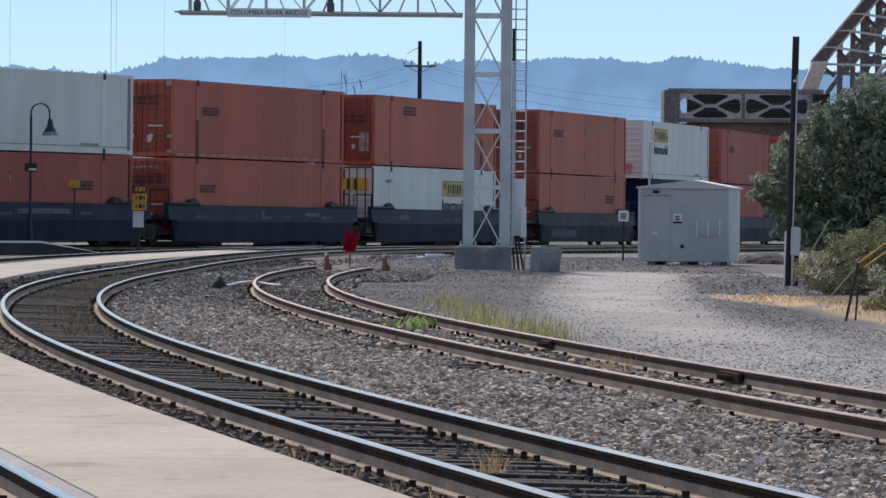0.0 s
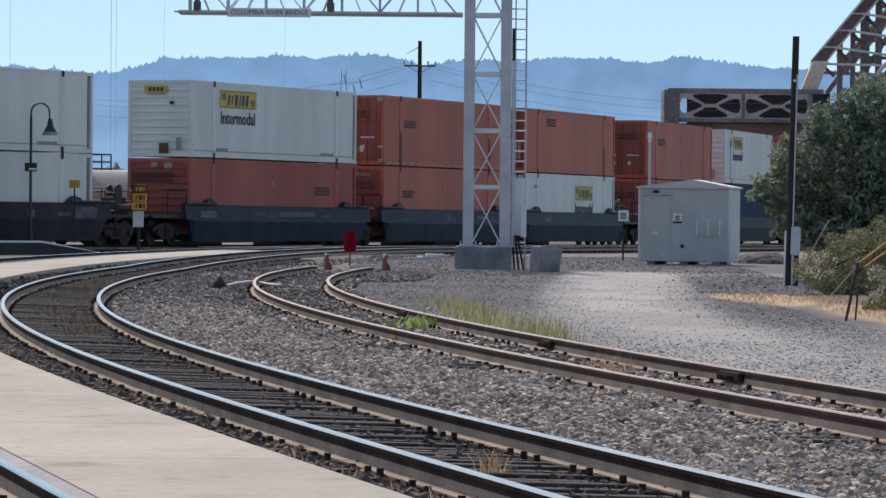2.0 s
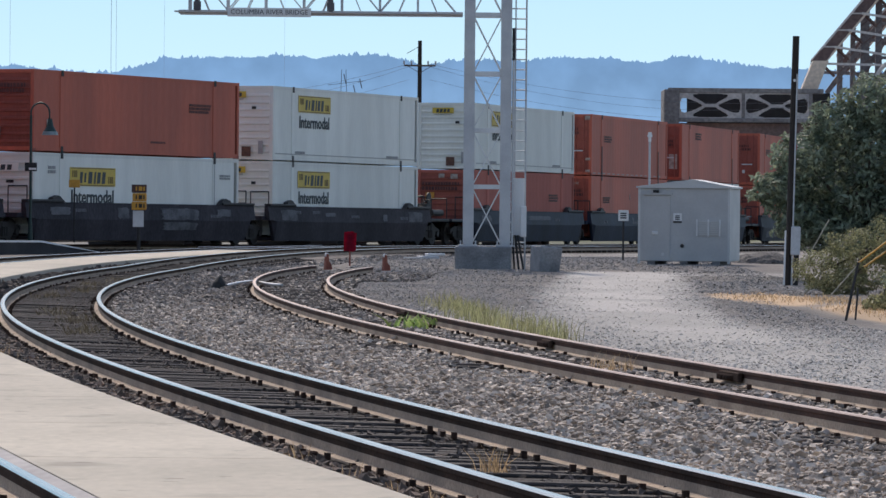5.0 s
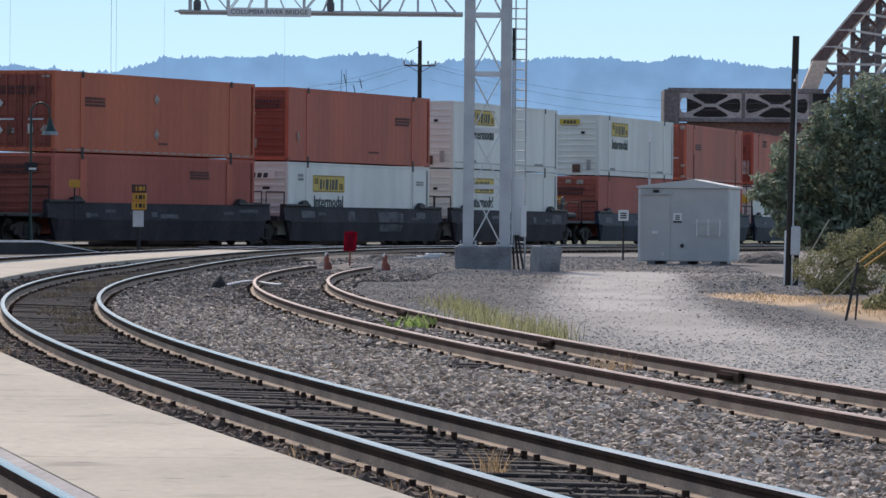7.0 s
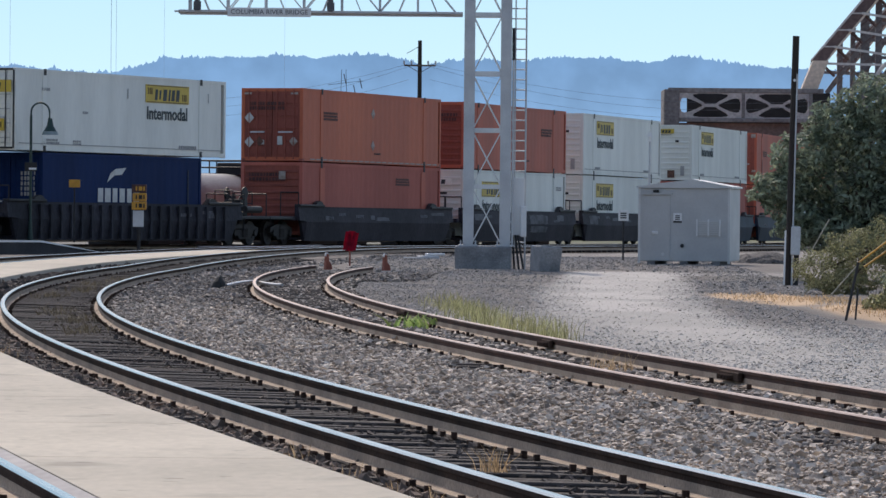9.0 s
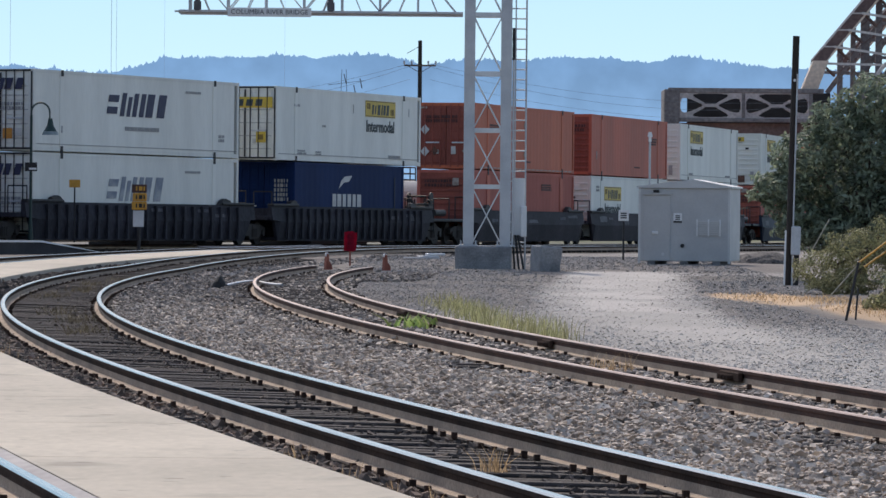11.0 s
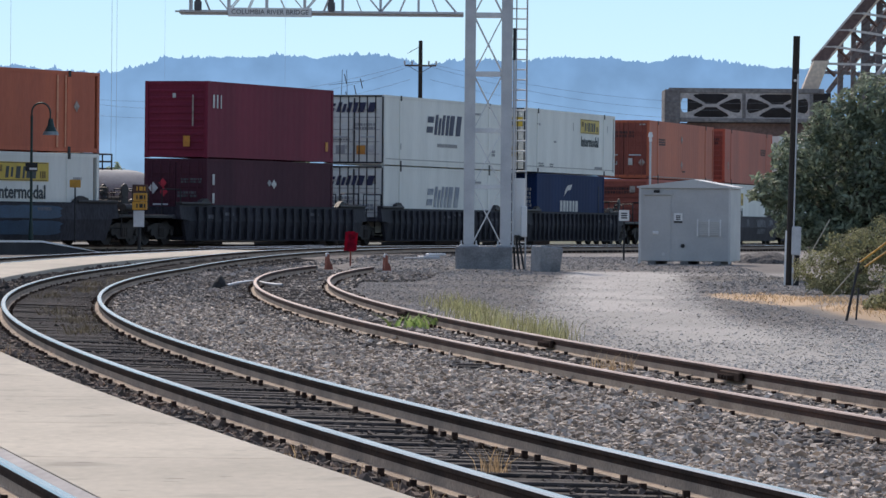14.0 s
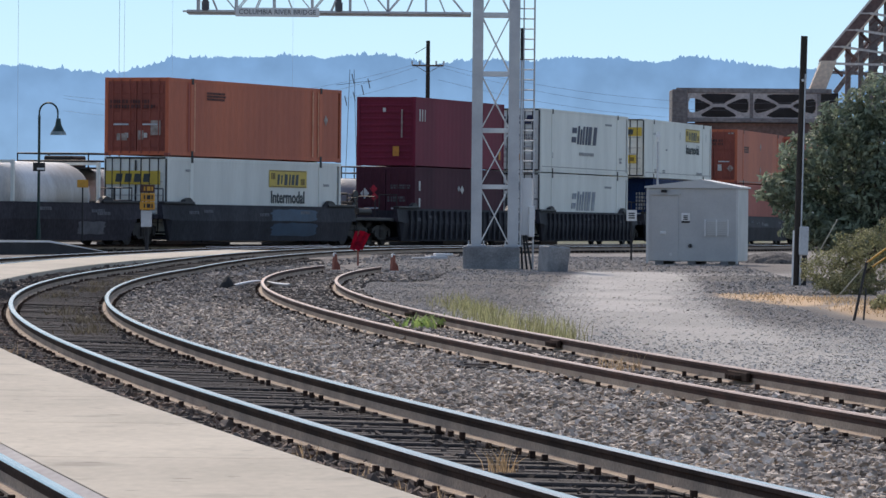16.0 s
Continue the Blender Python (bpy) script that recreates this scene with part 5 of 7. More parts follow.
def blocks(x, z, w, h, widths, ink, name="pale_block"):
    """A row of plain upright blocks."""
    def f(th, L):
        step = w / len(widths)
        for k, q in enumerate(widths):
            mesh_part(name, kept((name, w, h, q), lambda: block(step * q, h)), ink, th, "", side_m(x - w / 2 + (k + 0.5) * step, z))
    return f


def swoosh(x, z):
    def f(th, L):
        bm = bmesh.new()
        pts = [(-0.75, -0.28), (-0.5, 0.05), (-0.1, 0.22), (0.72, 0.27), (0.38, 0.02), (-0.2, -0.02)]
        a = [bm.verts.new((px, pz, 0)) for px, pz in pts]
        b = [bm.verts.new((px, pz, 0.006)) for px, pz in pts]
        bm.faces.new(a[::-1])
        bm.faces.new(b)
        for i in range(6):
            bm.faces.new((a[i], a[(i + 1) % 6], b[(i + 1) % 6], b[i]))
        part("pale_swoosh", bm, PALE, th, "", side_m(x, z))
    return f


def hub(x, z):
    def f(th, L):
        mesh_part("round_hatch", kept(("round_hatch",), lambda: rodded((0, 0, 0), (0, 0, 0.05), 0.2, 14)), PALE_GREY, th, "", side_m(x, z))
    return f


def tag(x, z, w, h, paint, name="marking"):
    def f(th, L):
        mesh_part(name, kept((name, w, h, paint.name), lambda: plate(w, h)), paint, th, "", side_m(x, z, 0.012))
    return f


def end_tag(y, z, w, h, paint, name="end_marking", out=0.05):
    def f(th, L):
        mesh_part(name, kept((name, w, h, paint.name), lambda: plate(w, h)), paint, th, "", end_m(L, y, z, out))
    return f


PALE_GREY = mat("grey_stencil", (0.35, 0.35, 0.35), (0.3, 0.3, 0.3), 0.6, 0, 3, 30, 0, 0.1)
LOGO_BROWN = mat("brown_logo_line", (0.2, 0.13, 0.02), (0.16, 0.1, 0.02), 0.6, 0, 3, 30, 0, 0.15)


# well cars
def well_body(ribs):
    """Deep side sills, bellied outwards at mid height, and the well's floor."""
    bm = bmesh.new()
    ends = [(-9.0, 0.95), (-8.6, 0.95), (-8.25, 0.16), (8.25, 0.16), (8.6, 0.95), (9.0, 0.95)]
    for sy in (-1, 1):
        sect = lambda x, lo: [(x, sy * 1.34, lo), (x, sy * 1.46, lo), (x, sy * 1.57, max(lo, 0.9)), (x, sy * 1.5, 1.44), (x, sy * 1.5, 1.5), (x, sy * 1.34, 1.5)]
        rings = [[bm.verts.new(q) for q in sect(x, lo)] for x, lo in ends]
        for a, c in zip(rings[:-1], rings[1:]):
            for i in range(6):
                j = (i + 1) % 6
                bm.faces.new((a[i], a[j], c[j], c[i]))
        bm.faces.new(rings[0])
        bm.faces.new(rings[-1][::-1])
        if ribs:
            for k in range(21):
                x = -7.5 + k * 0.75
                box(bm, x - 0.06, x + 0.06, sy * 1.575 - 0.055, sy * 1.575 + 0.055, 0.22, 1.42)
    bmesh.ops.recalc_face_normals(bm, faces=bm.faces)
    box(bm, -8.2, 8.2, -1.34, 1.34, 0.2, 0.3)
    return bm


def end_deck():
    bm = cubed(7.7, 9.35, -1.38, 1.38, 0.95, 1.12, 0.02)
    box(bm, 7.62, 7.72, -1.34, 1.34, 0.33, 1.42)
    box(bm, 8.9, 9.4, -0.45, 0.45, 0.7, 0.96)
    return bm


def handrail(side):
    bm = bmesh.new()
    for y in (0.6 * side, 1.35 * side):
        rod(bm, (8.6, y, 1.1), (8.6, y, 2.05), 0.025, 6)
    rod(bm, (8.6, 1.35 * side, 2.05), (8.6, 0.6 * side, 2.05), 0.025, 6)
    if side < 0:
        rod(bm, (8.6, -1.35, 1.6), (8.6, -0.6, 1.6), 0.02, 6)
    return bm


def guide_horn():
    bm = bmesh.new()
    v = [(-0.5, 0), (0.5, 0), (0.38, 0.16), (0.0, 0.24), (-0.16, 0.2)]
    a = [bm.verts.new((x, -0.09, z)) for x, z in v]
    b = [bm.verts.new((x, 0.09, z)) for x, z in v]
    bm.faces.new(a)
    bm.faces.new(b[::-1])
    for i in range(5):
        bm.faces.new((a[i], b[i], b[(i + 1) % 5], a[(i + 1) % 5]))
    bmesh.ops.recalc_face_normals(bm, faces=bm.faces)
    return bm


def wheelset_bm():
    """An axle with its two wheels."""
    bm = rodded((0, -1.0, 0), (0, 1.0, 0), 0.09, 10)
    for k in (-1, 1):
        rod(bm, (0, k * 0.73, 0), (0, k * 0.85, 0), 0.46, 20)
        rod(bm, (0, k * 0.70, 0), (0, k * 0.73, 0), 0.49, 20)
        for q in range(6):
            c, d = math.cos(q * math.tau / 6) * 0.26, math.sin(q * math.tau / 6) * 0.26
            rod(bm, (c, k * 0.85, d), (c, k * 0.87, d), 0.07, 6)
    return bm


def side_frame():
    bm = bmesh.new()
    v = [(-1.15, 0.5), (-1.15, 0.66), (-0.5, 0.8), (0.5, 0.8), (1.15, 0.66), (1.15, 0.5), (0.75, 0.46), (0.4, 0.22), (-0.4, 0.22), (-0.75, 0.46)]
    a = [bm.verts.new((x, -0.07, z)) for x, z in v]
    b = [bm.verts.new((x, 0.07, z)) for x, z in v]
    bm.faces.new(a)
    bm.faces.new(b[::-1])
    for i in range(len(v)):
        j = (i + 1) % len(v)
        bm.faces.new((a[i], b[i], b[j], a[j]))
    bmesh.ops.recalc_face_normals(bm, faces=bm.faces)
    for x in (-0.85, 0.85):
        rod(bm, (x, -0.13, 0.46), (x, 0.0, 0.46), 0.13, 10)
    for x in (-0.15, 0.0, 0.15):
        rod(bm, (x, -0.08, 0.3), (x, -0.08, 0.62), 0.06, 8)
    return bm


def truck(th, x, rolls=True):
    t = mesh_part("truck", kept(("truck",), lambda: cubed(-0.2, 0.2, -1.1, 1.1, 0.5, 0.78, 0.03)), WHEEL, th, "four-wheel bogie", Matrix.Translation((x, 0, 0)))
    for sy in (-1, 1):
        mesh_part("side_frame", kept(("side_frame",), side_frame), WHEEL, t, "", Matrix.Translation((0, sy * 1.0, 0)) @ Matrix.Rotation(0 if sy < 0 else math.pi, 4, "Z"))
    for sx in (-0.88, 0.88):
        w = mesh_part("wheelset", kept(("wheelset",), wheelset_bm), WHEEL, t, "", Matrix.Translation((sx, 0, 0.46)))
        if rolls:
            WHEELS.append(w)


WHEELS = []


STENCIL = mat("dull_stencil", (0.12, 0.12, 0.135), (0.08, 0.08, 0.09), 0.7, 0, 3, 30, 0, 0.2)


def sill_m(x, z, out=0.007):
    """Plane on the near side sill, above or below its belly."""
    if z > 0.9:
        y, tip = 1.57 - (z - 0.9) * 0.13, math.atan(0.13)
    else:
        y, tip = 1.57 - (0.9 - z) * 0.149, -math.atan(0.149)
    return Matrix.Translation((x, -y - out, z)) @ Matrix.Rotation(math.pi / 2 - tip, 4, "X")


def ragged(w, h, seed):
    """A thin patch with an uneven outline."""
    r = random.Random(seed)
    n = 26
    v = []
    for k in range(n):
        a = math.tau * k / n
        c, d = math.cos(a), math.sin(a)
        q = 1 / max(abs(c), abs(d)) * r.uniform(0.82, 1.0)
        v.append((c * q * w / 2, d * q * h / 2))
    bm = bmesh.new()
    a = [bm.verts.new((x, y, 0.003)) for x, y in v]
    b = [bm.verts.new((x, y, -0.003)) for x, y in v]
    bm.faces.new(a)
    bm.faces.new(b[::-1])
    for i in range(n):
        bm.faces.new((a[i], b[i], b[(i + 1) % n], a[(i + 1) % n]))
    me = bpy.data.meshes.new("worn_patch")
    bm.to_mesh(me)
    bm.free()
    return me


def well_car(label, paint, s_mid, ribs, front, rear, patches=()):
    """One well unit. front, rear: which ends carry a truck of their own, at the coupler or shared joint."""
    th = empty("well_car", label, "well car", group="well cars of the train")
    mesh_part("well", kept(("well", ribs, paint.name), lambda: well_body(ribs)), paint, th)
    for k in (1, -1):
        d = mesh_part("end_deck", kept(("end_deck", paint.name), end_deck), paint, th, "", Matrix.Rotation(0 if k > 0 else math.pi, 4, "Z"))
        for side in (-1, 1):
            mesh_part("handrail", kept(("handrail", side), lambda: handrail(side)), DARK_METAL, d)
        for x in (4.6, 7.0):
            mesh_part("guide_horn", kept(("guide_horn",), guide_horn), DARK_METAL, th, "", Matrix.Translation((k * 6.6, -1.42 if x < 5 else 1.42, 1.5)) @ Matrix.Rotation(0 if k > 0 else math.pi, 4, "Z"))
        for sy in (-1, 1):
            mesh_part("sill_cap", kept(("sill_cap",), lambda: cubed(-1.35, 1.35, -0.13, 0.13, 0, 0.09, 0.02)), DARK_METAL, th, "", Matrix.Translation((k * 7.6, sy * 1.44, 1.5)))
    if rear:
        truck(th, -9.7)
    if front == "coupler":
        truck(th, 10.2)
    for k, own in ((1, front == "coupler"), (-1, rear == "coupler")):
        if own:
            mesh_part("platform_step", kept(("platform_step",), lambda: cubed(9.3, 11.7, -1.4, 1.4, 0.98, 1.1, 0.02)), DARK_METAL, th, "", Matrix.Rotation(0 if k > 0 else math.pi, 4, "Z"))
            mesh_part("coupler", kept(("coupler",), lambda: cubed(11.6, 12.15, -0.12, 0.12, 0.78, 1.0, 0.03)), WHEEL, th, "", Matrix.Rotation(0 if k > 0 else math.pi, 4, "Z"))
            mesh_part("brake_stand", kept(("brake_stand",), brake_stand), DARK_METAL, th, "", Matrix.Rotation(0 if k > 0 else math.pi, 4, "Z"))
            mesh_part("end_ladder", kept(("end_ladder",), end_ladder), DARK_METAL, th, "", Matrix.Rotation(0 if k > 0 else math.pi, 4, "Z"))
            mesh_part("end_railing", kept(("end_railing",), end_railing), DARK_METAL, th, "", Matrix.Rotation(0 if k > 0 else math.pi, 4, "Z"))
    for x, z, w, h, mt in patches:
        mesh_part("worn_patch", ragged(w, h, int(x * 10)), mt, th, "", sill_m(x, z))
    r = random.Random(int(s_mid * 10))
    for k in range(4):
        stuffed(mesh_part("stencil", kept(("stencil", k), lambda: rows_of_print(0.9, 0.16, 20 + k, 1)), STENCIL, th, "", sill_m(r.uniform(-6.5, 6.5), r.uniform(1.05, 1.3))))
    TRAIN.append((th, s_mid, 0.0, 0.0))
    return th


def brake_stand():
    bm = cubed(10.2, 10.8, -0.9, -0.35, 1.1, 1.75, 0.04)
    rod(bm, (10.5, -0.92, 1.95), (10.5, -0.86, 1.95), 0.26, 14)
    rod(bm, (10.5, -0.6, 1.7), (10.5, -0.89, 1.95), 0.04, 6)
    rod(bm, (9.9, -1.2, 1.35), (11.2, -1.2, 1.35), 0.14, 10)
    return bm


def end_ladder():
    bm = bmesh.new()
    for y in (-1.38, -0.95):
        rod(bm, (9.5, y, 0.5), (9.5, y, 1.95), 0.025, 6)
    for k in range(5):
        rod(bm, (9.5, -1.38, 0.6 + k * 0.32), (9.5, -0.95, 0.6 + k * 0.32), 0.018, 6)
    return bm


def end_railing():
    bm = rodded((11.4, -1.38, 1.05), (11.4, -1.38, 1.95), 0.025, 6)
    rod(bm, (11.4, -0.5, 1.05), (11.4, -0.5, 1.95), 0.025, 6)
    rod(bm, (11.4, -1.38, 1.95), (11.4, -0.5, 1.95), 0.025, 6)
    return bm


LOW, HIGH = 0.36, 3.26
HALF = 16.15 / 2
SPEED = 10.417


OL = "orange corrugated shipping container on the freight train"
WL = "white smooth-sided container with a yellow panel"
OD = "orange corrugated shipping container with barred end doors"
M, PG, PL = MARK_RED, PALE_GREY, PALE


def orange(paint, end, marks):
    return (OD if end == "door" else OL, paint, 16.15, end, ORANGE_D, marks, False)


def white(marks, end="ribbed", label=WL):
    # thin grey strip: shadow along the bottom crease, put into colour
    rail = tag(0, 0.27, 15.7, 0.03, PG, "rub_rail")
    return (label, C_WHITE, 16.15, end, None, marks + [rail] + (door_frame() if end == "door" else []), True)


def white_end(y=0.13):
    """Front wall fittings of a white box: a yellow panel, a latch, a rusty box."""
    return [end_logo(y, 2.54, 0.96), end_tag(y, 2.36, 0.75, 0.03, PG), end_tag(-0.52, 2.03, 0.18, 0.11, DARK_METAL, "latch", 0.06), end_tag(-0.21, 0.34, 0.38, 0.38, RUST_MARK, "rusty_box", 0.07), end_tag(-0.8, 0.5, 0.2, 0.5, PG, "stain", 0.052), text(-5.2, 0.36, 1.1, 0.14, PG, 61, 1), text(5.0, 0.34, 1.3, 0.16, PG, 62, 1)]


# the loads, by well: upper box, then lower box
LOADS = {
    "Y": (orange(ORANGE, "ribbed", [text(-4.7, 1.85, 1.6, 0.36, M, 2, 3)]), orange(ORANGE, "ribbed", [text(4.9, 1.8, 1.7, 0.36, M, 3, 3)])),
    "Z": (orange(ORANGE_PINK, "ribbed", [text(-4.7, 1.85, 1.6, 0.36, M, 4, 3), tag(0.3, 1.0, 0.14, 0.36, PLACARD)]), orange(ORANGE_PINK, "ribbed", [tag(0.3, 1.9, 0.14, 0.3, PLACARD)])),
    "E": (white([yellow_logo(-3.95, 2.2, 3.3), hub(-6.4, 2.14), tag(-6.4, 1.1, 0.06, 1.7, PG), text(5, 0.34, 1.3, 0.16, PG, 5, 1), end_tag(0.1, 2.45, 1.0, 0.2, LOGO_YELLOW), end_tag(-0.3, 0.5, 0.9, 0.5, MARK_ROSE)]), ("dark blue corrugated container in the well", C_BLUE, 12.19, "ribbed", None, [], False)),
    "D": (orange(ORANGE, "door", [text(-4.7, 1.87, 1.75, 0.36, M, 6, 3), tag(0.3, 2.1, 0.2, 0.36, PLACARD), tag(0.3, 0.9, 0.2, 0.42, PLACARD), end_text(0, 2.1, 1.6, 0.36, M, 7)]),
          orange(ORANGE, "door", [text(4.95, 1.83, 1.8, 0.4, M, 8, 3), tag(0.25, 2.02, 0.18, 0.34, PLACARD), end_text(0, 2.1, 1.6, 0.36, M, 9)])),
    "C": (orange(ORANGE, "door", [text(-3.6, 2.32, 1.7, 0.39, M, 10, 3), end_text(-0.1, 1.92, 1.7, 0.36, MARK_DARK, 11), end_tag(-0.85, 0.95, 0.42, 0.75, PLACARD), tag(6.0, 0.68, 0.24, 1.3, RUST_MARK, "grease_stain")]),
          white([yellow_logo(2.3, 2.05, 3.2), text(-6.2, 2.3, 0.8, 0.2, PG, 12, 1), end_tag(-0.5, 2.13, 1.1, 0.5, LOGO_YELLOW, "door_patch", 0.056), end_tag(-0.5, 2.13, 0.14, 0.44, INK, "stroke", 0.06), end_tag(-0.2, 2.13, 0.14, 0.44, INK, "stroke", 0.06)], "door", "white container with barred doors and a yellow panel")),
    "B": (orange(ORANGE, "door", [text(-4.75, 1.76, 1.6, 0.33, M, 13, 3), tag(-6.0, 0.72, 0.26, 1.35, MARK_DARK, "grease_stain"), tag(6.0, 0.7, 0.24, 1.3, RUST_MARK, "grease_stain"), dashes(-7.5, 6.2, 0.11, 15),
                                     end_text(0.05, 2.1, 1.75, 0.36, MARK_DARK, 14), end_tag(-0.3, 0.68, 0.22, 0.25, PL), end_tag(-1.13, 0.76, 0.22, 0.12, PLACARD), end_tag(-1.13, 0.2, 0.22, 0.12, PLACARD), end_tag(-1.1, 2.7, 0.25, 0.2, PLACARD)]),
          orange(ORANGE, "door", [text(-4.95, 1.77, 1.5, 0.32, M, 15, 3), tag(-0.14, 1.93, 0.12, 0.26, PLACARD), end_text(-0.1, 2.1, 1.7, 0.34, MARK_DARK, 16), end_text(-0.1, 2.55, 1.3, 0.16, PLACARD, 17, 1)])),
    "A": (white([yellow_logo(-3.76, 2.25)] + white_end()),
          orange(ORANGE_PINK, "ribbed", [text(4.6, 1.78, 1.65, 0.36, M, 18, 3), tag(-0.43, 1.95, 0.12, 0.28, PLACARD), end_text(0.19, 2.2, 1.75, 0.4, MARK_DARK, 19), end_tag(0.18, 2.62, 0.26, 0.18, PLACARD), end_tag(-0.39, 2.59, 0.32, 0.22, PLACARD), end_tag(0.7, 1.75, 0.4, 0.3, STICKER)])),
    "W": (white([yellow_logo(-3.73, 2.25)] + white_end(0.3)), white([yellow_logo(-3.75, 2.2)] + white_end(0.3))),
    "O": (orange(ORANGE, "ribbed", [text(4.8, 1.82, 1.8, 0.37, M, 22, 3), tag(-7.05, 0.95, 0.16, 0.38, PLACARD), end_text(-0.15, 2.24, 1.7, 0.38, MARK_DARK, 23), end_tag(0.4, 2.24, 0.4, 0.32, PL, out=0.06), end_tag(0.3, 1.84, 0.5, 0.1, PLACARD), end_tag(0.25, 0.68, 0.5, 0.36, PLACARD), text(1.4, 0.5, 1.2, 0.1, M, 24, 1)]),
          white([yellow_logo(-3.66, 2.06), text(-6.7, 2.3, 0.6, 0.3, PG, 25, 2), text(6.9, 2.2, 0.9, 0.2, PG, 26, 2), tag(6.0, 1.4, 0.05, 2.5, PG), end_logo(0.0, 2.35, 1.5, 0.3, C_WHITE), end_tag(-0.4, 1.85, 0.3, 0.1, DARK_METAL), end_tag(0.3, 1.1, 0.3, 0.2, DARK_METAL)])),
    "P": (orange(ORANGE_TAN, "door", [text(-5.0, 1.85, 1.6, 0.36, M, 27, 3), diamond(-0.18, 2.05, 0.46, 0.44, PLACARD), diamond(-0.18, 0.76, 0.44, 0.44, PLACARD), dashes(-7.0, 7.3, 0.1, 22), end_text(0.1, 2.2, 1.72, 0.36, MARK_DARK, 28), end_diamond(0.93, 1.71, 0.4, 0.45, PL), end_diamond(0.93, 0.76, 0.4, 0.45, PL),
                                         end_diamond(0.5, 0.78, 0.34, 0.4, RUST_MARK), end_tag(-0.34, 0.82, 0.22, 0.34, PL), end_diamond(-0.93, 0.79, 0.36, 0.4, PLACARD), end_tag(1.0, 2.66, 0.3, 0.08, PLACARD), end_tag(-0.95, 2.66, 0.3, 0.08, PLACARD), text(0.4, 0.45, 0.8, 0.1, M, 29, 1)]),
          orange(ORANGE_PINK, "ribbed", [text(3.4, 2.24, 1.65, 0.32, M, 30, 3), tag(5.9, 1.45, 0.5, 2.5, ORANGE, "repainted_post"), tag(-5.9, 1.45, 0.5, 2.5, ORANGE, "repainted_post"), end_text(0.1, 2.32, 1.66, 0.36, MARK_DARK, 31), end_tag(-0.47, 2.36, 0.28, 0.32, PLACARD, out=0.06), tag(0.6, 0.5, 0.1, 0.3, PLACARD)])),
    "V": (white([yellow_logo(3.3, 2.26), text(-5.5, 0.38, 1.2, 0.2, PG, 32), text(-3.6, 0.36, 0.6, 0.2, PG, 33), text(5.0, 0.36, 1.5, 0.18, PG, 34, 1), text(-5.9, 2.2, 0.6, 0.14, PG, 35, 1), text(-3.0, 1.45, 0.4, 0.12, PG, 36, 1), tag(0.2, 2.2, 0.05, 0.35, PG), tag(6.6, 2.2, 0.05, 0.35, PG),
                 end_logo(0, 2.24, 2.3, 0.42), end_tag(-0.68, 0.9, 0.4, 0.42, LOGO_YELLOW, "door_patch", 0.056), end_tag(0.45, 0.95, 0.4, 0.16, DARK_METAL), end_tag(-0.68, 0.9, 0.2, 0.2, LOGO_BROWN, out=0.062)], "door", "white container with yellow door panels and locking bars"),
          ("dark blue corrugated container with pale marks", C_BLUE, 12.19, "door", None, [swoosh(-0.6, 2.15), blocks(-0.45, 1.42, 3.3, 0.5, (0.72, 0.8, 0.66, 0.72, 0.62, 0.8), PL), end_text(-0.75, 1.8, 0.6, 0.9, PG, 37, 5), tag(5.0, 1.4, 0.1, 2.0, SILL_BLUE, "dark_post")], False)),
    "S": (white([slanted_blocks(-0.25, 1.8, 4.6, 0.85, INK_BLUE), text(0.2, 0.96, 2.8, 0.2, PG, 38, 1), text(4.3, 2.4, 1.4, 0.12, PG, 39, 1), text(6.6, 0.75, 0.5, 0.3, PG, 40, 2), tag(-6.0, 0.8, 0.1, 0.25, PG), slanted_blocks(0.14, 2.36, 2.15, 0.4, INK_BLUE, True), end_tag(-0.3, 0.62, 0.38, 0.36, STICKER), end_tag(-0.71, 0.66, 0.28, 0.28, PL), end_tag(0.59, 0.63, 0.38, 0.36, PG), end_text(0.55, 1.1, 0.8, 0.2, PG, 41), end_text(-0.5, 1.6, 0.9, 0.3, PG, 42)], "door", "white container with slanted navy marks and barred doors"),
          white([slanted_blocks(-0.35, 1.66, 4.3, 0.88, INK_FADED), text(4.3, 2.35, 1.4, 0.12, PG, 43, 1), slanted_blocks(0.16, 2.27, 2.1, 0.4, INK_BLUE, True), end_text(0.5, 1.5, 0.9, 0.3, PG, 44), end_text(-0.5, 1.2, 0.9, 0.3, PG, 45)], "door", "white container with faded slanted marks and barred doors")),
    "R": (("maroon corrugated container above a darker one", C_MAROON, 12.19, "ribbed", None, [blocks(-5.2, 2.12, 1.0, 0.5, (0.5, 0.42, 0.3), PL), tag(5.4, 0.62, 0.26, 0.36, STICKER), end_tag(-0.46, 0.62, 0.27, 0.4, STICKER), end_tag(-0.71, 1.77, 0.06, 1.18, PLACARD), end_tag(0.06, 2.33, 0.13, 0.17, PL)], False),
          ("dark maroon corrugated container in the well", C_BROWN, 12.19, "door", None, [end_diamond(0.89, 1.76, 0.4, 0.46, PL), end_diamond(0.5, 1.95, 0.34, 0.36, RED), end_diamond(0.46, 1.62, 0.34, 0.36, PLACARD), end_text(-0.67, 2.06, 0.9, 0.2, SCRAPED, 46), end_text(-0.5, 1.55, 0.8, 0.25, SCRAPED, 47), tag(-5.53, 2.09, 0.2, 0.4, PL), tag(-5.53, 1.39, 0.2, 0.38, PL), diamond(0.2, 1.98, 0.5, 0.36, PL), diamond(-0.25, 2.02, 0.4, 0.26, PG)], False)),
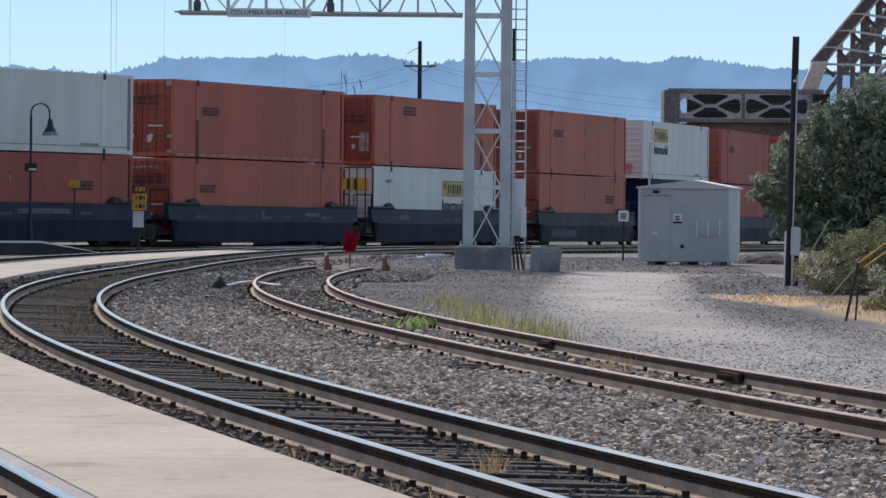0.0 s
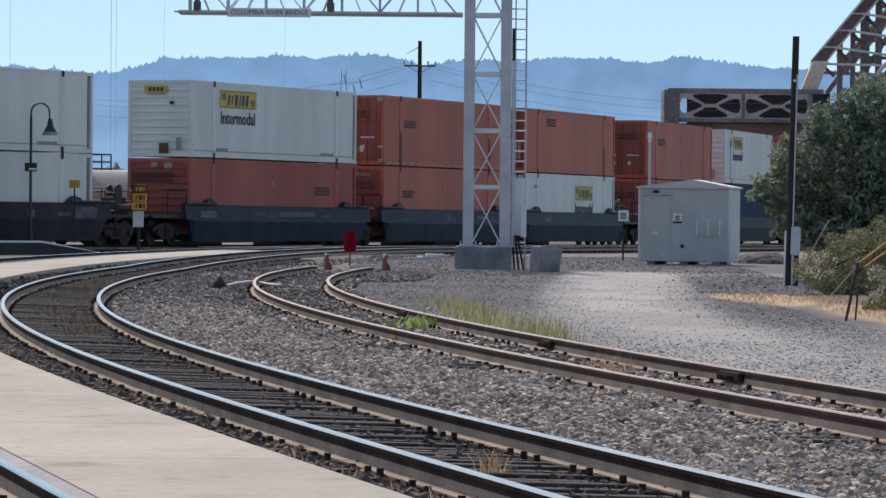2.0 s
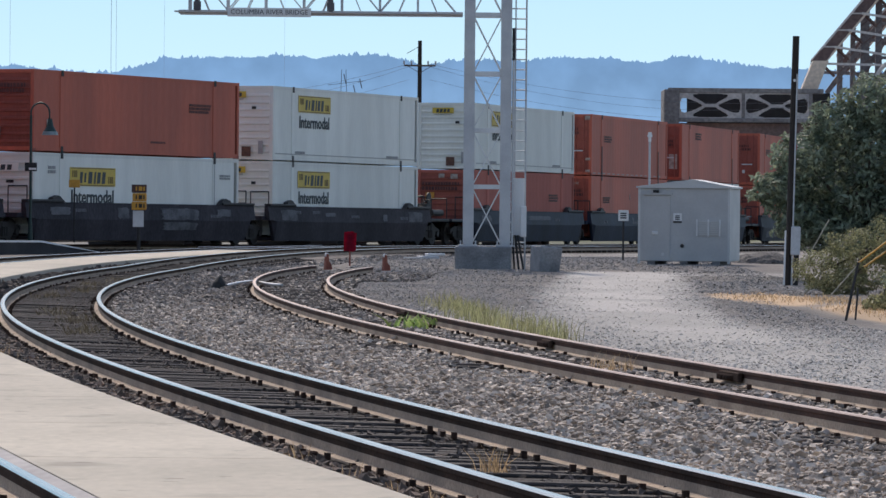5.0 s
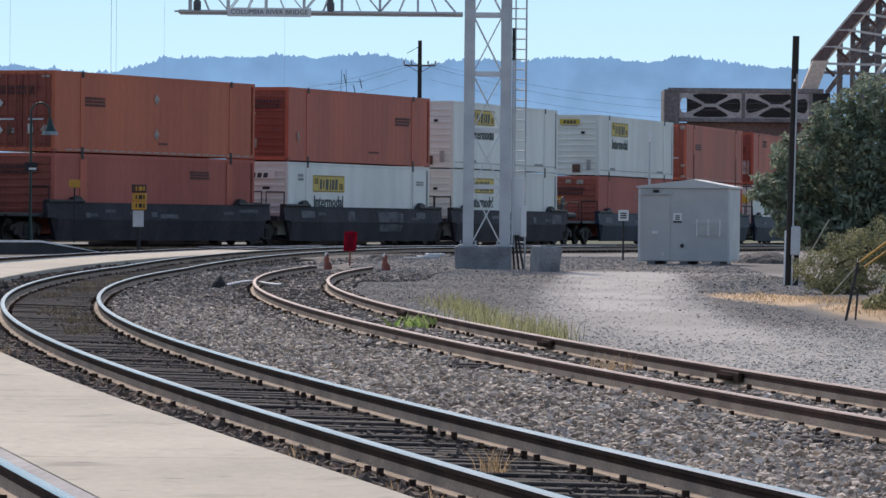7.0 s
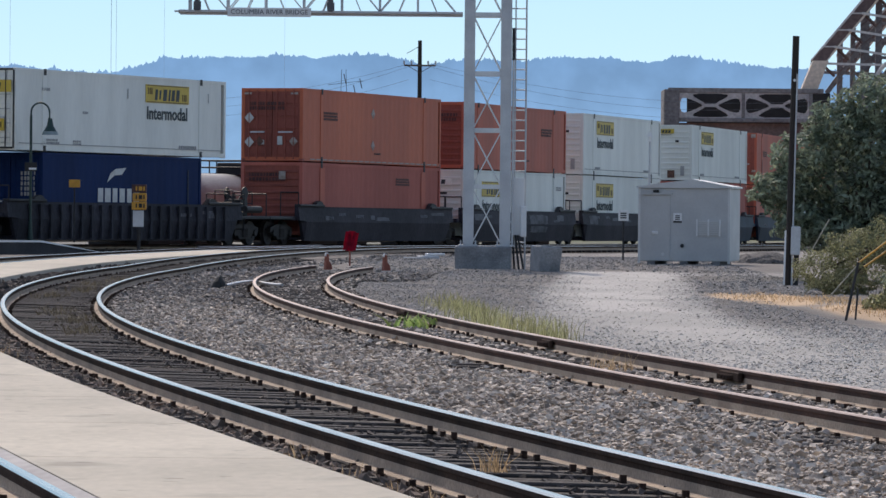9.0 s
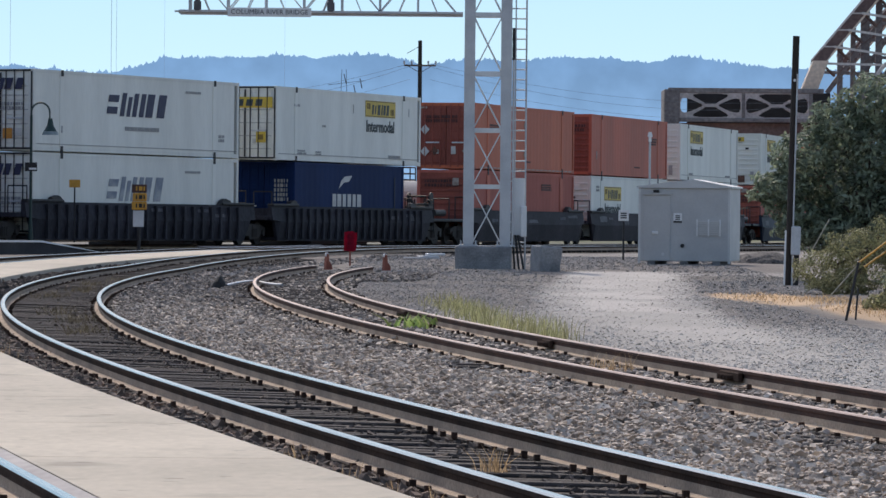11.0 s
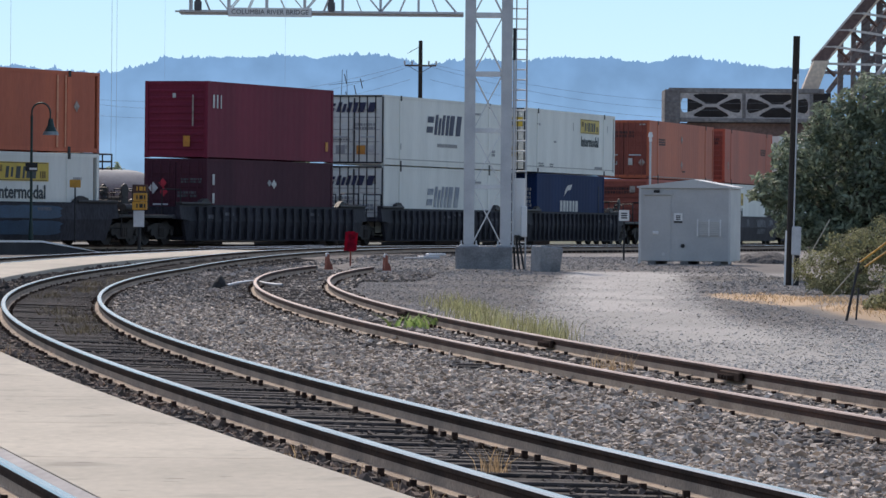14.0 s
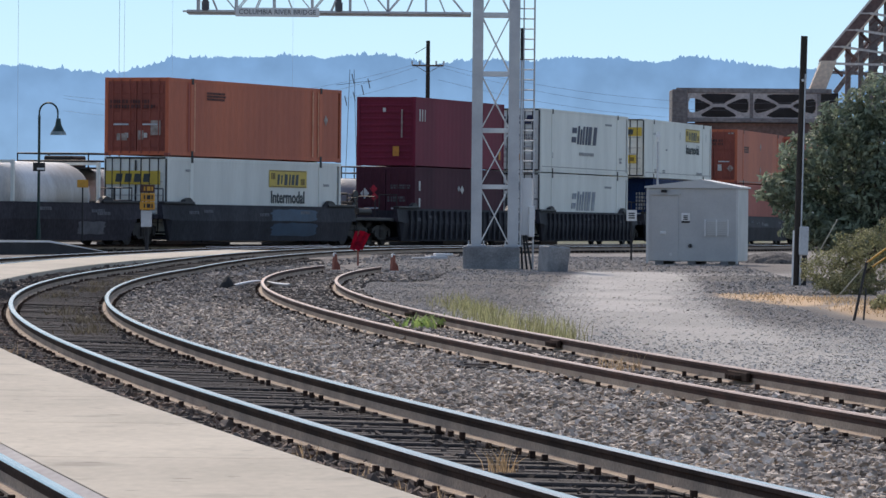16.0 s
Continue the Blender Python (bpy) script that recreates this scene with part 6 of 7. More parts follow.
    "T": (orange(ORANGE_TAN, "door", [text(-3.86, 2.29, 1.7, 0.33, MARK_DARK, 48, 3), diamond(6.5, 1.64, 0.4, 0.42, PLACARD), tag(5.2, 1.45, 0.12, 2.55, SCRAPE_ORANGE, "scraped_line"), tag(5.75, 1.45, 0.1, 2.55, SCRAPE_ORANGE, "scraped_line"), tag(-5.8, 1.45, 0.1, 2.55, SCRAPE_ORANGE, "scraped_line"), tag(-6.3, 1.45, 0.12, 2.55, ORANGE_PINK, "scraped_line"),
                                         end_text(0.15, 1.92, 1.8, 0.36, MARK_DARK, 49), end_tag(0.56, 0.69, 0.42, 0.26, PLACARD), end_tag(-0.2, 0.76, 0.22, 0.34, PLACARD), end_tag(-0.8, 1.03, 0.4, 0.54, PLACARD)]),
          white([yellow_logo(2.85, 2.19, 3.6), text(6.6, 2.0, 0.6, 0.12, PG, 50, 1), text(-6.3, 2.4, 0.5, 0.12, PG, 51, 1), end_logo(0.1, 2.1, 2.2, 0.5)], "door", "white container with barred doors and a yellow panel")),
}
# each well unit: rear corner at the start, paint, ribbed sides, coupler or joint at its ends, worn patches
ROWS = (
    ("Y", 107.0, SILL_GREY, False, "", "joint", ()),
    ("Z", 87.3, SILL_GREY, False, "", "joint", ()),
    ("E", 67.55, SILL_GREY, False, "", "joint", ()),
    ("D", 47.62, SILL_GREY, False, "", "coupler", ((-4.5, 0.55, 5.0, 0.4, STENCIL),)),
    ("C", 24.49, SILL_BLUE, False, "coupler", "joint", ((-5, 1.15, 1.4, 0.2, STENCIL),)),
    ("B", 4.8, SILL_BLUE, False, "", "joint", ((-0.4, 1.15, 0.3, 0.36, STENCIL), (4.4, 1.2, 1.6, 0.16, STENCIL))),
    ("A", -14.59, SILL_BLUE, False, "", "coupler", ((-7.0, 1.15, 1.6, 0.3, STENCIL), (1.5, 1.2, 4.0, 0.2, STENCIL))),
    ("W", -38.43, SILL_PLUM, False, "coupler", "joint", ((7.2, 1.15, 1.8, 0.45, SCRAPED), (3.6, 1.1, 0.5, 0.3, STENCIL), (-6.9, 1.15, 1.8, 0.45, SCRAPED), (-2.5, 1.2, 1.2, 0.16, STENCIL))),
    ("O", -57.76, SILL_PLUM, False, "", "joint", ((2.75, 1.14, 3.2, 0.46, SCRAPED), (2.75, 0.7, 2.9, 0.32, SCRAPED), (-1.74, 1.15, 0.9, 0.44, SCRAPED), (-6.5, 1.2, 1.6, 0.3, STENCIL), (6.4, 1.2, 1.2, 0.3, STENCIL))),
    ("P", -77.14, SILL_PLUM, False, "", "coupler", ((7.1, 1.28, 1.8, 0.14, SCRAPED), (-0.8, 1.1, 0.5, 0.2, STENCIL), (0.4, 1.05, 1.6, 0.16, STENCIL), (-6.0, 1.05, 0.4, 0.2, SCRAPED))),
    ("V", -100.64, SILL_BLACK, True, "coupler", "joint", ()),
    ("S", -120.29, SILL_BLACK, True, "", "joint", ()),
    ("R", -140.13, SILL_BLACK, True, "", "coupler", ()),
    ("T", -163.0, SILL_BLACK, False, "coupler", "joint", ((2.96, 1.15, 4.7, 0.5, PANEL_BLUE), (2.96, 0.6, 4.7, 0.55, PANEL_BLUE))),
    ("U", -182.6, SILL_PLUM, False, "", "joint", ((5.5, 0.6, 2.0, 0.5, STENCIL), (-4.0, 1.15, 3.0, 0.4, STENCIL))),
)


WELL_LABELS = {SILL_BLACK: "sooty articulated well car with deep side sills", SILL_BLUE: "blue-black articulated well car with deep side sills", SILL_GREY: "dark grey articulated well car", SILL_PLUM: "faded plum-grey articulated well car with scraped sills"}
for code, s, paint, ribs, front, rear, patches in ROWS:
    well_car(WELL_LABELS[paint], paint, s + HALF, ribs, front, rear, patches)
    for level, (label, coat, L, end, door_coat, marks, smooth) in zip((HIGH, LOW), LOADS.get(code, ())):
        container(label, coat, L, s + HALF, level, end, door_coat, marks, smooth)


# tank cars parked on the lower track behind
TANK_GREY = mat("silver_tank_paint", (0.26, 0.27, 0.27), (0.17, 0.17, 0.17), 0.5, 0.1, 0.6, 14, 0.05, 0.12, 0, (0.3, 1, 1))
TANK_WHITE = mat("white_tank_paint", (0.75, 0.74, 0.72), (0.45, 0.40, 0.35), 0.5, 0, 0.5, 14, 0.05, 0.1, 0, (1.5, 1, 0.4))


def tank_shell():
    bm = bmesh.new()
    rings = [(-7.3, 0.0), (-7.15, 0.75), (-6.8, 1.15), (-6.3, 1.35), (-5.8, 1.4), (5.8, 1.4), (6.3, 1.35), (6.8, 1.15), (7.15, 0.75), (7.3, 0.0)]
    prev = None
    for x, r in rings:
        ring = [bm.verts.new((x, r * math.cos(k * math.tau / 28), 2.55 + r * math.sin(k * math.tau / 28))) for k in range(28)] if r else [bm.verts.new((x, 0, 2.55))]
        if prev:
            for k in range(28):
                j = (k + 1) % 28
                if len(prev) == 1:
                    bm.faces.new((prev[0], ring[k], ring[j]))
                elif len(ring) == 1:
                    bm.faces.new((prev[j], prev[k], ring[0]))
                else:
                    bm.faces.new((prev[k], ring[k], ring[j], prev[j]))
        prev = ring
    bmesh.ops.recalc_face_normals(bm, faces=bm.faces)
    for f in bm.faces:
        f.smooth = True
    return bm


def walkway():
    bm = cubed(-1.3, 1.3, -1.5, 1.5, 3.92, 3.98)
    for x in (-1.3, 0.5, 1.3):
        for y in (-1.5, 1.5):
            rod(bm, (x, y, 3.9), (x, y, 4.5), 0.03, 6)
    for z in (4.22, 4.5):
        for y in (-1.5, 1.5):
            rod(bm, (-1.3, y, z), (1.3, y, z), 0.03, 6)
        for x in (-1.3, 1.3):
            rod(bm, (x, -1.5, z), (x, 1.5, z), 0.03, 6)
    box(bm, -0.9, 0.3, -0.6, 0.6, 3.95, 4.42, 0.05)
    return bm


def tank_car(paint, label, s_mid):
    th = empty("tank_car", label, "tank car", group="tank cars behind the train")
    mesh_part("tank", kept(("tank", paint.name), tank_shell), paint, th)
    mesh_part("dome", kept(("dome",), lambda: rodded((0, 0, 3.9), (0, 0, 4.35), 0.45, 16)), DARK_METAL, th)
    stuffed(mesh_part("walkway", kept(("walkway",), walkway), DARK_METAL, th))
    for x0, x1 in ((-8.2, -5.0), (5.0, 8.2)):
        mesh_part("underframe", kept(("underframe", x0), lambda: cubed(x0, x1, -1.3, 1.3, 1.0, 1.2)), DARK_METAL, th)
    for k in (-1, 1):
        mesh_part("end_rail", kept(("end_rail",), lambda: rod(rod(rodded((8.0, -1.3, 1.2), (8.0, -1.3, 2.3), 0.03, 6), (8.0, 1.3, 1.2), (8.0, 1.3, 2.3), 0.03, 6), (8.0, -1.3, 2.3), (8.0, 1.3, 2.3), 0.03, 6)), DARK_METAL, th, "", Matrix.Rotation(0 if k > 0 else math.pi, 4, "Z"))
    x, y, a = through_line(s_mid, 5.0)
    th.matrix_basis = pose(x, y, rail_z(y) - 1.1, 0, 0, 90 - math.degrees(a))
    for k in (-1, 1):
        truck(th, 6.4 * k, False)


for k in range(6):
    tank_car(TANK_GREY, "grey tank car parked behind the passing train", -26.6 + k * 17.4)


def iso_tank(s_mid):
    """A short tank in a box frame, riding in the last well."""
    th = empty("tank_container", "white streaked tank container riding in a well car", "tank container")
    bm = bmesh.new()
    prev = None
    for x, r in ((-2.85, 0.3), (-2.75, 0.8), (-2.5, 1.1), (-2.2, 1.18), (2.2, 1.18), (2.5, 1.1), (2.75, 0.8), (2.85, 0.3)):
        ring = [bm.verts.new((x, r * math.cos(k * math.tau / 24), 1.38 + r * math.sin(k * math.tau / 24))) for k in range(24)]
        if prev:
            for k in range(24):
                bm.faces.new((prev[k], ring[k], ring[(k + 1) % 24], prev[(k + 1) % 24]))
        else:
            bm.faces.new(ring)
        prev = ring
    bm.faces.new(prev[::-1])
    bmesh.ops.recalc_face_normals(bm, faces=bm.faces)
    for f in bm.faces:
        f.smooth = True
    part("tank", bm, TANK_WHITE, th)
    for sx in (-1, 1):
        for sy in (-1, 1):
            part("corner_post", cubed(sx * 2.98 - 0.06, sx * 2.98 + 0.06, sy * 1.16 - 0.06, sy * 1.16 + 0.06, 0, 2.59, 0.01), C_WHITE, th)
        part("end_bar", cubed(sx * 2.98 - 0.05, sx * 2.98 + 0.05, -1.1, 1.1, 2.48, 2.58), C_WHITE, th)
        part("end_bar", cubed(sx * 2.98 - 0.05, sx * 2.98 + 0.05, -1.1, 1.1, 0.02, 0.14), C_WHITE, th)
    for sy in (-1, 1):
        part("side_bar", cubed(-2.92, 2.92, sy * 1.16 - 0.05, sy * 1.16 + 0.05, 0.02, 0.14), C_WHITE, th)
    TRAIN.append((th, s_mid, LOW, 0.0))


iso_tank(-170.8)


def motions():
    """The train rolls along the through line at an even speed; its wheels turn."""
    times = [float(k) for k in range(17)]
    for th, s_mid, level, left in TRAIN:
        rows = []
        for t in times:
            x, y, a = through_line(s_mid + SPEED * t, left)
            rows.append((t, pose(x, y, rail_z(y) + level, 0, math.degrees(math.atan(0.0039 * math.cos(a))) if 120 < y < 330 else 0, 90 - math.degrees(a))))
        walk(th, rows)
    # the flag lifts towards the train's way in the gusts at 1, 8 and from 14 seconds on
    for cloth, k in FLAG:
        rows = []
        for q in range(33):
            t = q * 0.5
            gust = math.exp(-((t - 0.0) / 0.7) ** 2) * 0.5 + math.exp(-((t - 8.2) / 1.2) ** 2) * 0.7 + math.exp(-((t - 11.8) / 0.6) ** 2) * 0.5 + min(max((t - 13.6) / 2.2, 0), 1)
            a = gust * (17 + 3 * k) + 2 * math.sin(5.1 * t + 0.5 * k)
            rows.append((t, pose(0.03 * gust * k, -0.03 - 0.012 * k, 0.75 + 0.03 * gust * k, 0, a, 5 * math.sin(3.7 * t + 0.6 * k))))
        walk(cloth, rows)
    # the wheels turn by a quarter less than a right angle from row to row
    step = 1 / 15
    turns = [(k * step, math.degrees(SPEED * k * step / 0.46) % 360) for k in range(241)]
    for w in WHEELS:
        at = w.location.copy()
        walk(w, [(t, pose(at.x, at.y, at.z, 0, a, 0)) for t, a in turns])


# ---------------------------------------------------------------- plants
def leaf_material(name, a, b):
    m = mat(name, a, b, 0.6, 0, 1.5, 30, 0, 0.2, 0, (1, 1, 1), 0.55)
    N, L = m.node_tree.nodes, m.node_tree.links
    b, out = N["Principled BSDF"], N["Material Output"]
    tr = N.new("ShaderNodeBsdfTranslucent")
    L.new(b.inputs["Base Color"].links[0].from_socket, tr.inputs["Color"])
    ms = N.new("ShaderNodeMixShader")
    ms.inputs[0].default_value = 0.45
    L.new(b.outputs[0], ms.inputs[1])
    L.new(tr.outputs[0], ms.inputs[2])
    L.new(ms.outputs[0], out.inputs["Surface"])
    b.inputs["Specular IOR Level"].default_value = 0.35
    b.inputs["Roughness"].default_value = 0.5
    return m


LEAF = leaf_material("broad_leaf", (0.30, 0.345, 0.245), (0.165, 0.205, 0.14))
LEAF_OLIVE = leaf_material("olive_leaf", (0.31, 0.30, 0.16), (0.21, 0.22, 0.11))
LEAF_BRIGHT = leaf_material("bright_weed", (0.28, 0.36, 0.12), (0.2, 0.3, 0.09))
STRAW = leaf_material("dry_straw", (0.52, 0.38, 0.23), (0.42, 0.29, 0.16))
STRAW_BROWN = leaf_material("brown_weed", (0.13, 0.11, 0.075), (0.095, 0.085, 0.06))
GRASS = leaf_material("roadside_grass", (0.36, 0.34, 0.18), (0.24, 0.25, 0.12))
# far-off leaves: haze is put into the paler green
LEAF_HAZY = leaf_material("pale_hazy_leaf", (0.46, 0.52, 0.36), (0.34, 0.4, 0.27))
BARK = mat("bark", (0.1, 0.08, 0.06), (0.07, 0.055, 0.045), 0.9, 0, 3, 20, 0.5, 0.3)


def leaf_cloud(rg, centres, radii, count, size):
    """Leaf blades on and inside lobes: vertex and face arrays, each blade bent along its middle."""
    V, Fc = [], []
    lobes = rg.integers(0, len(centres), count)
    d = rg.normal(size=(count, 3))
    d /= np.linalg.norm(d, axis=1)[:, None]
    rad = rg.uniform(0.35, 1.0, count) ** 0.45
    lump = 1 + 0.25 * np.sin(d[:, 0] * 7 + lobes) * np.cos(d[:, 2] * 6 + lobes * 2)
    c = centres[lobes] + d * radii[lobes] * (rad * lump)[:, None]
    for k in range(count):
        n = Vector(d[k] + rg.normal(size=3) * 0.7 + np.array((0, 0, 0.4))).normalized()
        t = n.cross(Vector(rg.normal(size=3))).normalized()
        b = n.cross(t)
        s = size * rg.uniform(0.6, 1.35)
        p = Vector(c[k])
        i = len(V)
        V += [p - t * s, p - b * s * 0.42 + n * s * 0.12, p + t * s, p + b * s * 0.42 + n * s * 0.12]
        Fc += [(i, i + 1, i + 2), (i, i + 2, i + 3)]
    return V, Fc


def tree(name, label, base, lobes, count, size, material, seed):
    th = empty(name, label, "tree" if name == "tree" else "shrub", Matrix.Translation(base))
    rg = np.random.default_rng(seed)
    centres = np.array([l[:3] for l in lobes], float)
    radii = np.array([l[3:6] for l in lobes], float)
    bm = bmesh.new()
    rod(bm, (0, 0, -0.2), (0.05, 0, 1.2), 0.13, 8, 0.1)
    for c in centres:
        m = Vector((0.05 + c[0] * 0.25, c[1] * 0.25, 1.0 + 0.35 * max(0, c[2] - 1)))
        rod(bm, (0.03, 0, 0.7), m, 0.07, 6, 0.05)
        rod(bm, m, Vector(c), 0.05, 6, 0.015)
    part("trunk", bm, BARK, th)
    V, Fc = leaf_cloud(rg, centres, radii, count, size)
    me = bpy.data.meshes.new("crown")
    me.from_pydata([tuple(v) for v in V], [], Fc)
    c = mesh_part("crown", me, material, th)
    c["kind"] = "stuff"
    return th


tree("tree", "dark green broad-leaved tree overhanging the service road", (10.6, 123, -0.2),
     [(-1.5, 0, 3.1, 0.9, 0.9, 0.75), (-2.0, 0.2, 2.3, 0.85, 0.8, 0.5), (-1.4, 0, 1.5, 0.95, 0.8, 0.6), (-0.6, 0, 3.9, 0.8, 0.8, 0.7), (0.3, 0, 4.5, 0.9, 0.9, 0.75), (0.4, -0.2, 3.2, 1.1, 1.0, 0.8), (1.4, 0, 4.6, 1.0, 1.0, 0.8), (1.4, 0, 3.4, 1.1, 1.0, 0.9),
      (0.0, -0.1, 2.2, 1.1, 1.0, 0.8), (1.2, 0, 2.0, 1.2, 1.0, 0.9), (-0.5, 0, 1.2, 1.0, 0.9, 0.6), (0.8, 0, 1.0, 1.3, 1.0, 0.7), (2.2, 0, 2.6, 1.2, 1.0, 1.4), (2.3, 0, 1.2, 1.2, 1.0, 0.9), (2.4, 0, 4.4, 1.0, 1.0, 0.9),
      (-0.5, 1.2, 2.8, 1.3, 1.0, 1.0), (0.8, 1.3, 3.6, 1.3, 1.0, 1.0), (0.6, 1.3, 1.7, 1.5, 1.0, 1.0), (2.0, 1.3, 3.4, 1.3, 1.0, 1.2), (2.1, 1.3, 1.6, 1.3, 1.0, 1.1), (-1.1, 1.0, 1.6, 1.0, 0.9, 0.8)], 30000, 0.095, LEAF, 3)
tree("shrub", "olive green brambles and tall weeds on the verge", (9.5, 103, -0.2),
     [(-1.4, 0, 0.5, 0.75, 0.7, 0.5), (-0.7, 0, 0.85, 0.8, 0.8, 0.55), (0.2, 0, 1.05, 0.9, 0.8, 0.6), (1.1, 0, 0.9, 0.9, 0.8, 0.7), (0.5, -1, 0.3, 1.0, 0.8, 0.4), (-1.0, -0.6, 0.2, 0.7, 0.6, 0.3)], 24000, 0.03, LEAF_OLIVE, 5)
tree("shrub", "dark green shrub among dry grass on the verge", (9.6, 98, -0.2),
     [(0.0, 0, 0.3, 0.75, 0.6, 0.55), (0.8, 0, 0.45, 0.8, 0.6, 0.7), (1.6, 0, 0.6, 0.9, 0.6, 0.8)], 4500, 0.07, LEAF, 6)
tree("shrub", "dry green brush spilling over the straw verge", (8.15, 86.5, -0.22),
     [(-0.35, 0, 0.1, 0.35, 0.5, 0.2), (0.1, 0, 0.25, 0.5, 0.5, 0.35), (0.6, 0, 0.4, 0.6, 0.5, 0.5)], 3500, 0.04, LEAF_OLIVE, 9)
tree("tree", "pale green distant tree behind the train", (-7.75, 262, -0.8),
     [(0, 0, 4.6, 0.55, 0.6, 1.5), (0.2, 0, 3.2, 0.8, 0.8, 1.4), (-0.3, 0, 2.4, 0.8, 0.8, 1.3), (0.5, 0, 1.5, 0.9, 0.9, 1.0)], 5000, 0.13, LEAF_HAZY, 8)
tree("tree", "pale green distant tree behind the parked tank cars", (-18.2, 268, -0.8),
     [(0, 0, 3.6, 0.7, 0.7, 1.0), (0.8, 0, 3.2, 0.8, 0.7, 1.1), (-0.8, 0, 2.8, 0.9, 0.8, 1.1), (0, 0, 1.8, 1.3, 0.9, 1.0)], 5000, 0.13, LEAF_HAZY, 18)



def blades(name, label, category, spots, count, height, lean, width, material, seed):
    """Grass: narrow bent blades round given spots (x, y, spread x, spread y)."""
    rg = np.random.default_rng(seed)
    V, Fc = [], []
    for x, y, sx, sy, share in spots:
        for _ in range(int(count * share)):
            px, py = x + rg.normal() * sx, y + rg.normal() * sy
            h = height * rg.uniform(0.4, 1.2)
            a = rg.uniform(0, math.tau)
            l = lean * rg.uniform(0.1, 1) * h
            dx, dy = math.cos(a) * l, math.sin(a) * l
            w = width * rg.uniform(0.6, 1.3)
            z = ground_z(px, py)
            i = len(V)
            V += [(px - w, py, z), (px + w, py, z), (px + dx * 0.35 + w * 0.8, py + dy * 0.35, z + h * 0.6), (px + dx * 0.35 - w * 0.8, py + dy * 0.35, z + h * 0.6), (px + dx, py + dy, z + h)]
            Fc += [(i, i + 1, i + 2, i + 3), (i + 3, i + 2, i + 4)]
    me = bpy.data.meshes.new(name)
    me.from_pydata(V, [], Fc)
    tagged(mesh_part(name, me, material), label, category, kind="stuff")


blades("tall_grass", "tall green and yellow grass beside the siding", "grass", [(1.55, 64.5, 0.12, 0.8, 0.7), (1.3, 66.5, 0.14, 0.9, 1.0), (1.0, 69, 0.14, 1.0, 1.0), (0.68, 72, 0.14, 1.1, 1.0), (0.5, 75, 0.14, 1.2, 0.8)], 120, 0.3, 0.6, 0.005, GRASS, 1)
blades("low_grass", "thin grass fading into the gravel beside the siding", "grass", [(0.45, 79, 0.2, 2, 1.0), (0.25, 84, 0.2, 2, 1.0), (0.0, 89, 0.25, 3, 0.7)], 220, 0.17, 0.8, 0.005, GRASS, 2)
blades("bright_weed", "bright green broad-leaved weed between the siding rails", "weed", [(-0.45, 68.6, 0.12, 0.2, 1.0), (-0.2, 68.8, 0.1, 0.2, 0.6)], 30, 0.24, 1.7, 0.02, LEAF_BRIGHT, 3)
blades("dry_grass", "dry straw-coloured grass along the verge", "grass", [(6.45, 98, 0.4, 2.5, 0.6), (7.5, 84, 0.4, 3, 0.7), (7.6, 95, 0.4, 2, 1.0), (8.3, 90, 0.6, 3, 1)], 420, 0.075, 1.4, 0.006, STRAW, 4)
blades("straw_tuft", "dry pale tufts of grass in the tracks", "grass", [(line_1(30.6) + 0.05, 30.6, 0.05, 0.12, 0.8), (line_2(50.8) + 0.3, 50.8, 0.12, 0.35, 1.2), (line_1(60) - 0.25, 52.0, 0.06, 0.5, 0.4)], 60, 0.22, 0.9, 0.004, STRAW, 5)
blades("track_weeds", "sparse brown and green weeds between the rails", "weeds", [(line_1(y) + d, y, 0.15, 1.0, 1.0) for y, d in ((88, -0.2), (95, 0.1), (102, -0.1), (108, 0.2), (70, 0.3), (64, 0.2), (75, 0.1))], 120, 0.18, 1.3, 0.006, STRAW_BROWN, 6)
blades("ballast_weeds", "small dry weeds at the rail foot", "weeds", [(line_1(y) - 1.15, y, 0.06, 0.3, 1.0) for y in (26.2, 27.6, 29, 31)] + [(line_2(y) + 1.0, y, 0.05, 0.4, 1) for y in (46.5, 52)], 16, 0.2, 0.5, 0.004, STRAW, 7)


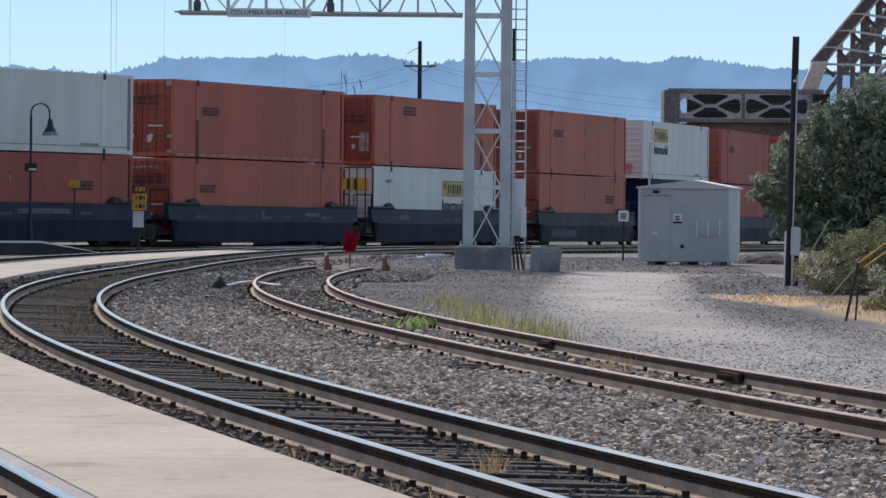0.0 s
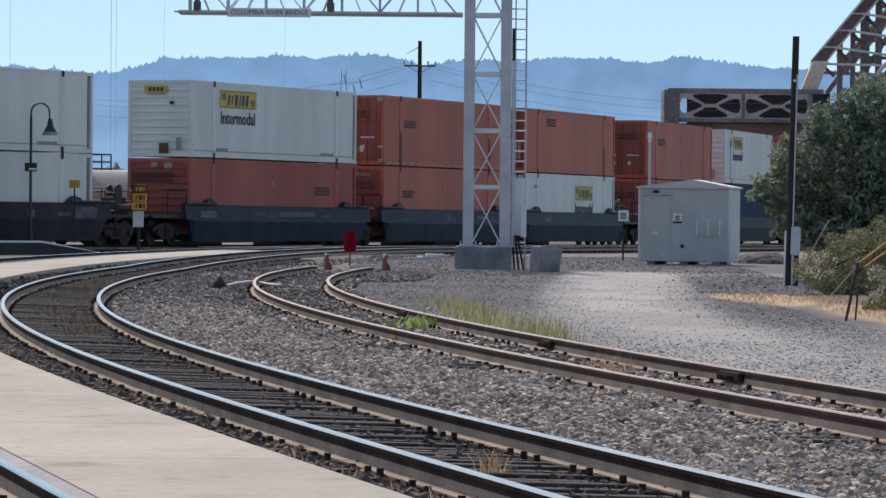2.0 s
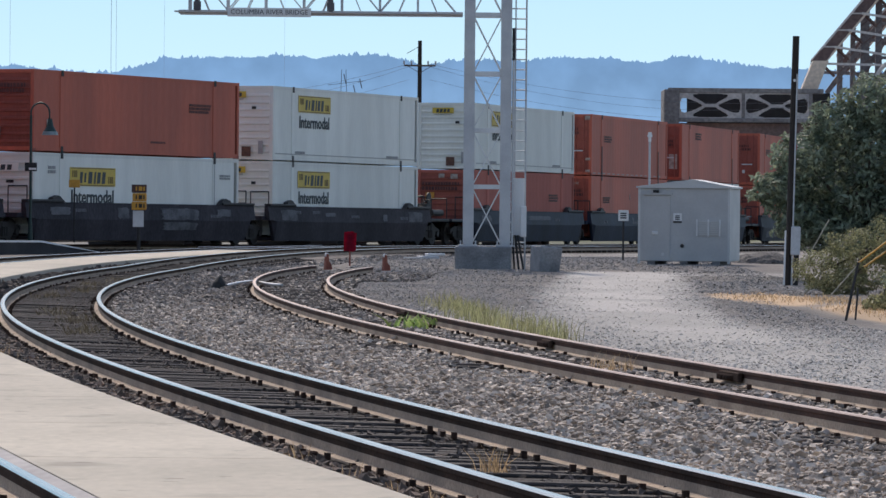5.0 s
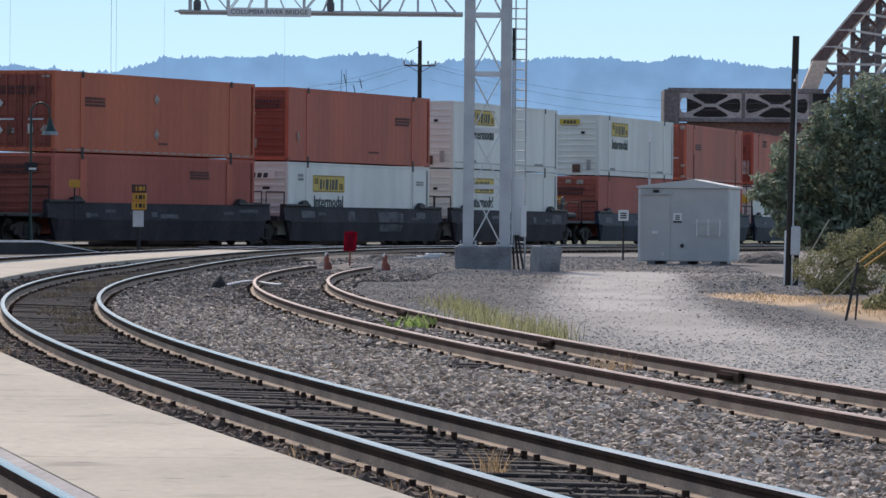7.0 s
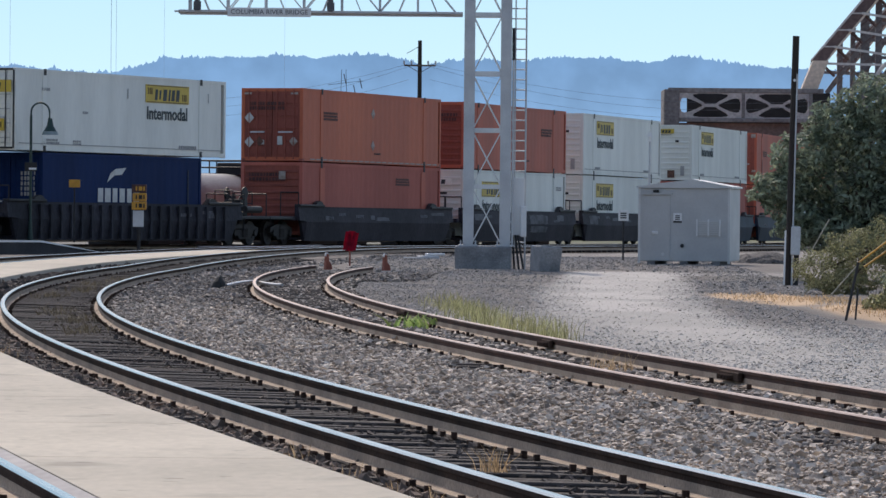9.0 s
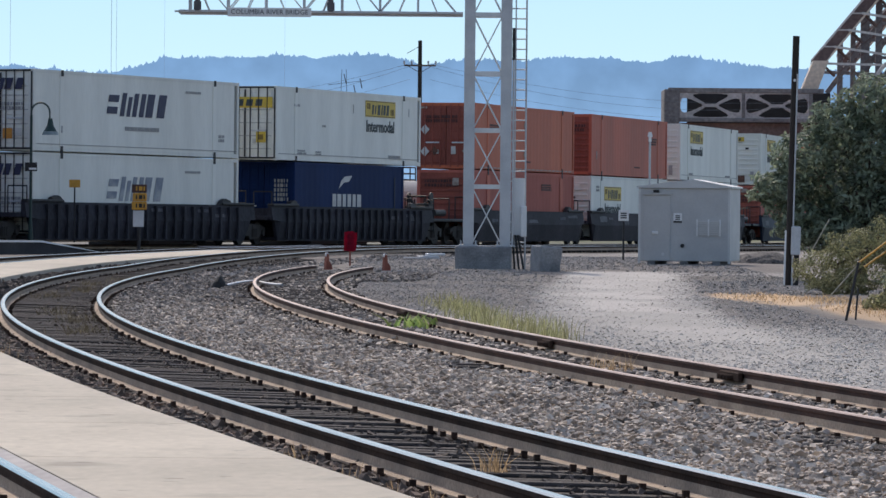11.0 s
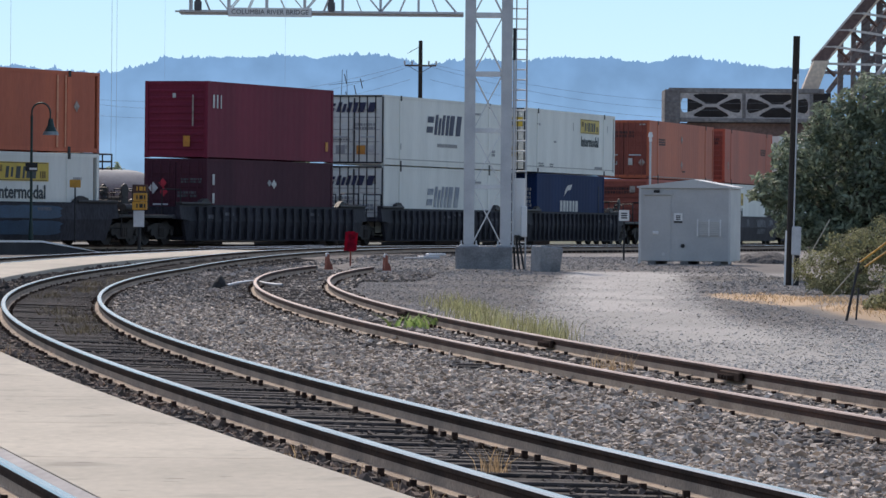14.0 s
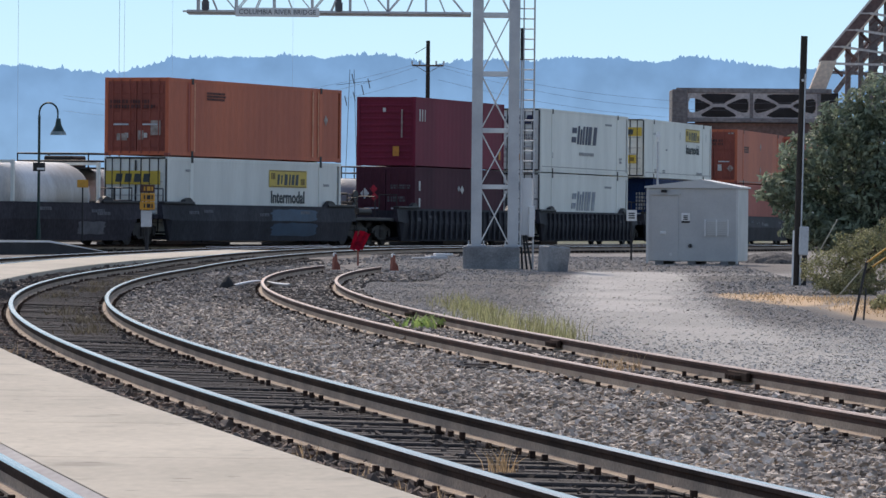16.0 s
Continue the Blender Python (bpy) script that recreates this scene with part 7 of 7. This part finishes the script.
# ---------------------------------------------------------------- loose ballast stones
def stones(name, label, spots, size, material, seed, parent=None, flat=1.0, chips=False):
    """Angular stones: spots is an array of x, y, z; one joined mesh."""
    rg = np.random.default_rng(seed)
    v = np.array([(x, y, z) for x in (-1, 1) for y in (-1, 1) for z in (-1, 1)]) * 0.72
    f = np.array([(0, 1, 3), (0, 3, 2), (4, 6, 7), (4, 7, 5), (0, 4, 5), (0, 5, 1), (2, 3, 7), (2, 7, 6), (0, 2, 6), (0, 6, 4), (1, 5, 7), (1, 7, 3)])
    if chips:
        v = np.array([(-1, -1, -0.3), (1, -1, -0.3), (1, 1, -0.3), (-1, 1, -0.3), (0, 0, 0.9)])
        f = np.array([(0, 1, 4), (1, 2, 4), (2, 3, 4), (3, 0, 4)])
    nv, nf = len(v), len(f)
    n = len(spots)
    sc = size * np.clip(rg.lognormal(0, 0.36, (n, 1, 1)), 0.4, 1.9) * rg.uniform(0.4, 1.25, (n, 1, 3))
    P = v[None] * rg.uniform(0.5, 1.3, (n, nv, 3)) * sc
    q = rg.normal(size=(n, 4))
    q /= np.linalg.norm(q, axis=1)[:, None]
    if chips:
        q[:, 1:3] *= 0.15
        q /= np.linalg.norm(q, axis=1)[:, None]
    w, x, y, z = q.T
    R = np.stack([1 - 2 * (y * y + z * z), 2 * (x * y - z * w), 2 * (x * z + y * w), 2 * (x * y + z * w), 1 - 2 * (x * x + z * z), 2 * (y * z - x * w), 2 * (x * z - y * w), 2 * (y * z + x * w), 1 - 2 * (x * x + y * y)], -1).reshape(n, 3, 3)
    P = np.einsum("nij,nkj->nki", R, P) * np.array((1, 1, flat)) + np.asarray(spots)[:, None, :]
    Fc = (f[None] + nv * np.arange(n)[:, None, None]).reshape(-1, 3)
    me = bpy.data.meshes.new(name)
    me.vertices.add(nv * n)
    me.vertices.foreach_set("co", P.astype(np.float32).ravel())
    me.loops.add(3 * nf * n)
    me.loops.foreach_set("vertex_index", Fc.astype(np.int32).ravel())
    me.polygons.add(nf * n)
    me.polygons.foreach_set("loop_start", np.arange(0, 3 * nf * n, 3, dtype=np.int32))
    me.update(calc_edges=True)
    me.shade_flat()
    ob = mesh_part(name, me, material, parent)
    tagged(ob, label, "gravel", kind="stuff")
    return ob


def strip_spots(lo, hi, y0, y1, per_m2, z, rg, rough=0.02):
    out = []
    for y in np.arange(y0, y1, 1.0):
        a, b = lo(y), hi(y)
        n = rg.poisson(max(0, b - a) * per_m2(y))
        out.append(np.stack([rg.uniform(a, b, n), rg.uniform(y, y + 1, n), z + rg.normal(0, rough, n)], -1))
    return np.concatenate(out)


rg = np.random.default_rng(11)
STONE_PALE = mat("pale_road_gravel", (0.56, 0.525, 0.475), (0.44, 0.41, 0.37), 0.95, 0, 3, 40, 0.3, 0.15, 0, (1, 1, 1), 0.3)
# a darker stone for the ballast further off
STONE_FAR = mat("far_dark_ballast_stone", (0.33, 0.29, 0.255), (0.18, 0.155, 0.135), 0.95, 0, 3, 40, 0.3, 0.2, 0, (1, 1, 1), 0.6)
STONE_OILY = mat("oily_ballast_stone", (0.13, 0.10, 0.082), (0.075, 0.06, 0.05), 0.9, 0, 3, 40, 0.3, 0.2, 0, (1, 1, 1), 0.55)
STONE_YARD = mat("yard_gravel", (0.32, 0.302, 0.282), (0.23, 0.217, 0.203), 0.95, 0, 3, 40, 0.3, 0.15, 0, (1, 1, 1), 0.3)


def falloff(y):
    return 740 if y < 42 else 740 * (42 / y) ** 1.8


between = strip_spots(lambda y: line_1(y) + 0.95, lambda y: line_2(y) - 0.92, 24, 124, falloff, -0.185, rg, 0.03)
hump = np.array([noise.noise((p[0] * 0.9, p[1] * 0.35, 9)) for p in between])
between[:, 2] += 0.05 * hump
far_part = between[:, 1] > 88 + rg.normal(0, 7, len(between))
stones("ballast_stones", "mixed grey angular ballast stones between the tracks", between[~far_part], 0.0245, STONE, 12, None, 0.6)
stones("sooty_ballast", "darker ballast stones towards the switch", between[far_part], 0.034, STONE_FAR, 23, None, 0.55)
edge = strip_spots(lambda y: line_1(y) - 1.62, lambda y: line_1(y) - 0.9, 22, 110, lambda y: falloff(y) * 1.0, -0.163, rg, 0.02)
stones("platform_edge_ballast", "dark brown ballast along the platform edge", edge, 0.025, STONE_DARK, 13)
near_track = strip_spots(lambda y: line_3(y) - 0.6, lambda y: line_3(y) + 0.62, 18, 38, lambda y: 300, -0.175, rg, 0.02)
stones("platform_track_ballast", "dark ballast between the rails beside the paving", near_track, 0.023, STONE_DARK, 22)
inside = strip_spots(lambda y: line_1(y) - 0.62, lambda y: line_1(y) + 0.62, 22, 110, lambda y: falloff(y) * (0.38 if y < 50 else 0.75), -0.205, rg, 0.018)
stones("track_ballast", "dark oily ballast between the ties", inside, 0.022, STONE_OILY, 14)
siding = strip_spots(lambda y: line_2(y) - 0.95, lambda y: line_2(y) + 1.25, 24, 118, lambda y: falloff(y) * 0.42, -0.19, rg, 0.02)
stones("siding_ballast", "brown-grey ballast round the siding ties", siding, 0.028, STONE, 15, None, 0.6)


def road_cover(y):
    return 260 if y < 55 else 260 * (55 / y) ** 1.2


road = strip_spots(lambda y: line_2(y) + 1.0, lambda y: line_2(y) + 1.0 + 0.075 * y + 1.2, 30, 132, road_cover, -0.215, rg, 0.006)
road[:, 2] = [surface_z(p[0], p[1]) + 0.004 for p in road]
mid, half = road_mid(road[:, 1])
keep = rg.random(len(road)) < (1 - 0.9 * np.clip(dust_at(road[:, 0], road[:, 1]) * 1.25, 0, 1) * np.clip((road[:, 1] - 48) / 20, 0.3, 1)) * (1 - 0.85 * np.clip(straw_at(road[:, 0], road[:, 1]), 0, 1)) * np.array([0.75 + 0.5 * noise.noise((p[0] * 1.2, p[1] * 0.25, 4)) for p in road])
road = road[keep & (road[:, 0] < 6.6)]
mid, half = road_mid(road[:, 1])
cinder = (road[:, 0] < mid - half - 0.1 + rg.normal(0, 0.25, len(road))) & (road[:, 1] > 80 + rg.normal(0, 4, len(road)))
cinder |= (road[:, 0] > mid + half + rg.normal(0, 0.25, len(road))) & (road[:, 1] > 70 + rg.normal(0, 5, len(road)))
stones("cinder_gravel", "dark grey-brown cinders beside the service road", road[cinder], 0.018, STONE_YARD, 21, None, 0.55, True)
road = road[~cinder]
stones("road_gravel", "pale loose gravel strewn over the service road", road, 0.016, STONE_PALE, 16, None, 0.55, True)
yard = strip_spots(lambda y: -2.6, lambda y: 8.8, 118, 178, lambda y: 32 * min(1, (y - 116) / 14), -0.2, rg, 0.01)
yard = np.concatenate([yard, strip_spots(lambda y: sum(road_mid(y)) + 0.1, lambda y: 9.6, 101, 126, lambda y: 40, -0.2, rg, 0.01)])
yard = yard[rg.random(len(yard)) > 1.5 * dust_at(yard[:, 0], yard[:, 1])]
yard = yard[[not (0.2 < p[0] < 2.2 and 135 < p[1] < 138) for p in yard]]
yard[:, 2] = [surface_z(p[0], p[1]) + 0.005 for p in yard]
stones("yard_gravel", "grey-brown loose gravel over the yard", yard, 0.028, STONE_YARD, 19, None, 0.7, True)
siding_end = strip_spots(lambda y: line_2(min(y, 126)) - 2.0, lambda y: line_2(min(y, 126)) + 2.6, 115, 137, lambda y: 45, -0.2, rg, 0.02)
stones("siding_end_ballast", "dark ballast round the siding's end", siding_end, 0.05, STONE_FAR, 24, None, 0.55)
bank = strip_spots(lambda y: plat_right(y) + 0.02, lambda y: line_1(y) - 0.92, 84, 150, lambda y: 170, -0.13, rg, 0.02)
stones("far_edge_ballast", "brown ballast banked against the far platform edge", bank, 0.05, STONE_OILY, 17)
shoulder = strip_spots(lambda y: line_1(y) + 0.95, lambda y: line_1(y) + 3.0, 118, 172, lambda y: 60, -0.2, rg, 0.03)
stones("far_ballast", "grey ballast beside the far curve", shoulder, 0.05, STONE_FAR, 18)
pad = part("concrete_pad", cubed(-0.35, 0.35, -1.1, 1.1, -0.3, 0.0, 0.02), CONCRETE_OLD, None, "", pose(3.3, 36.6, -0.14, 0, 0, 12))
tagged(pad, "flat grey concrete pad beside the siding", "concrete pad")


motions()
